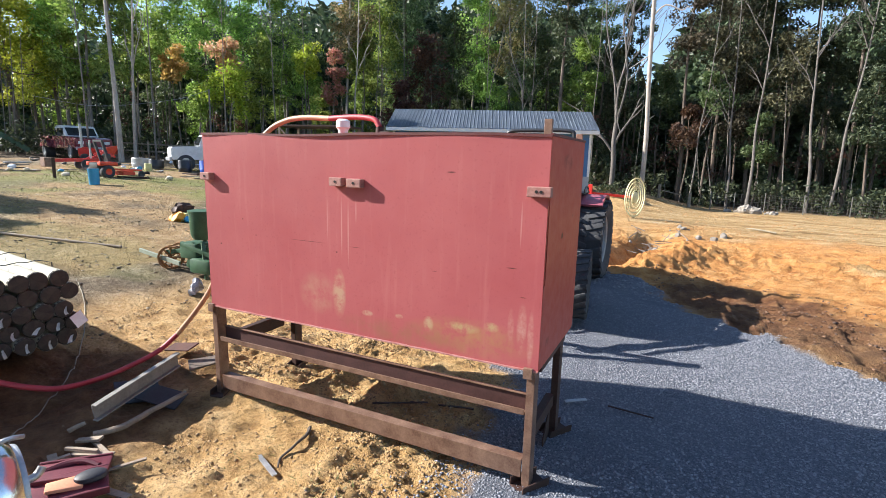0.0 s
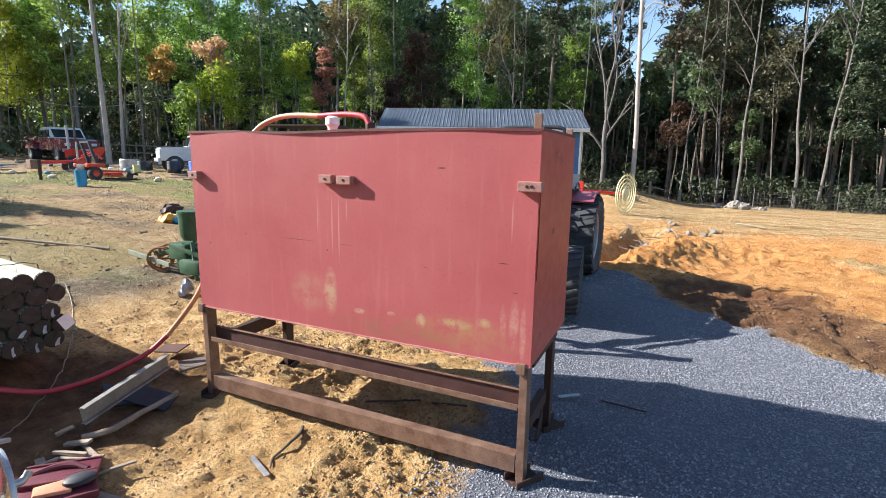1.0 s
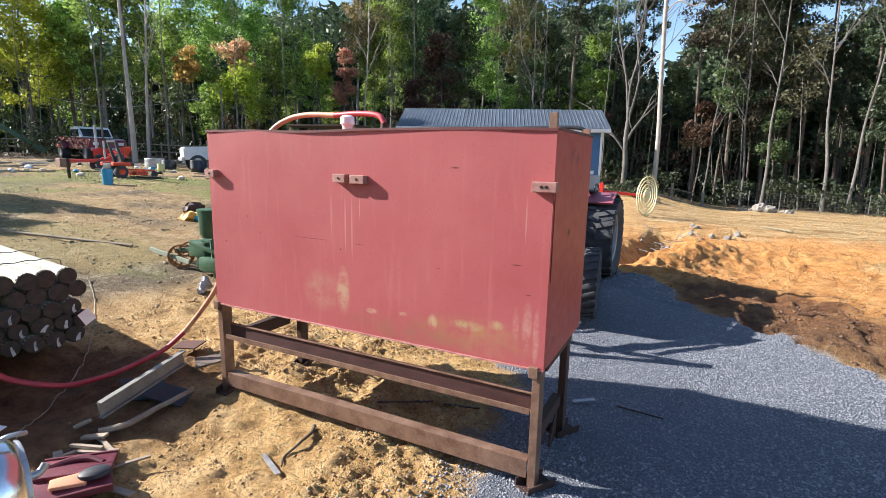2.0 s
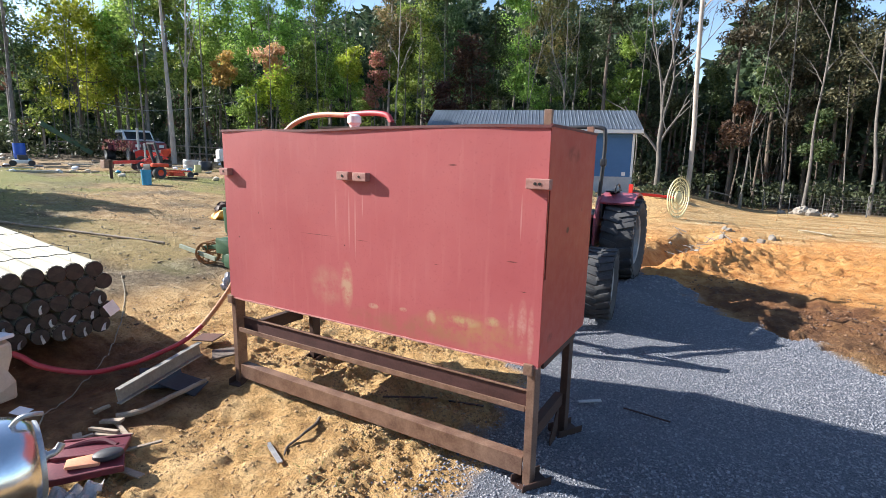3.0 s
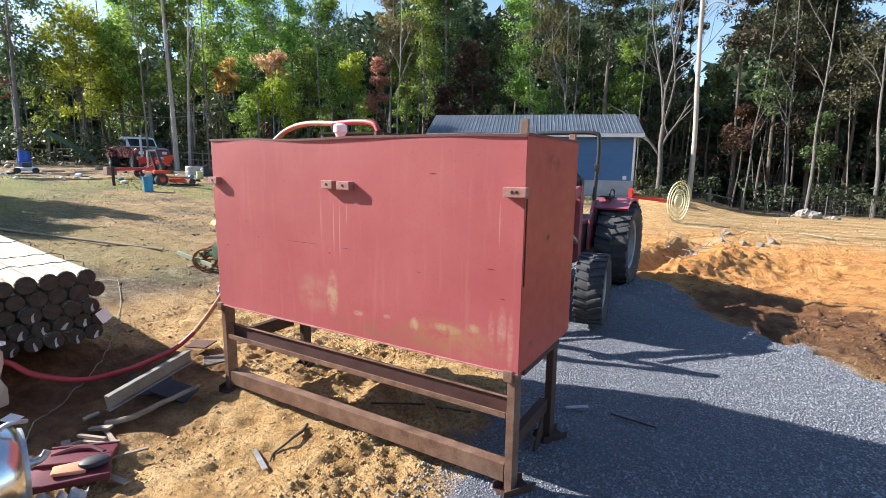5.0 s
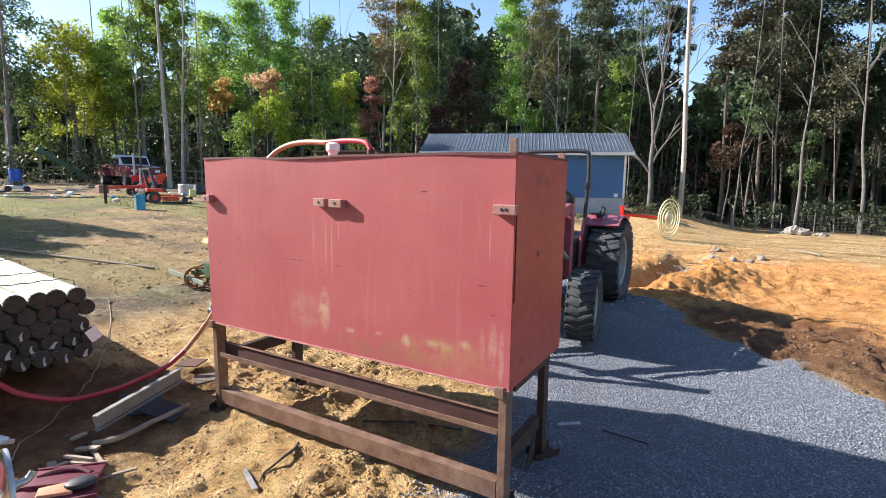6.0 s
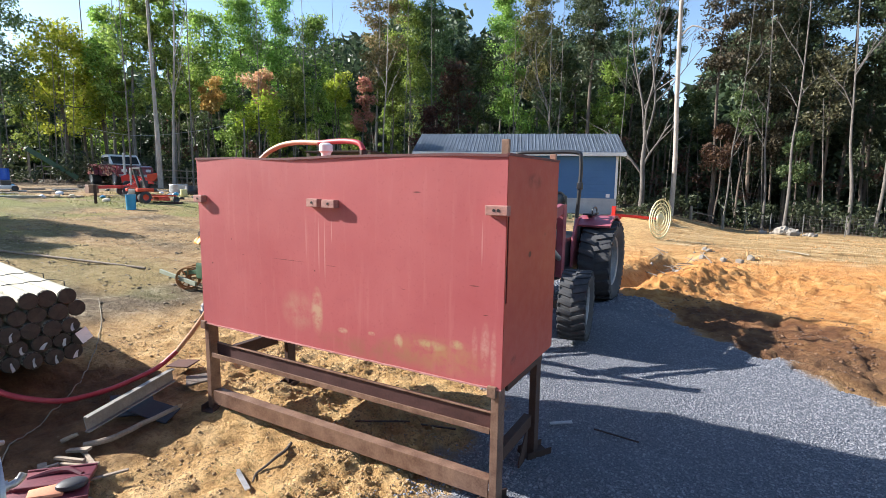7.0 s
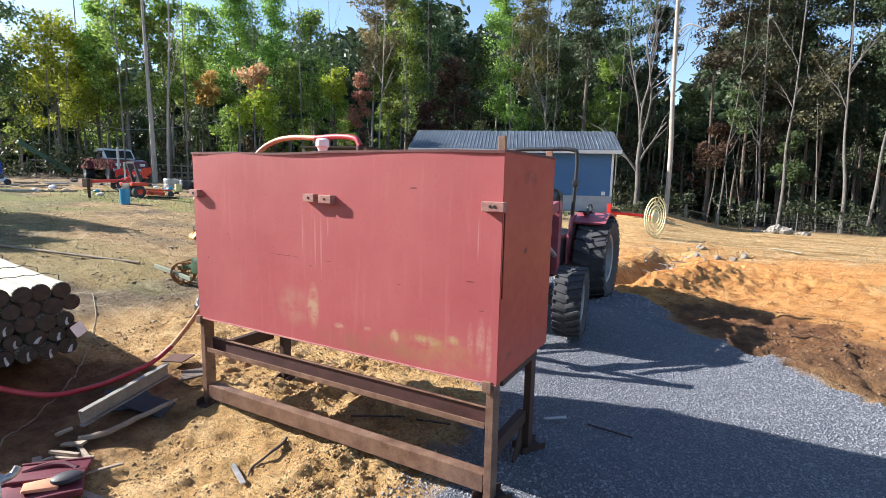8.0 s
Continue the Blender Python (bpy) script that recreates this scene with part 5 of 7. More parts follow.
def build_truck(x, y, rz, upper, lower, label, jeep=False):
    """Pickup or boxy off-roader, nose to +x, origin on the ground in the middle."""
    t = thing("pickup_truck" if not jeep else "off_roader", label, "truck" if not jeep else "car", at(x, y, 0, rz) @ Matrix.Scale(0.92, 4))
    front, rear, hw = (2.75, -2.85, 0.95) if not jeep else (1.9, -1.9, 0.85)
    bm = bmesh.new()
    if jeep:
        out = [(rear, 0.55), (front, 0.55), (front, 1.15), (0.75, 1.2), (rear, 1.2)]
    else:
        out = [(rear, 0.62), (front, 0.55), (front, 1.08), (2.55, 1.18), (1.15, 1.26), (-0.75, 1.28), (-0.75, 1.32), (rear, 1.32)]
    vs = extrude_outline(bm, out, -hw, hw, Matrix.Rotation(-math.pi / 2, 4, "Z"))
    bmesh.ops.bevel(bm, geom=[e for e in bm.edges], offset=0.05, segments=2, affect="EDGES")
    part("body", bm, lower, t, "", True)
    bm = bmesh.new()
    if jeep:
        out = [(rear + 0.02, 1.2), (0.7, 1.2), (0.45, 1.78), (rear + 0.1, 1.8)]
    else:
        out = [(-0.78, 1.27), (1.2, 1.25), (0.62, 1.84), (0.45, 1.90), (-0.5, 1.90), (-0.7, 1.82)]
    extrude_outline(bm, out, -hw + 0.12, hw - 0.12, Matrix.Rotation(-math.pi / 2, 4, "Z"))
    bmesh.ops.bevel(bm, geom=bm.edges[:], offset=0.04, segments=2, affect="EDGES")
    part("cab", bm, upper, t, "", True)
    for s in (-1, 1) if not jeep else ():
        bm = bmesh.new()
        extrude_outline(bm, [(-2.45, 0.62), (-2.4, 0.98), (-2.15, 1.16), (-1.25, 1.16), (-1.0, 0.98), (-0.95, 0.62)], s * (hw - 0.02), s * (hw + 0.24), Matrix.Rotation(-math.pi / 2, 4, "Z"))
        bmesh.ops.bevel(bm, geom=bm.edges[:], offset=0.06, segments=2, affect="EDGES")
        part("flared_fender", bm, lower, t, "wide flared rear fender", True)
        car_wheel(t, pose(rear + 1.15, s * (hw + 0.10), 0.40, 0, 0, 90), 0.40, 0.24, RIMGREY)
    for s in (-1, 1):
        spans = ((-0.6, -0.02), (0.06, 0.72)) if not jeep else ((-1.7, -0.75), (-0.65, 0.35))
        for a, b in spans:
            bm = bmesh.new()
            slab(bm, (a, s * (hw - 0.122), 1.32), (b, s * (hw - 0.108), 1.74), 0.03)
            part("side_window", bm, CARGLASS, t)
        bm = bmesh.new()
        slab(bm, (front - 0.05, s * (hw - 0.3) - 0.14, 0.82), (front + 0.02, s * (hw - 0.3) + 0.14, 0.98), 0.02)
        part("headlight", bm, WHITE, t, "clear headlight")
        bm = bmesh.new()
        slab(bm, (0.85, s * (hw + 0.14) - 0.09, 1.28), (0.92, s * (hw + 0.14) + 0.09, 1.46), 0.02)
        part("mirror", bm, BLACKPAINT, t)
        for wx in ((front - 0.85, rear + 1.15) if not jeep else (front - 0.6, rear + 0.65)):
            car_wheel(t, pose(wx, s * (hw - 0.12), 0.40, 0, 0, 90), 0.40, 0.27, RIMGREY)
    bm = bmesh.new()
    if jeep:
        slab(bm, (-0.01, -hw + 0.2, 0), (0.012, hw - 0.2, 0.46), 0.005, pose(0.69, 0, 1.25, 0, -22, 0))
    else:
        slab(bm, (-0.01, -hw + 0.22, 0), (0.012, hw - 0.22, 0.64), 0.005, pose(1.13, 0, 1.31, 0, -44, 0))
    part("windscreen", bm, CARGLASS, t)
    for x0 in (front - 0.02, rear - 0.10):
        bm = bmesh.new()
        slab(bm, (x0, -hw + 0.02, 0.49), (x0 + 0.12, hw - 0.02, 0.67), 0.03)
        part("bumper", bm, GALV, t)


def build_mower():
    m = at(-17.4, 8.5, 0, 86) @ Matrix.Scale(0.82, 4)
    w = thing("zero_turn_mower", "orange zero-turn mower with black roll bar", "mower", m)
    for s in (-1, 1):
        car_wheel(w, pose(-0.55, s * 0.48, 0.26, 0, 0, 90), 0.26, 0.24, REDORANGE, 0.5)
        car_wheel(w, pose(0.85, s * 0.42, 0.14, 0, 0, 90), 0.14, 0.12, BLACKPAINT)
        bm = bmesh.new()
        bar(bm, (-0.30, s * 0.3, 0.4), (-0.58, s * 0.3, 1.5), 0.09, 0.09, 0.01)
        part("roll_bar_post", bm, RUBBER, w)
        bm = bmesh.new()
        bar(bm, (-0.3, s * 0.26, 0.35), (0.88, s * 0.40, 0.30), 0.07, 0.07, 0.01)
        part("frame_rail", bm, REDORANGE, w)
    for s in (-1, 1):
        bm = bmesh.new()
        slab(bm, (-0.85, s * 0.44 - 0.11, 0.5), (-0.15, s * 0.44 + 0.11, 0.66), 0.05)
        part("fender", bm, REDORANGE, w, "", True)
    bm = bmesh.new()
    bar(bm, (-0.58, -0.34, 1.5), (-0.58, 0.34, 1.5), 0.08, 0.08, 0.01)
    part("roll_bar_top", bm, RUBBER, w)
    bm = bmesh.new()
    slab(bm, (-0.85, -0.32, 0.3), (-0.3, 0.32, 0.62), 0.05)
    part("engine", bm, BLACKPAINT, w, "", True)
    bm = bmesh.new()
    slab(bm, (-0.3, -0.25, 0.5), (0.15, 0.25, 0.62), 0.05)
    slab(bm, (-0.36, -0.25, 0.6), (-0.24, 0.25, 0.98), 0.05)
    part("seat", bm, BLACKPAINT, w, "", True)
    bm = bmesh.new()
    extrude_outline(bm, [(-0.5, 0.10), (-0.5, 0.22), (-0.34, 0.27), (0.34, 0.27), (0.5, 0.22), (0.5, 0.10)], 0.05, 0.55)
    part("deck", bm, REDORANGE, w, "orange cutting deck")


def build_trailer():
    m = at(-21.6, 9.5, 0, 80) @ Matrix.Scale(0.8, 4)
    t = thing("implement_frame", "low red steel implement frame with rusty end box", "implement", m)
    for q in (((-0.9, -0.35, 0.42), (1.2, -0.35, 0.5)), ((-0.9, 0.35, 0.42), (1.2, 0.35, 0.5)), ((-0.9, -0.4, 0.42), (-0.9, 0.4, 0.42)), ((0.1, -0.4, 0.44), (0.1, 0.4, 0.44)), ((1.1, -0.4, 0.46), (1.1, 0.4, 0.46))):
        bm = bmesh.new()
        bar(bm, *q, 0.1, 0.14, 0.01)
        part("frame_beam", bm, ARMRED, t)
    bm = bmesh.new()
    slab(bm, (-1.35, -0.3, 0.12), (-0.9, 0.3, 0.55), 0.03)
    part("end_box", bm, RUST, t, "rusted square box")
    for s in (-1, 1):
        car_wheel(t, pose(0.35, s * 0.45, 0.24, 0, 0, 90), 0.24, 0.16, BLACKPAINT)
    for s in (-1, 1):
        bm = bmesh.new()
        bar(bm, (0.6, s * 0.22, 0.5), (1.35, s * 0.22, 0.92), 0.07, 0.12, 0.01)
        bar(bm, (1.32, s * 0.22, 0.92), (1.75, s * 0.22, 0.62), 0.07, 0.11, 0.01)
        part("lift_arm", bm, ARMRED, t, "raised bright red lift arm")
    bm = bmesh.new()
    bar(bm, (0.9, 0, 0.45), (0.6, 0.1, 1.35), 0.07, 0.07, 0.01)
    part("mast", bm, BLACKPAINT, t)
    bm = bmesh.new()
    rod(bm, (0.62, -0.25, 0.5), (0.62, -0.25, 1.45), 0.045, n=12)
    part("stack_pipe", bm, GALV, t, "grey upright pipe")


def build_skid_loader():
    m = at(-26.6, 13.2, 0, 50) @ Matrix.Scale(0.74, 4)
    w = thing("skid_loader", "small red loader with orange hopper and grey exhaust stack", "loader", m)
    for sx in (-0.55, 0.5):
        for s in (-1, 1):
            car_wheel(w, pose(sx, s * 0.5, 0.27, 0, 0, 90), 0.27, 0.2, BLACKPAINT, 0.5)
    bm = bmesh.new()
    extrude_outline(bm, [(-0.9, 0.35), (-0.95, 0.85), (-0.55, 1.0), (-0.15, 0.95), (0.05, 0.7), (0.75, 0.62), (0.8, 0.35)], -0.36, 0.36, Matrix.Rotation(-math.pi / 2, 4, "Z"))
    bmesh.ops.bevel(bm, geom=bm.edges[:], offset=0.04, segments=2, affect="EDGES")
    part("body", bm, ARMRED, w, "", True)
    bm = bmesh.new()
    slab(bm, (-0.35, -0.28, 0.95), (0.05, 0.28, 1.25), 0.05)
    bar(bm, (0.1, -0.2, 0.7), (-0.05, -0.2, 1.5), 0.05, 0.05, 0.01)
    bar(bm, (0.1, 0.2, 0.7), (-0.05, 0.2, 1.45), 0.05, 0.05, 0.01)
    part("controls", bm, BLACKPAINT, w, "black levers and engine cover")
    bm = bmesh.new()
    extrude_outline(bm, [(0.75, 0.55), (0.7, 1.0), (1.45, 1.15), (1.5, 1.02), (1.15, 0.5)], -0.5, 0.5, Matrix.Rotation(-math.pi / 2, 4, "Z"))
    bmesh.ops.bevel(bm, geom=bm.edges[:], offset=0.02, segments=1, affect="EDGES")
    part("hopper", bm, REDORANGE, w, "orange steel hopper")
    bm = bmesh.new()
    rod(bm, (-0.7, -0.2, 0.85), (-0.72, -0.2, 2.5), 0.085, n=14)
    part("exhaust_stack", bm, GALV, w, "pale grey upright stack", True)
    for s in (-1, 1):
        bm = bmesh.new()
        bar(bm, (-0.6, s * 0.44, 0.9), (0.5, s * 0.44, 0.75), 0.07, 0.12, 0.01)
        bar(bm, (0.5, s * 0.44, 0.75), (0.95, s * 0.44, 0.55), 0.07, 0.12, 0.01)
        part("lift_arm", bm, ARMRED, w)


def build_yard():
    build_skid_loader()
    build_truck(-30.2, 14.3, -11, CARWHITE, MAROON, "maroon pickup truck with white cab parked before the trees")
    build_truck(-19.4, 14.2, -120, CARWHITE, CARWHITE, "white boxy off-road car parked beyond the yard", True)
    build_mower()
    build_trailer()
    # blue bin
    bm = bmesh.new()
    lathe(bm, [(0, 0), (0.135, 0), (0.15, 0.45), (0.158, 0.45), (0.158, 0.48), (0.142, 0.48), (0.125, 0.03), (0, 0.03)], 20)
    solo("blue_bin", bm, BLUEPL, "bright blue plastic bin standing on bare soil", "bin", m=at(-15.6, 6.75), smooth=True)
    bm = bmesh.new()
    slab(bm, (-0.03, -0.03, -0.05), (0.03, 0.03, 0.55), 0.006)
    solo("short_post", bm, DARKRUST_SHADE, "short dark post standing in the soil", "post", m=at(-17.4, 6.6, 0, 20) @ Matrix.Scale(1.15, 4))
    # drums and totes
    for x, y, r, h, mt, lab, cat in ((-30.2, 8.75, 0.25, 0.8, DEEPBLUE, "deep blue plastic drum standing in the yard", "drum"), (-17.8, 12.6, 0.3, 0.55, DEEPBLUE, "deep blue plastic tub among white bags", "tub"),
                                     (-22.4, 12.8, 0.42, 0.42, GALV, "round galvanised stock tub on the yard", "tub"), (-19.6, 11.2, 0.14, 0.30, YELLOW, "yellow plastic jug on the ground", "jug"),
                                     (-18.8, 12.3, 0.26, 0.5, BLACKPAINT, "black plastic tub on the yard", "tub"), (-20.8, 12.4, 0.3, 0.4, BLACKPAINT, "black feed tub on the yard", "tub")):
        bm = bmesh.new()
        lathe(bm, [(0, 0), (r * 0.94, 0), (r, h * 0.05), (r, h * 0.35), (r * 1.02, h * 0.36), (r, h * 0.38), (r, h * 0.95), (r * 0.96, h), (0, h)], 20)
        solo(cat.replace(" ", "_"), bm, mt, lab, cat, m=at(x, y), smooth=True)
    # tarp-covered load at the edge of the yard
    bm = bmesh.new()
    slab(bm, (-1.0, -1.6, 0.0), (1.0, 1.6, 1.55), 0.35)
    bmesh.ops.subdivide_edges(bm, edges=bm.edges[:], cuts=4, use_grid_fill=True)
    rag(bm, 0.12, 1.4)
    solo("tarped_load", bm, DEEPBLUE, "load under a bright blue tarpaulin", "tarp", m=at(-34.8, 7.4, -0.1, 20), smooth=True)
    # push mower
    w = thing("push_mower", "small dark push mower with pale deck", "mower", at(-24.9, 6.9, 0, 70))
    bm = bmesh.new()
    slab(bm, (-0.35, -0.25, 0.1), (0.35, 0.25, 0.25), 0.04)
    part("deck", bm, TRIM, w, "", True)
    bm = bmesh.new()
    slab(bm, (-0.15, -0.15, 0.25), (0.2, 0.15, 0.45), 0.04)
    part("engine", bm, BLACKPAINT, w, "", True)
    for sx in (-0.3, 0.3):
        for s in (-1, 1):
            car_wheel(w, pose(sx, s * 0.28, 0.12, 0, 0, 90), 0.12, 0.07, BLACKPAINT)
    # leaning green chute
    chute = thing("green_chute", "faded green metal chute leaning at the wood's edge", "chute", at(-32.3, 11.7, 0.0, 68))
    bm = bmesh.new()
    m = pose(0, 0, 1.0, 0, 36, 0)
    slab(bm, (-1.35, -0.25, 0), (1.35, 0.25, 0.04), 0.01, m)
    part("floor_plate", bm, GREENP, chute)
    for s in (-1, 1):
        bm = bmesh.new()
        slab(bm, (-1.35, s * 0.25 - 0.02, 0), (1.35, s * 0.25 + 0.02, 0.25), 0.01, m)
        part("side_plate", bm, GREENP, chute)
    bm = bmesh.new()
    bar(bm, (-0.95, 0, -0.2), (-0.95, 0, 1.66), 0.1, 0.1)
    part("prop", bm, WOODGREY, chute)
    # planter behind the tank
    p = thing("seed_planter", "old green seed planter with rusty spoked wheels", "planter", at(-5.44, 2.2, 0.02))
    for x, y in ((-0.46, -0.02), (-0.60, 0.24)):
        wheel = thing("press_wheel", "", "")
        wheel.parent = p
        wheel.matrix_local = pose(x, y, 0.175, 90, 0, 42) @ Matrix.Scale(0.8, 4)
        bm = bmesh.new()
        for h in (-0.06, 0.06):
            lathe(bm, [(0.18, h - 0.022), (0.21, h - 0.022), (0.21, h + 0.022), (0.18, h + 0.022), (0.18, h - 0.022)], 28)
        part("band", bm, RUSTWHEEL, wheel, "rusty double iron band")
        for j in range(8):
            bm = bmesh.new()
            a = 2 * math.pi * j / 8
            bar(bm, (0.03 * math.cos(a), 0.03 * math.sin(a), 0.0), (0.198 * math.cos(a), 0.198 * math.sin(a), 0.06 * (-1) ** j), 0.022, 0.03)
            part("spoke", bm, RUSTWHEEL, wheel)
    bm = bmesh.new()
    lathe(bm, [(0, 0.50), (0.14, 0.50), (0.17, 0.56), (0.185, 0.86), (0.195, 0.86), (0.195, 0.885), (0, 0.885)], 24, pose(0.22, 0, 0, 0, 0, 0))
    part("hopper", bm, GREENP, p, "faded green seed hopper", True)
    bm = bmesh.new()
    bar(bm, (-1.0, -0.12, 0.24), (-0.15, -0.12, 0.13), 0.03, 0.06, 0.005)
    part("drawbar", bm, PALEGREEN, p, "pale faded green drawbar")
    bm = bmesh.new()
    for q in (((-0.7, 0.28, 0.235), (0.1, -0.1, 0.26)), ((-0.57, -0.02, 0.235), (0.5, 0, 0.42)), ((-0.1, -0.12, 0.42), (0.5, -0.12, 0.30)), ((0.1, 0.1, 0.5), (0.2, 0.0, 0.05)), ((0.3, -0.1, 0.48), (0.4, -0.15, -0.02)), ((-0.2, 0.1, 0.2), (0.45, 0.12, 0.2)), ((0.0, -0.1, 0.1), (0.12, -0.1, 0.45))):
        bar(bm, *q, 0.045, 0.06, 0.005)
    slab(bm, (-0.12, -0.14, 0.22), (0.2, 0.14, 0.44), 0.03)
    slab(bm, (0.12, -0.2, 0.05), (0.5, 0.02, 0.25), 0.05)
    part("frame_work", bm, GREENP, p, "dark green gear frame", True)
    for x, y, mt, lab, s in ((-9.0, 4.64, AMBER, "orange cloth bundle on the soil", 0.17), (-8.95, 4.75, YELLOW, "yellow plastic bag on the soil", 0.15), (-8.8, 4.7, BLUEPL, "small blue bag on the soil", 0.1), (-9.88, 5.4, DARKRUST_SHADE, "dark crumpled sack on the soil", 0.22), (-8.6, 4.8, YELLOW, "bright yellow jug lying on bags", 0.12)):
        bm = bmesh.new()
        bmesh.ops.create_icosphere(bm, subdivisions=3, radius=s)
        for v in bm.verts:
            v.co.z *= 0.62
        rag(bm, s * 0.45, 9, s * 10)
        solo("bundle", bm, mt, lab, "bundle", m=at(x, y, s * 0.42), smooth=True)
    bm = bmesh.new()
    tube(bm, smooth_line([(-4.48, 1.42, 0.08), (-4.56, 1.52, 0.20), (-4.64, 1.62, 0.10), (-4.70, 1.53, 0.05)], 5), 0.038, 9)
    rag(bm, 0.05, 16)
    solo("rag_bundle", bm, plain("grey_rag", (0.03, 0.033, 0.045), (0.50, 0.51, 0.53), 0.9, 0, 14, 60), "crumpled grey and dark rag in the soil", "rag", smooth=True)
    # long pipe on the ground
    bm = bmesh.new()
    tube(bm, smooth_line([(x, y, land(x, y) + 0.03) for x, y in ((-12.0, 1.0), (-10.4, 1.35), (-9.0, 1.85), (-7.5, 2.46))], 4), 0.022, 10)
    solo("long_pipe", bm, WOODGREY, "long dull grey-brown pipe lying on thin grass", "pipe", smooth=True)
    rnd = random.Random(12)
    # boards, bags and scrap strewn before the wood
    for k in range(64):
        a = radians(rnd.uniform(50, 72))
        d = rnd.uniform(20.5, 33)
        x, y = 0.95 - d * math.sin(a), -2.35 + d * math.cos(a)
        if rnd.random() < 0.55:
            bm = bmesh.new()
            n, r = rnd.uniform(0.25, 0.8), rnd.uniform(0, 3.1)
            slab(bm, (-n, -0.07, 0), (n, 0.07, rnd.uniform(0.03, 0.09)), 0.006)
            solo("board", bm, rnd.choice((WOODGREY, WOODGREY, DARKRUST_SHADE, GALV)), "weathered board lying on the yard", "board", "yard boards", m=at(x, y, -0.01, math.degrees(r)))
        else:
            bm = bmesh.new()
            s = rnd.uniform(0.05, 0.14)
            bmesh.ops.create_icosphere(bm, subdivisions=2, radius=s)
            for v in bm.verts:
                v.co.z *= 0.6
            rag(bm, s * 0.5, 6, k)
            solo("sack", bm, rnd.choice((TRIM, TRIM, CREAM, BLACKPAINT, BLUEPL, GALV)), "crumpled sack lying on the yard", "sack", "yard sacks", m=at(x, y, s * 0.35), smooth=True)
    # rail fence at the wood's edge and a lean-to frame
    for k in range(7):
        x, y = -38.0 + 1.9 * k, 13.2 + 1.35 * k
        bm = bmesh.new()
        rod(bm, (0, 0, -0.3), (0, 0, 1.1), 0.06, 0.05, 8)
        solo("rail_post", bm, WOODGREY, "weathered wooden fence post", "post", "rail fence posts", m=at(x, y))
        if k < 6:
            for h in (0.45, 0.9):
                bm = bmesh.new()
                x2, y2 = x + 1.9, y + 1.35
                rod(bm, (x, y, land(x, y) + h), (x2, y2, land(x2, y2) + h), 0.045, 0.04, 7)
                solo("fence_rail", bm, WOODGREY, "weathered wooden fence rail", "rail", "fence rails")
    s = thing("lean_to", "dark open timber lean-to frame", "shelter", at(-14.2, 15.6, 0, 12))
    zt = 2.95 - land(-14.2, 15.6)
    bm = bmesh.new()
    slab(bm, (-1.6, -0.9, zt), (1.6, 0.9, zt + 0.07), 0.01)
    part("roof", bm, DARKRUST_SHADE, s)
    for x in (-1.5, 1.5):
        for y in (-0.8, 0.8):
            bm = bmesh.new()
            bar(bm, (x, y, -0.1), (x, y, zt), 0.09, 0.09)
            part("post", bm, WOODGREY, s)
        bm = bmesh.new()
        bar(bm, (x, -0.8, zt - 0.05), (x * 0.45, -0.8, zt - 0.9), 0.07, 0.07)
        part("brace", bm, WOODGREY, s)


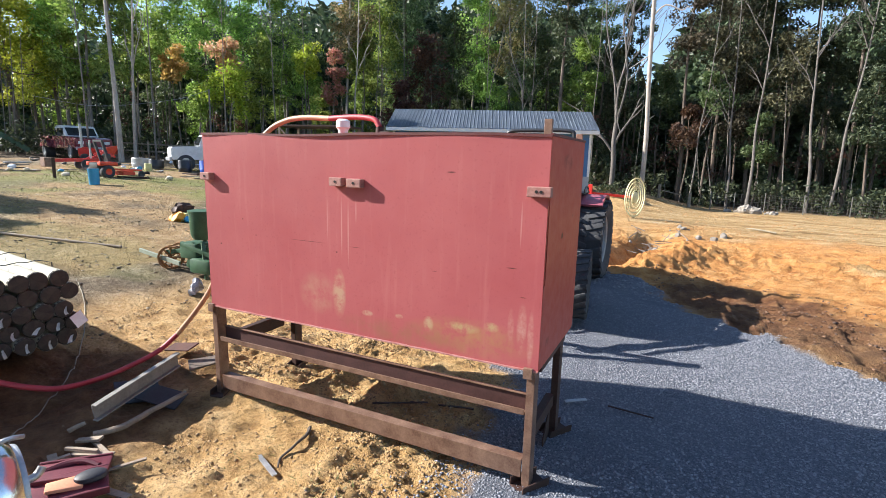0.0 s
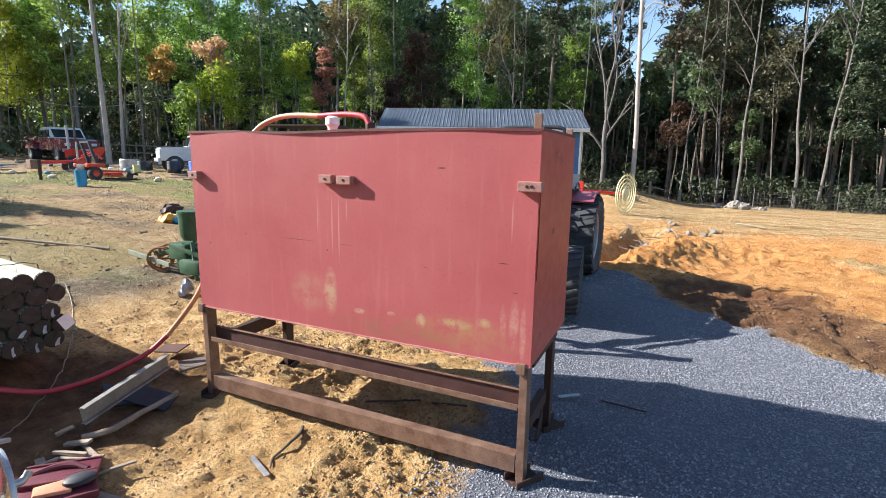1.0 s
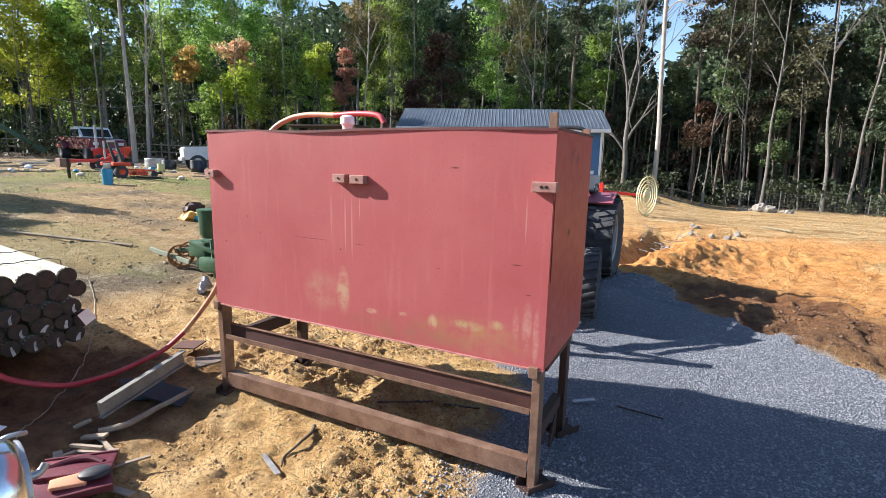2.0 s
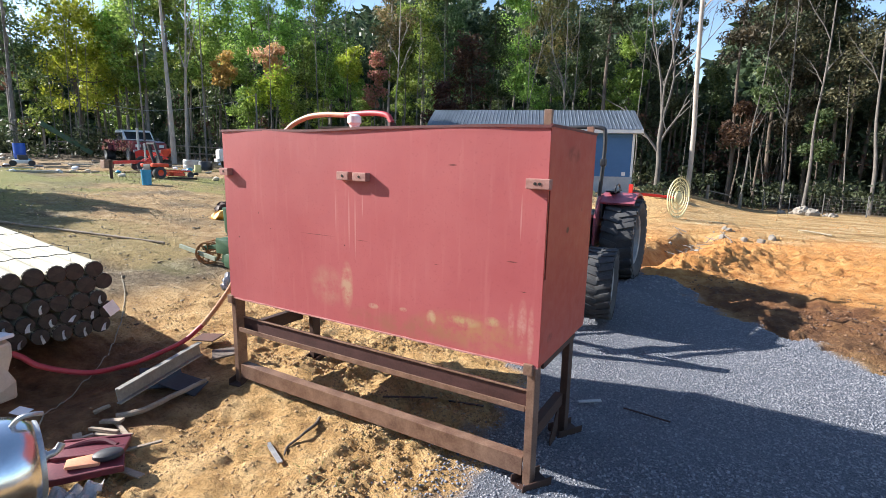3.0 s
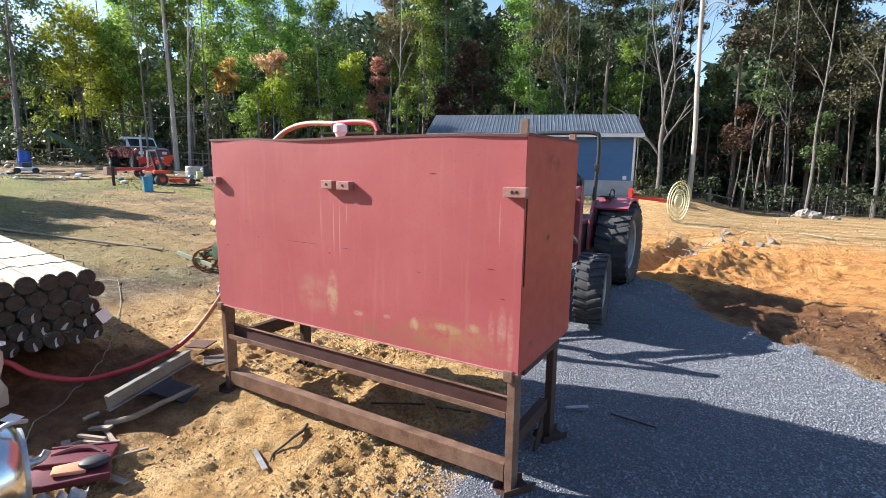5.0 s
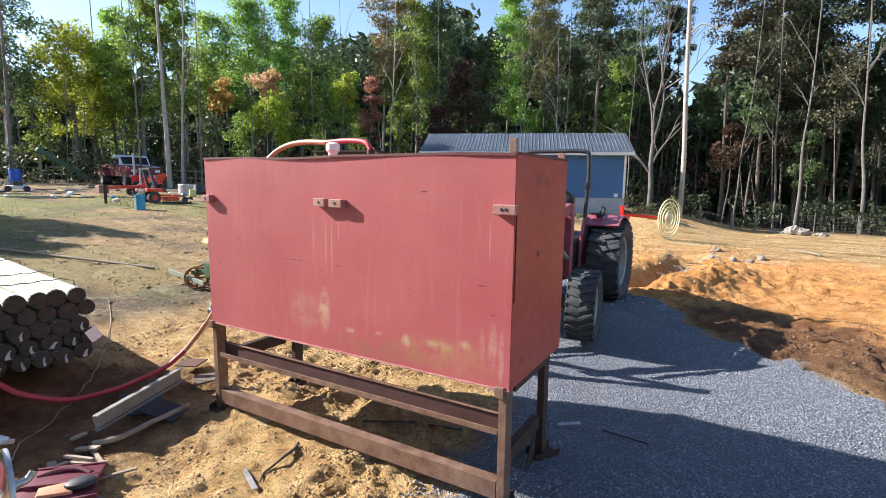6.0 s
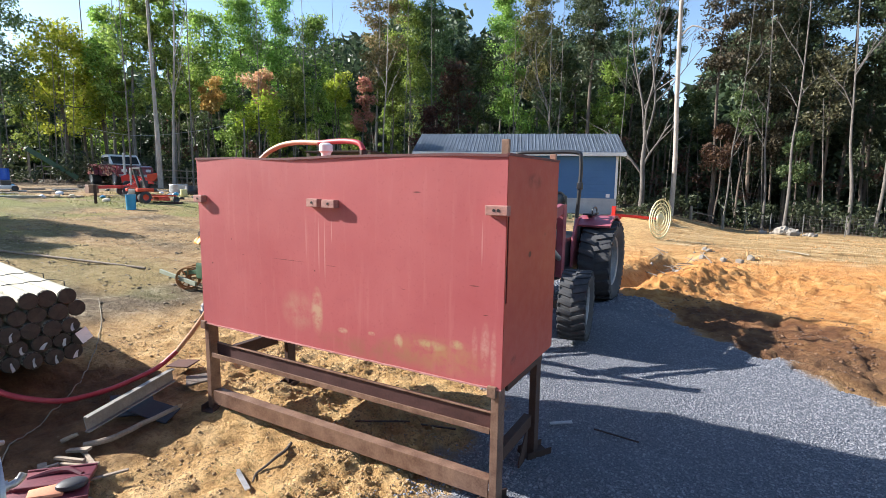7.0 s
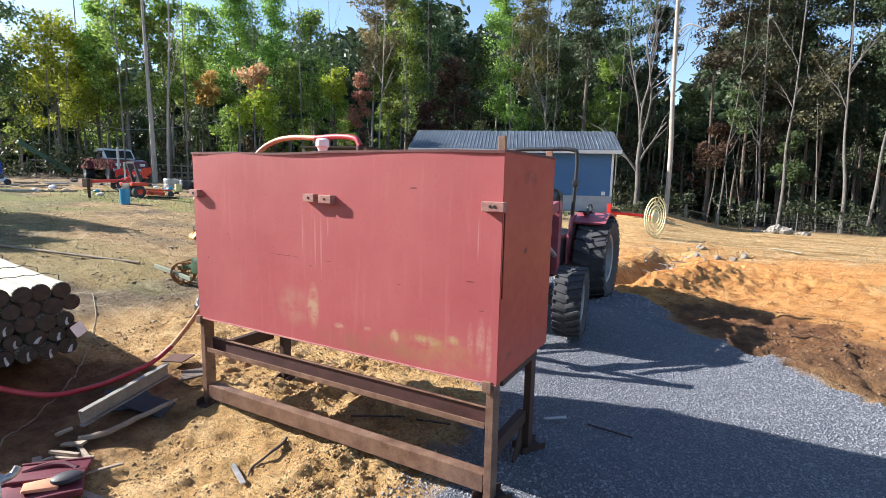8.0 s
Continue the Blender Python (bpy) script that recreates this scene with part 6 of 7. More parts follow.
# ---- wire fence and rocks on the far side ----
def build_fence():
    spots = [(1.95, 31.5), (3.2, 31.6), (4.75, 31.8), (6.6, 31.6), (8.7, 31.5), (11.5, 31.4), (14.5, 31.0)]
    fence = thing("wire_fence", "low wire mesh fence on thin steel posts", "fence", kind="structure")
    for x, y in spots:
        bm = bmesh.new()
        rod(bm, (x, y, land(x, y) - 0.3), (x, y, land(x, y) + 1.12), 0.03, n=6)
        part("post", bm, DIMWIRE, fence, "thin grey steel post")
    for (x0, y0), (x1, y1) in zip(spots, spots[1:]):
        z0, z1 = land(x0, y0), land(x1, y1)
        bm = bmesh.new()
        for h in (0.12, 0.27, 0.42, 0.57, 0.72, 0.87, 1.0):
            mid = Vector(((x0 + x1) / 2, (y0 + y1) / 2, (z0 + z1) / 2 + h - 0.03))
            rod(bm, (x0, y0, z0 + h), mid, 0.005, n=4, caps=False)
            rod(bm, mid, (x1, y1, z1 + h), 0.005, n=4, caps=False)
        n = int((x1 - x0) / 0.16)
        for k in range(1, n):
            t = k / n
            x, y, z = x0 + (x1 - x0) * t, y0 + (y1 - y0) * t, z0 + (z1 - z0) * t - 0.03
            rod(bm, (x, y, z + 0.1), (x, y, z + 1.0), 0.0035, n=3, caps=False)
        tagged(part("mesh_panel", bm, DIMWIRE, fence, "square wire mesh"), kind="stuff")
    for x, y, h in ((-0.95, 32.6, 0.95), (0.82, 32.0, 0.85)):
        bm = bmesh.new()
        rod(bm, (0, 0, -0.3), (0, 0, h), 0.10, 0.09, 9)
        solo("gate_post", bm, WOODGREY, "stout weathered wooden gate post", "post", "gate posts", m=at(x, y), smooth=True)
    bm = bmesh.new()
    rod(bm, (-0.95, 32.6, land(-0.95, 32.6) + 0.62), (0.35, 32.2, land(0.35, 32.2) + 0.62), 0.035, n=7)
    solo("gate_rail", bm, WOODGREY, "weathered rail between gate posts", "rail")
    rnd = random.Random(3)
    for k in range(26):
        x, y = 3.75 + rnd.gauss(0, 0.6), 29.3 + rnd.gauss(0, 0.35)
        s = rnd.uniform(0.07, 0.22) * (1.3 - min(1, abs(x - 3.75)) * 0.6)
        bm = bmesh.new()
        bmesh.ops.create_icosphere(bm, subdivisions=2, radius=s)
        rag(bm, s * 0.5, 2.5 / s * 0.6, k)
        solo("rock", bm, ROCKMAT, "pale grey field rock in a heap", "rock", "rock heap", m=at(x, y, s * 0.4 + max(0, 0.12 - abs(x - 3.75) * 0.15)))
    for k in range(14):
        x, y = rnd.uniform(-0.6, 1.6), rnd.uniform(10, 13.5)
        s = rnd.uniform(0.03, 0.09)
        bm = bmesh.new()
        bmesh.ops.create_icosphere(bm, subdivisions=1, radius=s)
        rag(bm, s * 0.6, 9, k)
        solo("stone", bm, ROCKMAT, "pale stone lying on the clay", "stone", "stones on clay", m=at(x, y, s * 0.3))
    bm = bmesh.new()
    tube(bm, smooth_line([(x, y, land(x, y) + 0.05) for x, y in ((2.3, 14.6), (2.5, 14.5), (3.0, 14.25))], 4), 0.022, 9)
    solo("pale_pipe", bm, CABLE, "short cream pipe lying on pale soil", "pipe", smooth=True)
    bm = bmesh.new()
    slab(bm, (-0.16, -0.06, 0), (0.16, 0.06, 0.09), 0.01)
    solo("loose_block", bm, ROCKMAT, "grey block lying in the trench", "block", m=at(-0.30, 8.15, 0.02, 20))


# ---- woods ----
def leaf_cloud(rnd, centres, per, size, flat=0.8):
    """Folded leaf blades scattered round the centres (x, y, z, radius)."""
    n = len(centres) * per
    c = np.repeat(np.array(centres), per, axis=0)
    d = rnd.normal(size=(n, 3))
    d /= np.linalg.norm(d, axis=1)[:, None]
    p = c[:, :3] + d * (c[:, 3] * rnd.random(n) ** 0.45)[:, None] * np.array([1, 1, flat])
    up = rnd.normal(size=(n, 3)) + np.array([0, 0, 0.35])
    a = np.cross(up, rnd.normal(size=(n, 3)))
    a /= np.linalg.norm(a, axis=1)[:, None]
    b = np.cross(a, up)
    b /= np.linalg.norm(b, axis=1)[:, None]
    s = (size * (0.6 + 0.8 * rnd.random(n)))[:, None]
    nrm = np.cross(a, b)
    v = np.stack([p - a * s, p + b * s * 0.42 + nrm * s * 0.12, p + a * s, p - b * s * 0.42 + nrm * s * 0.12], 1).reshape(-1, 3)
    i = np.arange(n * 4).reshape(n, 4)
    return v, i


def cloud_mesh(name, v, i, material):
    me = bpy.data.meshes.new(name)
    me.vertices.add(len(v))
    me.vertices.foreach_set("co", v.astype(np.float32).ravel())
    me.loops.add(i.size)
    me.loops.foreach_set("vertex_index", i.astype(np.int32).ravel())
    me.polygons.add(len(i))
    me.polygons.foreach_set("loop_start", np.arange(0, i.size, 4, dtype=np.int32))
    me.update(calc_edges=True)
    me.materials.append(material)
    return me


def build_tree(tall, base, wide, clumps, per, leaf, bark, leaves, seed, girth=0.14, label="", lean=0.02, clump=0.9):
    """A tapered trunk with limbs that end in clumps of leaves; base: where the crown begins."""
    rnd, pr = np.random.default_rng(seed), random.Random(seed)
    tree = thing("tree", label, "tree")
    bm = bmesh.new()
    lx, ly = pr.uniform(-lean, lean) * tall, pr.uniform(-lean, lean) * tall
    spine = smooth_line([(lx * t + 0.10 * math.sin(t * 7 + seed), ly * t + 0.10 * math.cos(t * 6 + seed), -0.4 + (tall * 0.95 + 0.4) * t) for t in np.linspace(0, 1, 8)], 2)
    tube(bm, spine, girth, 8, girth * 0.12)
    ends = []
    for k in range(clumps):
        t = base + (1 - base) * pr.random() ** 0.85
        j = min(int(t * (len(spine) - 1)), len(spine) - 2)
        o = spine[j]
        u = (t - base) / (1 - base)
        reach = wide * (0.30 + 0.70 * math.sin(math.pi * min(1, 0.22 + 0.72 * u) ** 0.8)) * pr.random() ** 0.6
        a = k * 2.4 + pr.uniform(-0.6, 0.6)
        q = o + Vector((math.cos(a) * reach, math.sin(a) * reach, reach * pr.uniform(-0.15, 0.55)))
        r = pr.uniform(0.55, 1.15) * clump
        ends.append((*q, r))
        if k % 2 == 0:
            tube(bm, smooth_line([o, (o + q) / 2 + Vector((0, 0, -0.12 * reach)), q], 3), girth * 0.30 * (1.1 - u * 0.7), 5, girth * 0.05)
    part("trunk", bm, bark, tree, "", True)
    if per:
        v, i = leaf_cloud(rnd, ends, per, leaf)
        ob = new("crown", cloud_mesh("crown", v, i, leaves))
        ob.parent = tree
    return tree


def polar(a, d):
    """A spot seen from the middle of the camera's way, a degrees to the left of +y."""
    return 0.9 - d * math.sin(radians(a)), -2.37 + d * math.cos(radians(a))


def back(a):
    """How far the wood's edge draws back from its usual line."""
    return 8.5 * step((66 - a) / 30) * step((a - 11) / 16)


SKYLINE_AT = (-30, -20, -12, -9.5, -7, -3, 0, 2.4, 4, 5.5, 8, 12, 18, 23, 26, 28, 34, 40, 46, 50, 54, 57, 60, 63, 67, 70, 76, 90)
SKYLINE_EL = (17, 17, 17, 12.5, 14, 19, 18, 13, 9, 9, 13, 17, 17, 18, 16, 19, 19, 15.5, 14.5, 14, 12.5, 10.5, 11, 9, 8.5, 9.5, 8, 8)


def skyline(a):
    """How high the deeper wood stands against the sky, in degrees over the eye."""
    return float(np.interp(a, SKYLINE_AT, SKYLINE_EL))


def grow(a, d, top, bottom, half, leaves, bark, label, girth=0.13, leaf=0.12, thick=1.0, seed=0, flare=0.02):
    """A tree of its own at the wood's edge: its crown from bottom to top, in degrees over the eye, half degrees to each side."""
    x, y = polar(a, d)
    z = land(x, y)
    tall = 1.7 + d * math.tan(radians(top)) - z
    base = (1.7 + d * math.tan(radians(bottom)) - z) / tall
    wide = d * math.tan(radians(half)) * 1.12
    clumps = int(min(88, max(16, 3.6 * (1 - base) * tall * wide * thick)))
    tree = build_tree(tall, base, wide, clumps, 135, leaf, bark, leaves, 300 + seed, girth, label, flare, min(0.95, 0.3 + 0.33 * wide))
    tree.matrix_world = pose(x, y, z)
    return tree


def build_woods():
    rnd = random.Random(21)
    grey, brown, pale = BARKS
    edge, lime, dim = "tall green broadleaf tree at the wood's edge", "yellowing green tree at the wood's edge", "deep green forest tree standing in shade"
    tan, red, dark, glow = "tall tree with thin tan autumn leaves", "slender tree with red autumn leaves", "tree with dark maroon autumn leaves", "slender tree with orange autumn leaves"
    front = ((70.6, 41, 19.0, 7.0, 3.0, DULL, grey, dim, 0.22),
             (65.9, 41, 14.2, 5.0, 3.0, LIME, brown, lime, 0.17), (62.8, 42, 12.6, 4.8, 1.9, GREEN, brown, edge, 0.15), (64.3, 42, 12.6, 5.4, 2.2, LIME, brown, lime, 0.12),
             (60.3, 38, 21.0, 8.0, 2.2, GREEN, grey, edge, 0.12), (58.6, 36, 22.0, 7.5, 1.8, GREEN, grey, edge, 0.10), (62.2, 40, 16.0, 8.5, 1.8, GREEN, grey, edge, 0.10), (57.2, 38, 20.0, 9.0, 1.6, GREEN, grey, edge, 0.10),
             (55.3, 42, 14.0, 8.0, 1.6, GREEN, grey, edge, 0.10), (61.2, 39, 11.0, 5.0, 1.5, GREEN, grey, edge, 0.10),
             (56.6, 40, 12.6, 6.5, 1.3, GREEN, grey, edge, 0.10), (54.0, 44, 17.0, 8.5, 2.2, GREEN, grey, edge, 0.13), (50.8, 45, 19.0, 8.0, 2.3, GREEN, brown, edge, 0.14),
             (47.3, 45, 20.0, 10.5, 2.2, GREEN, grey, edge, 0.14), (53.4, 38, 11.2, 8.2, 1.0, ORANGELEAF, brown, glow, 0.06), (49.0, 39, 12.0, 8.6, 1.6, REDLEAF, grey, red, 0.07),
             (48.6, 38, 9.2, 4.2, 2.4, LIME, grey, lime, 0.09), (51.5, 40, 9.0, 4.0, 1.5, GREEN, grey, edge, 0.08), (45.6, 40, 12.5, 5.0, 1.9, GREEN, grey, edge, 0.10),
             (43.2, 43, 18.0, 8.5, 2.4, GREEN, grey, edge, 0.14), (40.8, 39, 12.4, 9.2, 1.1, LIME, brown, lime, 0.07), (41.3, 40, 9.5, 5.2, 1.7, GREEN, grey, edge, 0.08),
             (38.3, 38, 12.2, 5.4, 0.85, REDLEAF, grey, red, 0.06), (36.8, 42, 22.0, 11.5, 2.5, TAN, pale, tan, 0.13), (35.2, 42, 13.5, 6.5, 1.7, GREEN, grey, edge, 0.10),
             (33.2, 44, 22.0, 7.5, 2.3, GREEN, grey, edge, 0.14), (30.2, 44, 22.0, 9.0, 2.2, DULL, brown, dim, 0.14), (28.4, 41, 14.0, 6.0, 1.9, DUSK, brown, dark, 0.10),
             (31.2, 39, 9.0, 4.0, 1.3, DUSK, brown, dark, 0.07), (25.6, 43, 16.5, 8.0, 2.0, DULL, brown, dim, 0.12), (23.2, 45, 21.0, 9.0, 2.0, GREEN, grey, edge, 0.14),
             (22.2, 40, 11.0, 4.5, 1.9, GREEN, grey, edge, 0.08), (19.2, 46, 21.0, 11.5, 2.4, TANLIME, grey, tan, 0.14), (17.6, 41, 11.5, 5.5, 1.9, DULL, grey, dim, 0.10),
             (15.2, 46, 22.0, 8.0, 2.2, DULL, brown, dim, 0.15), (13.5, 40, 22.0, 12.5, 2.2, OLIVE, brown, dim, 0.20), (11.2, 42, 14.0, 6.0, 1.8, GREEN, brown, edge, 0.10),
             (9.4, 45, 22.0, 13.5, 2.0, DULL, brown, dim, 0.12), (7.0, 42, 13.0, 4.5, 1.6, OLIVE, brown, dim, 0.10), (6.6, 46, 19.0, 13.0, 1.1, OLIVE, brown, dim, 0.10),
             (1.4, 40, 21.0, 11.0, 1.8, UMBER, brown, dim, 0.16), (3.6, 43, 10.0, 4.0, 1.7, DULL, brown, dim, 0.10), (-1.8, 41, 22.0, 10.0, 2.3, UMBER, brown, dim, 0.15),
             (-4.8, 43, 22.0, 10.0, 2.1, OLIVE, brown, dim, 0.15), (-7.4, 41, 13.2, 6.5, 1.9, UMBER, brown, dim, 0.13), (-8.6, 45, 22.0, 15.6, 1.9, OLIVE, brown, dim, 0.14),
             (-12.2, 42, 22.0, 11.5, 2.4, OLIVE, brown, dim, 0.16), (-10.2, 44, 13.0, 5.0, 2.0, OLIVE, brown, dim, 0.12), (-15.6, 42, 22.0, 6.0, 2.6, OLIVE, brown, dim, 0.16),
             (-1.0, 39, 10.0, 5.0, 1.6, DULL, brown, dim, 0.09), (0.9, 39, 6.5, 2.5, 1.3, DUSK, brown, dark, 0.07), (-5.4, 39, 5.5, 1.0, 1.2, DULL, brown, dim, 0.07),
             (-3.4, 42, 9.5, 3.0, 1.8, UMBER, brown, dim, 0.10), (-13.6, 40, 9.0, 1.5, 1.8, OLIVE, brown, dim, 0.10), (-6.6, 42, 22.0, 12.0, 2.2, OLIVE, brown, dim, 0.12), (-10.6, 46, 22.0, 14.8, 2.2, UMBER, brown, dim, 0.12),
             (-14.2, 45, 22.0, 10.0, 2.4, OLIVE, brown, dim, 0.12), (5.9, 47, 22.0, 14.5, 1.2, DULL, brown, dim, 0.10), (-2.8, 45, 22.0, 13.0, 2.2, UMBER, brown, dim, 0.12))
    for n, (a, d, top, bottom, half, leaves, bark, label, girth) in enumerate(front):
        grow(a, d, top, bottom, half, leaves, bark, label, girth, 0.115, 0.55 if leaves in (ORANGELEAF, REDLEAF) else 0.85 if leaves in (DULL, TAN) else 1.0, n, 0.015)
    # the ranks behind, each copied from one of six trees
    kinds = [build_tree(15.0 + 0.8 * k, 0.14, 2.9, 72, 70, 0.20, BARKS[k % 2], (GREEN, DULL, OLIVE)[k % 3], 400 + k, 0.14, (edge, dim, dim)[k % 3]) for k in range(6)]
    used = set()

    def plant(k, a, d, tall):
        x, y = polar(a, d)
        m = pose(x, y, land(x, y), 0, 0, rnd.uniform(0, 360)) @ Matrix.Scale(tall / (15.0 + 0.8 * k), 4)
        if k not in used:
            used.add(k)
            kinds[k].matrix_world = m
        else:
            copy_thing(kinds[k], m)

    for row, far in enumerate((47.0, 52.0)):
        a = 72.0 - 1.5 * row
        while a > -24:
            d = far + rnd.uniform(-1.5, 1.5)
            pick = (0, 3, 1, 4) if a > 30 else (1, 4, 2, 0) if a > 9 else (2, 5, 5, 4)
            plant(rnd.choice(pick), a, d, (d * math.tan(radians(skyline(a))) + 1.6) * rnd.uniform(0.82, 1.0))
            a -= rnd.uniform(3.0, 4.4)
    # unseen trees added behind the camera, closing off sky light from the tank front
    a = 128.0
    while a < 238:
        plant(rnd.choice((2, 5, 4)), a, 27 + rnd.uniform(-2, 3), rnd.uniform(13, 16))
        a += rnd.uniform(5.5, 7.5)
    # trees up-sun, whose shade falls across the rise
    for n, (x, y, size) in enumerate(((-18.8, 0.7, 0.54), (-17.2, 0.1, 0.52), (-18.4, 1.8, 0.48), (-17.0, 2.0, 0.46), (-17.6, -0.5, 0.54), (-20.2, 0.9, 0.54), (-21.6, 0.3, 0.58), (-16.2, -0.4, 0.48))):
        copy_thing(kinds[0], pose(x, y, land(x, y), 0, 0, 50 * n) @ Matrix.Scale(size, 4))
    # bare trunks that stand clear of the leaves
    x, y = polar(4.9, 31.0)
    dead = thing("dead_tree", "tall pale dead trunk without bark", "tree", pose(x, y, land(x, y)))
    bm = bmesh.new()
    tube(bm, smooth_line([(0.0, 0, -0.6), (0.02, 0, 3), (-0.10, 0, 6), (-0.22, 0.1, 10), (-0.30, 0.2, 15)], 4), 0.135, 12, 0.095)
    tube(bm, smooth_line([(-0.22, 0.1, 9.6), (0.4, 0, 10.1), (1.2, 0, 9.75), (1.5, 0, 9.9), (1.8, 0, 9.5)], 3), 0.05, 6, 0.015)
    rod(bm, (-0.12, 0, 7.6), (-1.2, 0, 6.9), 0.035, 0.012, 6)
    rod(bm, (0, 0, 4.1), (0.35, 0, 4.35), 0.03, 0.015, 6)
    part("trunk", bm, BARKS[2], dead, "", True)
    forks = ((7.9, 35.5, 0, 0.170), (58.5, 31.0, 1, 0.144), (57.4, 32.0, 1, 0.086), (60.9, 33.0, 1, 0.058), (-3.2, 37.0, 1, 0.079), (-4.9, 36.5, 1, 0.101), (36.3, 38.5, 1, 0.079), (30.6, 39, 1, 0.065),
             (17.4, 38.0, 2, 0.065), (16.7, 38.3, 1, 0.058), (70.5, 37, 1, 0.130), (55.6, 34, 1, 0.058), (49.2, 37, 1, 0.050), (44.3, 37.5, 1, 0.058), (-9.7, 36.5, 1, 0.108), (-11.4, 37, 1, 0.094),
             (21.5, 38, 2, 0.043), (10.2, 37, 1, 0.050), (41.0, 38, 1, 0.043), (33.9, 38, 1, 0.043), (0.2, 38, 1, 0.065), (63.9, 44, 1, 0.094), (62.3, 44, 1, 0.072))
    for n, (a, d, style, g) in enumerate(forks):
        x, y = polar(a, d)
        t = thing("bare_tree", "grey bare trunk with few limbs at the wood's edge", "tree", pose(x, y, land(x, y)), "bare trunks")
        bm = bmesh.new()
        pr = random.Random(n)
        lean = pr.uniform(-0.5, 0.5)

        def limb(o, q, r, depth):
            """A crooked limb that forks into finer ones."""
            o, q = Vector(o), Vector(q)
            span = (q - o).length
            mid = [o.lerp(q, k) + Vector((pr.uniform(-1, 1), pr.uniform(-1, 1), pr.uniform(-0.3, 0.8))) * span * 0.035 for k in (0.3, 0.55, 0.8)]
            tube(bm, smooth_line([o, *mid, q], 3), r, 7 if depth else 5, r * (0.45 if depth else 0.2))
            if depth:
                for k in range(3):
                    s0 = mid[k]
                    d = (q - o).normalized() + Vector((pr.uniform(-0.9, 0.9), pr.uniform(-0.5, 0.5), pr.uniform(0.0, 0.5)))
                    limb(s0, s0 + d.normalized() * span * pr.uniform(0.4, 0.75), r * 0.5, depth - 1)

        if style == 0:
            tube(bm, smooth_line([(0, 0, -0.4), (0.05, 0, 1.6), (-0.04, 0, 3.0), (0.02, 0, 4.4)], 4), g, 10, g * 0.8)
            for dx, h in ((-0.75, 12), (0.6, 13), (0.1, 12)):
                limb((0, 0, 4.2), (dx * 1.6, 0.2, h), g * 0.42, 2)
            limb((0, 0, 2.4), (-2.3, 0, 5.4), 0.09, 1)
            limb((0, 0, 3.0), (1.5, 0, 5.6), 0.08, 1)
        else:
            h = pr.uniform(14, 17)
            tube(bm, smooth_line([(0, 0, -0.4), (lean * 0.3 + 0.06, 0, 2.5), (lean * 0.7 - 0.05, 0.1, 5), (lean * 1.3 + 0.05, 0.1, 8.5), (lean * 2.0, 0.2, h)], 4), g, 9, g * 0.25)
            for k in range(3 + 2 * (style > 1)):
                z0 = pr.uniform(4.5, 11)
                o = Vector((lean * z0 / 7, 0.08, z0))
                n2 = pr.uniform(1.5, 3.2)
                limb(o, o + Vector((pr.choice((-1, 1)) * 0.45 * n2, pr.uniform(-0.3, 0.3), 0.85 * n2)), g * 0.3, 1)
            if style >= 2:
                limb((lean * 0.65, 0, 4.6), (lean + pr.choice((-1, 1)) * 1.3, 0.1, 11.5), g * 0.6, 1)
        # darker bark on the right-hand trunks stands in for the wood's shade
        part("trunk", bm, BARKS[2] if a in (58.5, 57.4, 36.3) else BARKS[0] if a > 40 else SHADEBARK, t, "", True)
    # wire strung along the wood's edge from a thin pole
    x, y = -24.66, 18.58
    line = thing("overhead_line", "thin grey pole with a pale wire strung along the wood", "pole", at(x, y))
    z0 = land(x, y)
    bm = bmesh.new()
    rod(bm, (0, 0, -0.3), (0.05, 0, 5.35 - z0), 0.06, 0.045, 8)
    part("pole", bm, BARKS[0], line)
    bm = bmesh.new()
    tube(bm, smooth_line([(-4.6, -6.6, 4.35 - z0), (-3.0, -4.35, 4.05 - z0), (-1.05, -1.37, 4.66 - z0), (0.02, 0.02, 5.3 - z0)], 6), 0.010, 6)
    part("wire", bm, GALV, line, "pale sagging wire")
    # thin sticks of the understorey, low brush and the depth of the wood
    nr = np.random.default_rng(77)
    bm = bmesh.new()
    for k in range(150):
        x, y = polar(rnd.uniform(-24, 76), rnd.uniform(37, 48))
        z = land(x, y)
        h = rnd.uniform(4, 9)
        rod(bm, (x, y, z - 0.2), (x + rnd.uniform(-1.0, 1.0), y, z + h), rnd.uniform(0.018, 0.045), 0.012, 5, False)
    solo("saplings", bm, BARKS[0], "thin grey sapling stems crowding the wood", "saplings", kind="stuff")
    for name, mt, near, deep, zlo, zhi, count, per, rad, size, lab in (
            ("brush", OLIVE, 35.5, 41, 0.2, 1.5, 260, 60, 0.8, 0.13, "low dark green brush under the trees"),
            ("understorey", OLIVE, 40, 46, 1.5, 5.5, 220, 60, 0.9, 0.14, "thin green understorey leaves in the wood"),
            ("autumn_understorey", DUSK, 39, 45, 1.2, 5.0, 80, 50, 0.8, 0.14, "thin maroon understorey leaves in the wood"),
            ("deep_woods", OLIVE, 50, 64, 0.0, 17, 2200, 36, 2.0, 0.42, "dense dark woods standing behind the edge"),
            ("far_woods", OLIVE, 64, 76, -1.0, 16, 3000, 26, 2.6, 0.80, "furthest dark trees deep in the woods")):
        cs = []
        for k in range(count):
            a = rnd.uniform(-26, 74)
            x, y = polar(a, rnd.uniform(near, deep) + back(a) + (4 if near > 39 and a > 56 else 0))
            top = zhi if zhi < 8 else math.hypot(x - 0.9, y + 2.4) * math.tan(radians(skyline(a) - 2.0)) + 0.5
            cs.append((x, y, land(x, y) + rnd.uniform(zlo, top), rad * rnd.uniform(0.6, 1.2)))
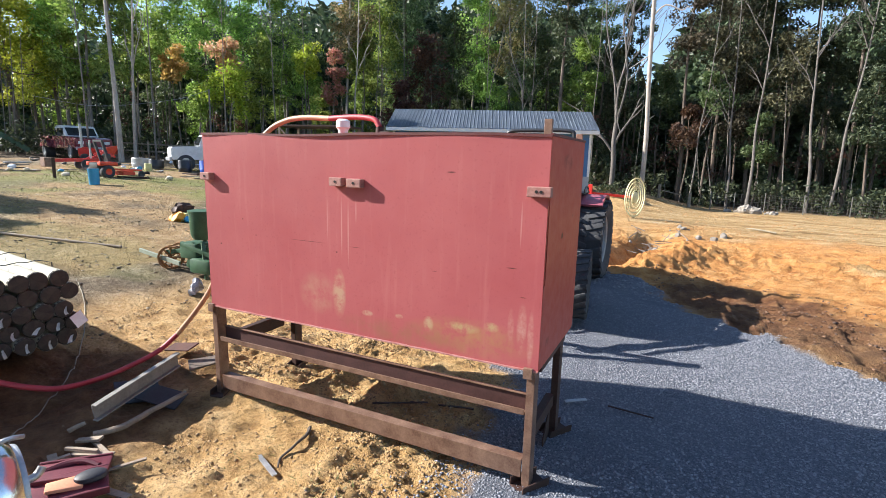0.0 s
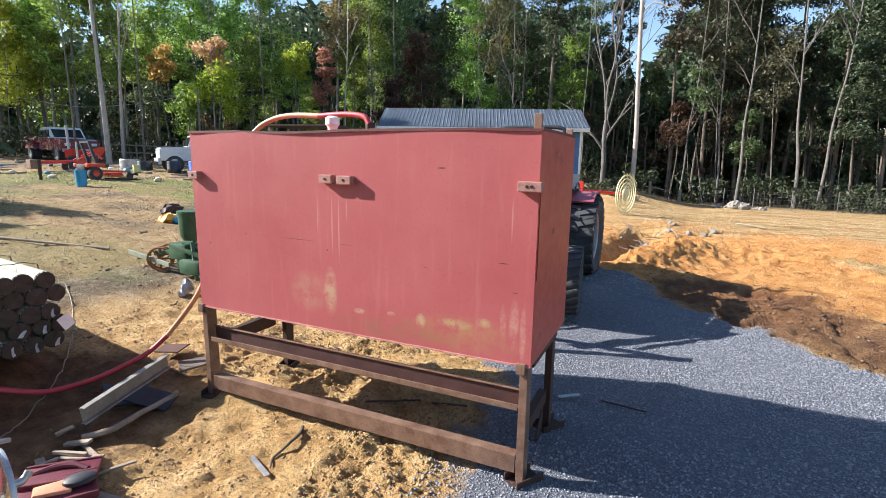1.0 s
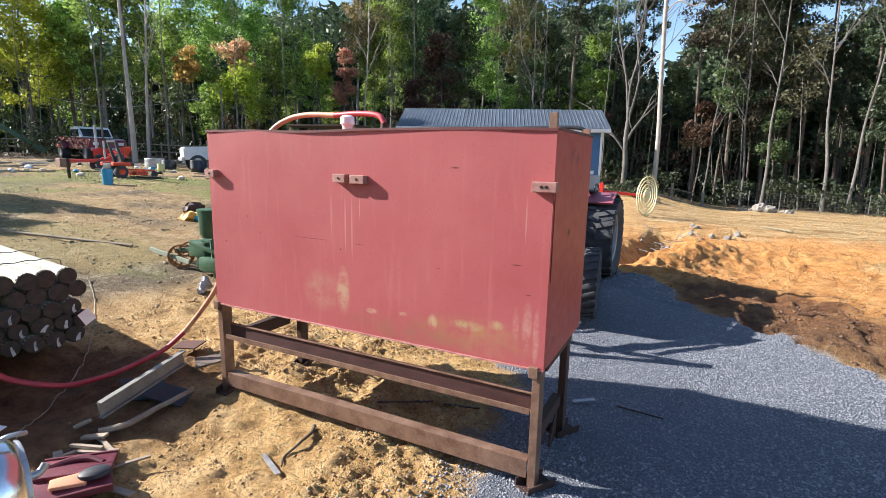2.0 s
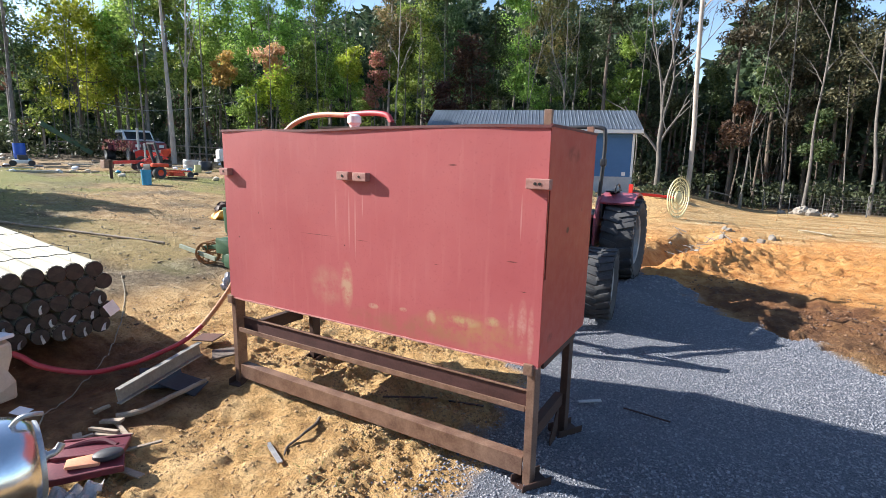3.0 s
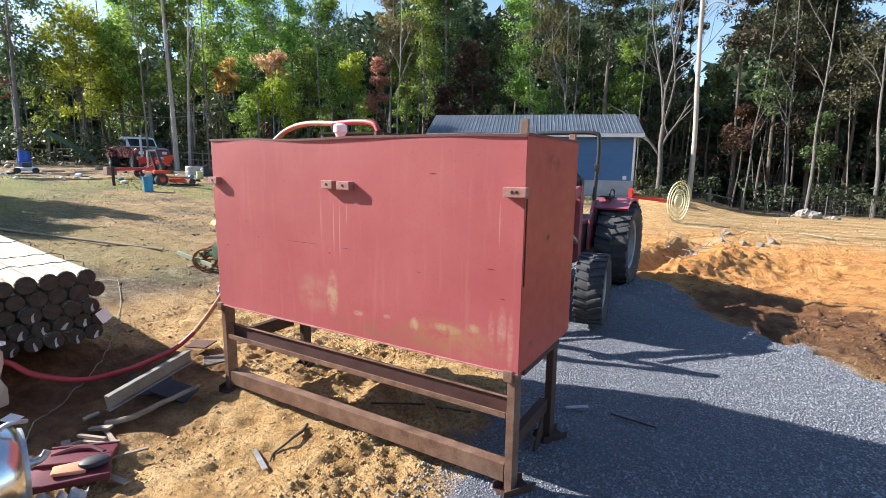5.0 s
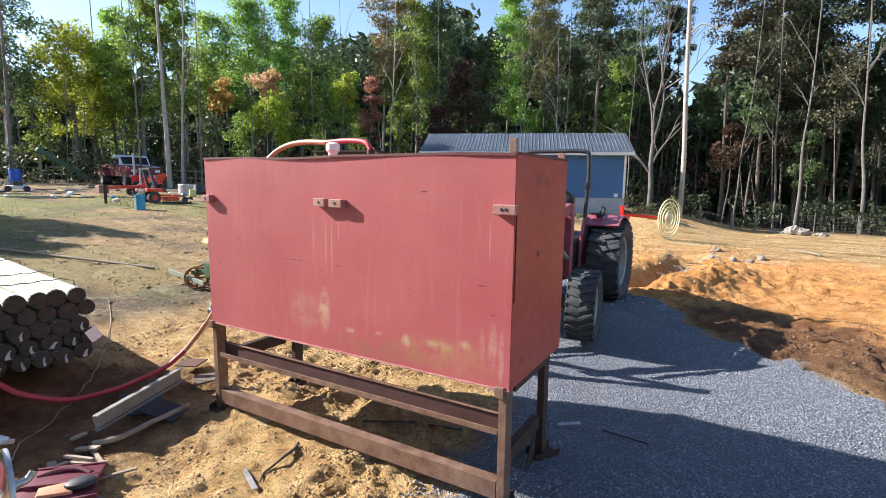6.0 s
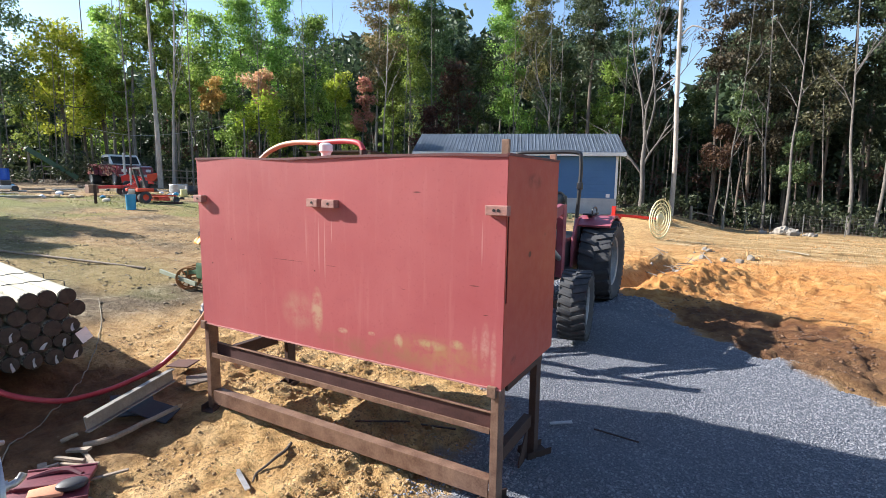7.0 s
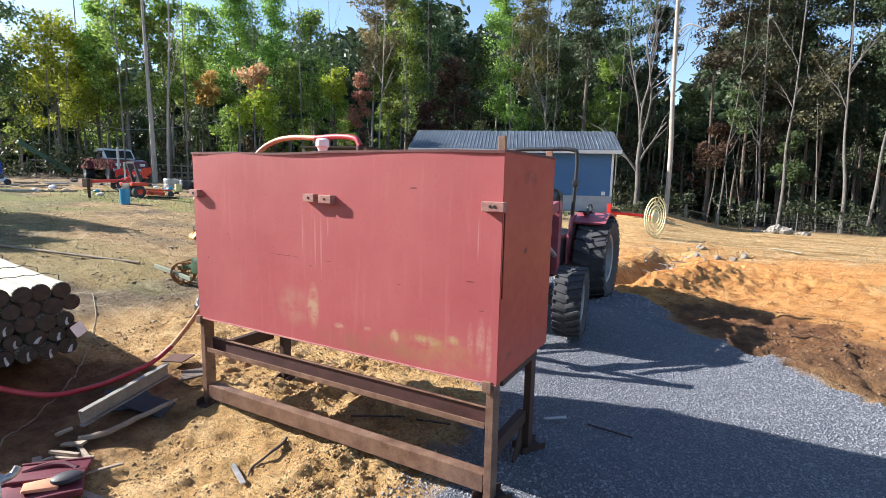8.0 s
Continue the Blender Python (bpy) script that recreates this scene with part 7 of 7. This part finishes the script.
        # unseen leaf masses behind the camera, added to block low sky light
        if name == "deep_woods":
            for k in range(420):
                x, y = polar(rnd.uniform(126, 240), rnd.uniform(31, 36))
                cs.append((x, y, land(x, y) + rnd.uniform(0.5, 13), 2.2))
        v, i = leaf_cloud(nr, cs, per, size)
        tagged(new(name, cloud_mesh(name, v, i, mt)), lab, name.replace("_", " "), kind="stuff")
    # bushes by the shed and the dead tree
    for x, y, w in ((-3.2, 25.6, 0.6), (-2.2, 25.0, 0.45)):
        bush = thing("bush", "small leafy green bush beside the shed", "bush", at(x, y), "bushes")
        bm = bmesh.new()
        ends = []
        for k in range(9):
            a = k * 2.4
            q = Vector((w * 0.7 * math.cos(a), w * 0.7 * math.sin(a), w * (0.5 + 0.6 * rnd.random())))
            rod(bm, (0, 0, -0.05), q, 0.015, 0.006, 5, False)
            ends.append((*q, w * 0.45))
        part("stems", bm, BARKS[1], bush)
        v, i = leaf_cloud(nr, ends, 60, 0.07)
        ob = new("foliage", cloud_mesh("foliage", v, i, OLIVE))
        ob.parent = bush


# ---- loose stones, clods and weeds ----
def stone_cloud(name, pts, size, material, label, rnd, flat=0.6):
    """Angular stones as one mesh: jittered octahedra with split equators."""
    base = np.array([(1, 0, 0), (0.3, 0.95, 0.1), (-0.8, 0.6, 0), (-0.8, -0.6, -0.1), (0.3, -0.95, 0), (0.1, 0.1, 0.9), (-0.1, 0, -0.9)], float)
    tri = np.array([(0, 1, 5), (1, 2, 5), (2, 3, 5), (3, 4, 5), (4, 0, 5), (1, 0, 6), (2, 1, 6), (3, 2, 6), (4, 3, 6), (0, 4, 6)])
    n = len(pts)
    v = np.tile(base, (n, 1, 1)) * (1 + 0.35 * rnd.uniform(-1, 1, (n, 7, 3)))
    s = size * (0.5 + rnd.random((n, 1, 1)) ** 2 * 1.1)
    ax, ay = rnd.normal(size=(n, 3)), rnd.normal(size=(n, 3))
    ax /= np.linalg.norm(ax, axis=1)[:, None]
    az = np.cross(ax, ay)
    az /= np.linalg.norm(az, axis=1)[:, None]
    rot = np.stack([ax, np.cross(az, ax), az], 1)
    v = np.einsum("nij,njk->nik", v * s, rot) * np.array([1, 1, flat]) + pts[:, None, :]
    f = (tri[None] + (np.arange(n) * 7)[:, None, None]).reshape(-1, 3)
    me = bpy.data.meshes.new(name)
    me.vertices.add(n * 7)
    me.vertices.foreach_set("co", v.astype(np.float32).ravel())
    me.loops.add(f.size)
    me.loops.foreach_set("vertex_index", f.astype(np.int32).ravel())
    me.polygons.add(len(f))
    me.polygons.foreach_set("loop_start", np.arange(0, f.size, 3, dtype=np.int32))
    me.update(calc_edges=True)
    me.materials.append(material)
    return tagged(new(name, me), label, name.replace("_", " "), kind="stuff")


def scatter(rnd, n, x0, x1, y0, y1, keep):
    x, y = rnd.uniform(x0, x1, n), rnd.uniform(y0, y1, n)
    k = keep(x, y)
    x, y = x[k], y[k]
    return x, y


def build_loose():
    rnd = np.random.default_rng(4)
    x, y = scatter(rnd, 84000, -1.3, 2.9, -1.0, 4.3, lambda x, y: gravel_mask(x, y) > rnd.random(len(x)) * 0.9 + 0.05)
    stone_cloud("gravel", np.stack([x, y, height(x, y) + 0.001], 1), 0.0074, GRAVELSTONE, "loose crushed grey stone on the drive", rnd)
    x, y = scatter(rnd, 2600, -1.1, -0.2, -0.9, 0.5, lambda x, y: (gravel_mask(x, y) < 0.5) & (np.exp(-((x + 0.45) / 0.28) ** 2) * (0.5 + wave(x, y, 3.0, 71)) > rnd.random(len(x))))
    stone_cloud("strewn_gravel", np.stack([x, y, height(x, y) + 0.002], 1), 0.0085, GRAVELSTONE, "thinly strewn crushed stone on the soil", rnd)
    x, y = scatter(rnd, 12000, -2.5, 4.5, 4.4, 7.0, lambda x, y: gravel_mask(x, y) > 0.4)
    stone_cloud("gravel", np.stack([x, y, height(x, y) + 0.003], 1), 0.017, GRAVELSTONE, "loose crushed grey stone beyond the stand", rnd)
    x, y = scatter(rnd, 44000, -4.6, 0.2, -1.6, 2.6, lambda x, y: (gravel_mask(x, y) < 0.5) & (stack_shade_soil(x, y) < 0.3) & (wave(x, y, 2.2, 31) + 0.5 * wave(x, y, 6, 32) > rnd.uniform(-0.5, 0.9, len(x))))
    stone_cloud("soil_clods", np.stack([x, y, height(x, y) - 0.003], 1), 0.0115, CLODMAT, "crumbled tan soil clods", rnd)
    x, y = scatter(rnd, 22000, -3.4, 0.0, -1.3, 1.6, lambda x, y: (gravel_mask(x, y) < 0.6) & (stack_shade_soil(x, y) < 0.5) & (wave(x, y, 1.6, 51) + 0.7 * wave(x, y, 4.5, 38) > rnd.uniform(-0.4, 1.0, len(x))))
    stone_cloud("soil_clods", np.stack([x, y, height(x, y) - 0.002], 1), 0.0078, CLODMAT, "rough crumbs of churned tan soil", rnd, 0.8)
    x, y = scatter(rnd, 90, -4.6, 0.2, -1.6, 2.6, lambda x, y: (gravel_mask(x, y) < 0.3) & (wave(x, y, 2.2, 31) > 0.1))
    stone_cloud("soil_clods", np.stack([x, y, height(x, y) - 0.006], 1), 0.022, CLODMAT, "larger churned soil clods", rnd)
    x, y = scatter(rnd, 10000, -0.6, 5.0, 4.2, 12.5, lambda x, y: (gravel_mask(x, y) < 0.4) & (wave(x, y, 1.3, 33) > rnd.uniform(-0.6, 0.8, len(x))) & ((inside(x, y, DAMP_SHADE) < -0.25) | (rnd.random(len(x)) < 0.06)))
    stone_cloud("clay_clods", np.stack([x, y, height(x, y)], 1), 0.017, CLAYMAT, "broken orange clay clods", rnd)
    x, y = scatter(rnd, 5200, 0.2, 8.0, 2.5, 6.8, lambda x, y: (gravel_mask(x, y) < 0.3) & (inside(x, y, DAMP_SHADE) > -0.3) & (wave(x, y, 1.9, 37) > rnd.uniform(-0.6, 0.8, len(x))))
    stone_cloud("damp_clods", np.stack([x, y, height(x, y)], 1), 0.018, DAMPSHADE_CLOD, "broken damp brown clay clods, shadow included in their colour", rnd)
    x, y = scatter(rnd, 16000, -17, -4.2, -1.0, 9.0, lambda x, y: wave(x, y, 0.8, 34) > rnd.uniform(-0.8, 0.9, len(x)))
    stone_cloud("field_clods", np.stack([x, y, height(x, y) - 0.004], 1), 0.021, LITTERMAT, "dry clods and litter on the rise", rnd, 0.45)
    x, y = scatter(rnd, 7000, -4, 9, 11, 27, lambda x, y: wave(x, y, 0.7, 36) > rnd.uniform(-0.5, 0.9, len(x)))
    stone_cloud("pale_clods", np.stack([x, y, height(x, y) - 0.004], 1), 0.028, CLAYMAT, "scattered clods on the pale ground", rnd, 0.45)
    pr = random.Random(6)
    for k in range(26):
        x, y = -0.02 + pr.gauss(0, 0.30), 10.9 + pr.gauss(0, 0.5)
        a, n = pr.uniform(0, 3.1), pr.uniform(0.10, 0.28)
        bm = bmesh.new()
        z = land(x, y) + pr.uniform(0.03, 0.2)
        rod(bm, (x - n * math.cos(a), y - n * math.sin(a), z - 0.05), (x + n * math.cos(a), y + n * math.sin(a), z + pr.uniform(-0.05, 0.12)), 0.012, 0.007, 6)
        solo("branch", bm, BARKS[0], "grey dead branch heaped by the trench", "branch", "heaped branches")
    # thin weeds
    x, y = scatter(rnd, 16000, -24, -3.6, 0.3, 12, lambda x, y: 0.6 * wave(x, y, 0.5, 21) + 0.4 * wave(x, y, 1.7, 22) > rnd.uniform(-0.1, 0.7, len(x)))
    x2, y2 = scatter(rnd, 900, -1.9, -0.4, -0.6, 0.6, lambda x, y: wave(x, y, 4.0, 35) > 0.35)
    x, y = np.concatenate([x, x2]), np.concatenate([y, y2])
    n = len(x)
    a, h = rnd.uniform(0, 2 * np.pi, n), rnd.uniform(0.012, 0.04, n)
    near = np.clip(np.hypot(x, y) / 14, 0.35, 1.5)
    h = h * near
    c, s, w = np.cos(a), np.sin(a), 0.012 * near
    z = height(x, y) - 0.004
    lx, ly = rnd.normal(0, 0.03, n), rnd.normal(0, 0.03, n)
    v = np.stack([np.stack([x - c * w, y - s * w, z], 1), np.stack([x + c * w, y + s * w, z], 1), np.stack([x + c * w * 0.4 + lx, y + s * w * 0.4 + ly, z + h], 1), np.stack([x - c * w * 0.4 + lx, y - s * w * 0.4 + ly, z + h], 1)], 1).reshape(-1, 3)
    tagged(new("weeds", cloud_mesh("weeds", v, np.arange(n * 4).reshape(n, 4), WEED)), "thin yellowed grass and weeds on bare soil", "weeds", kind="stuff")


build_rake()
build_yard()
build_fence()
build_woods()
build_loose()
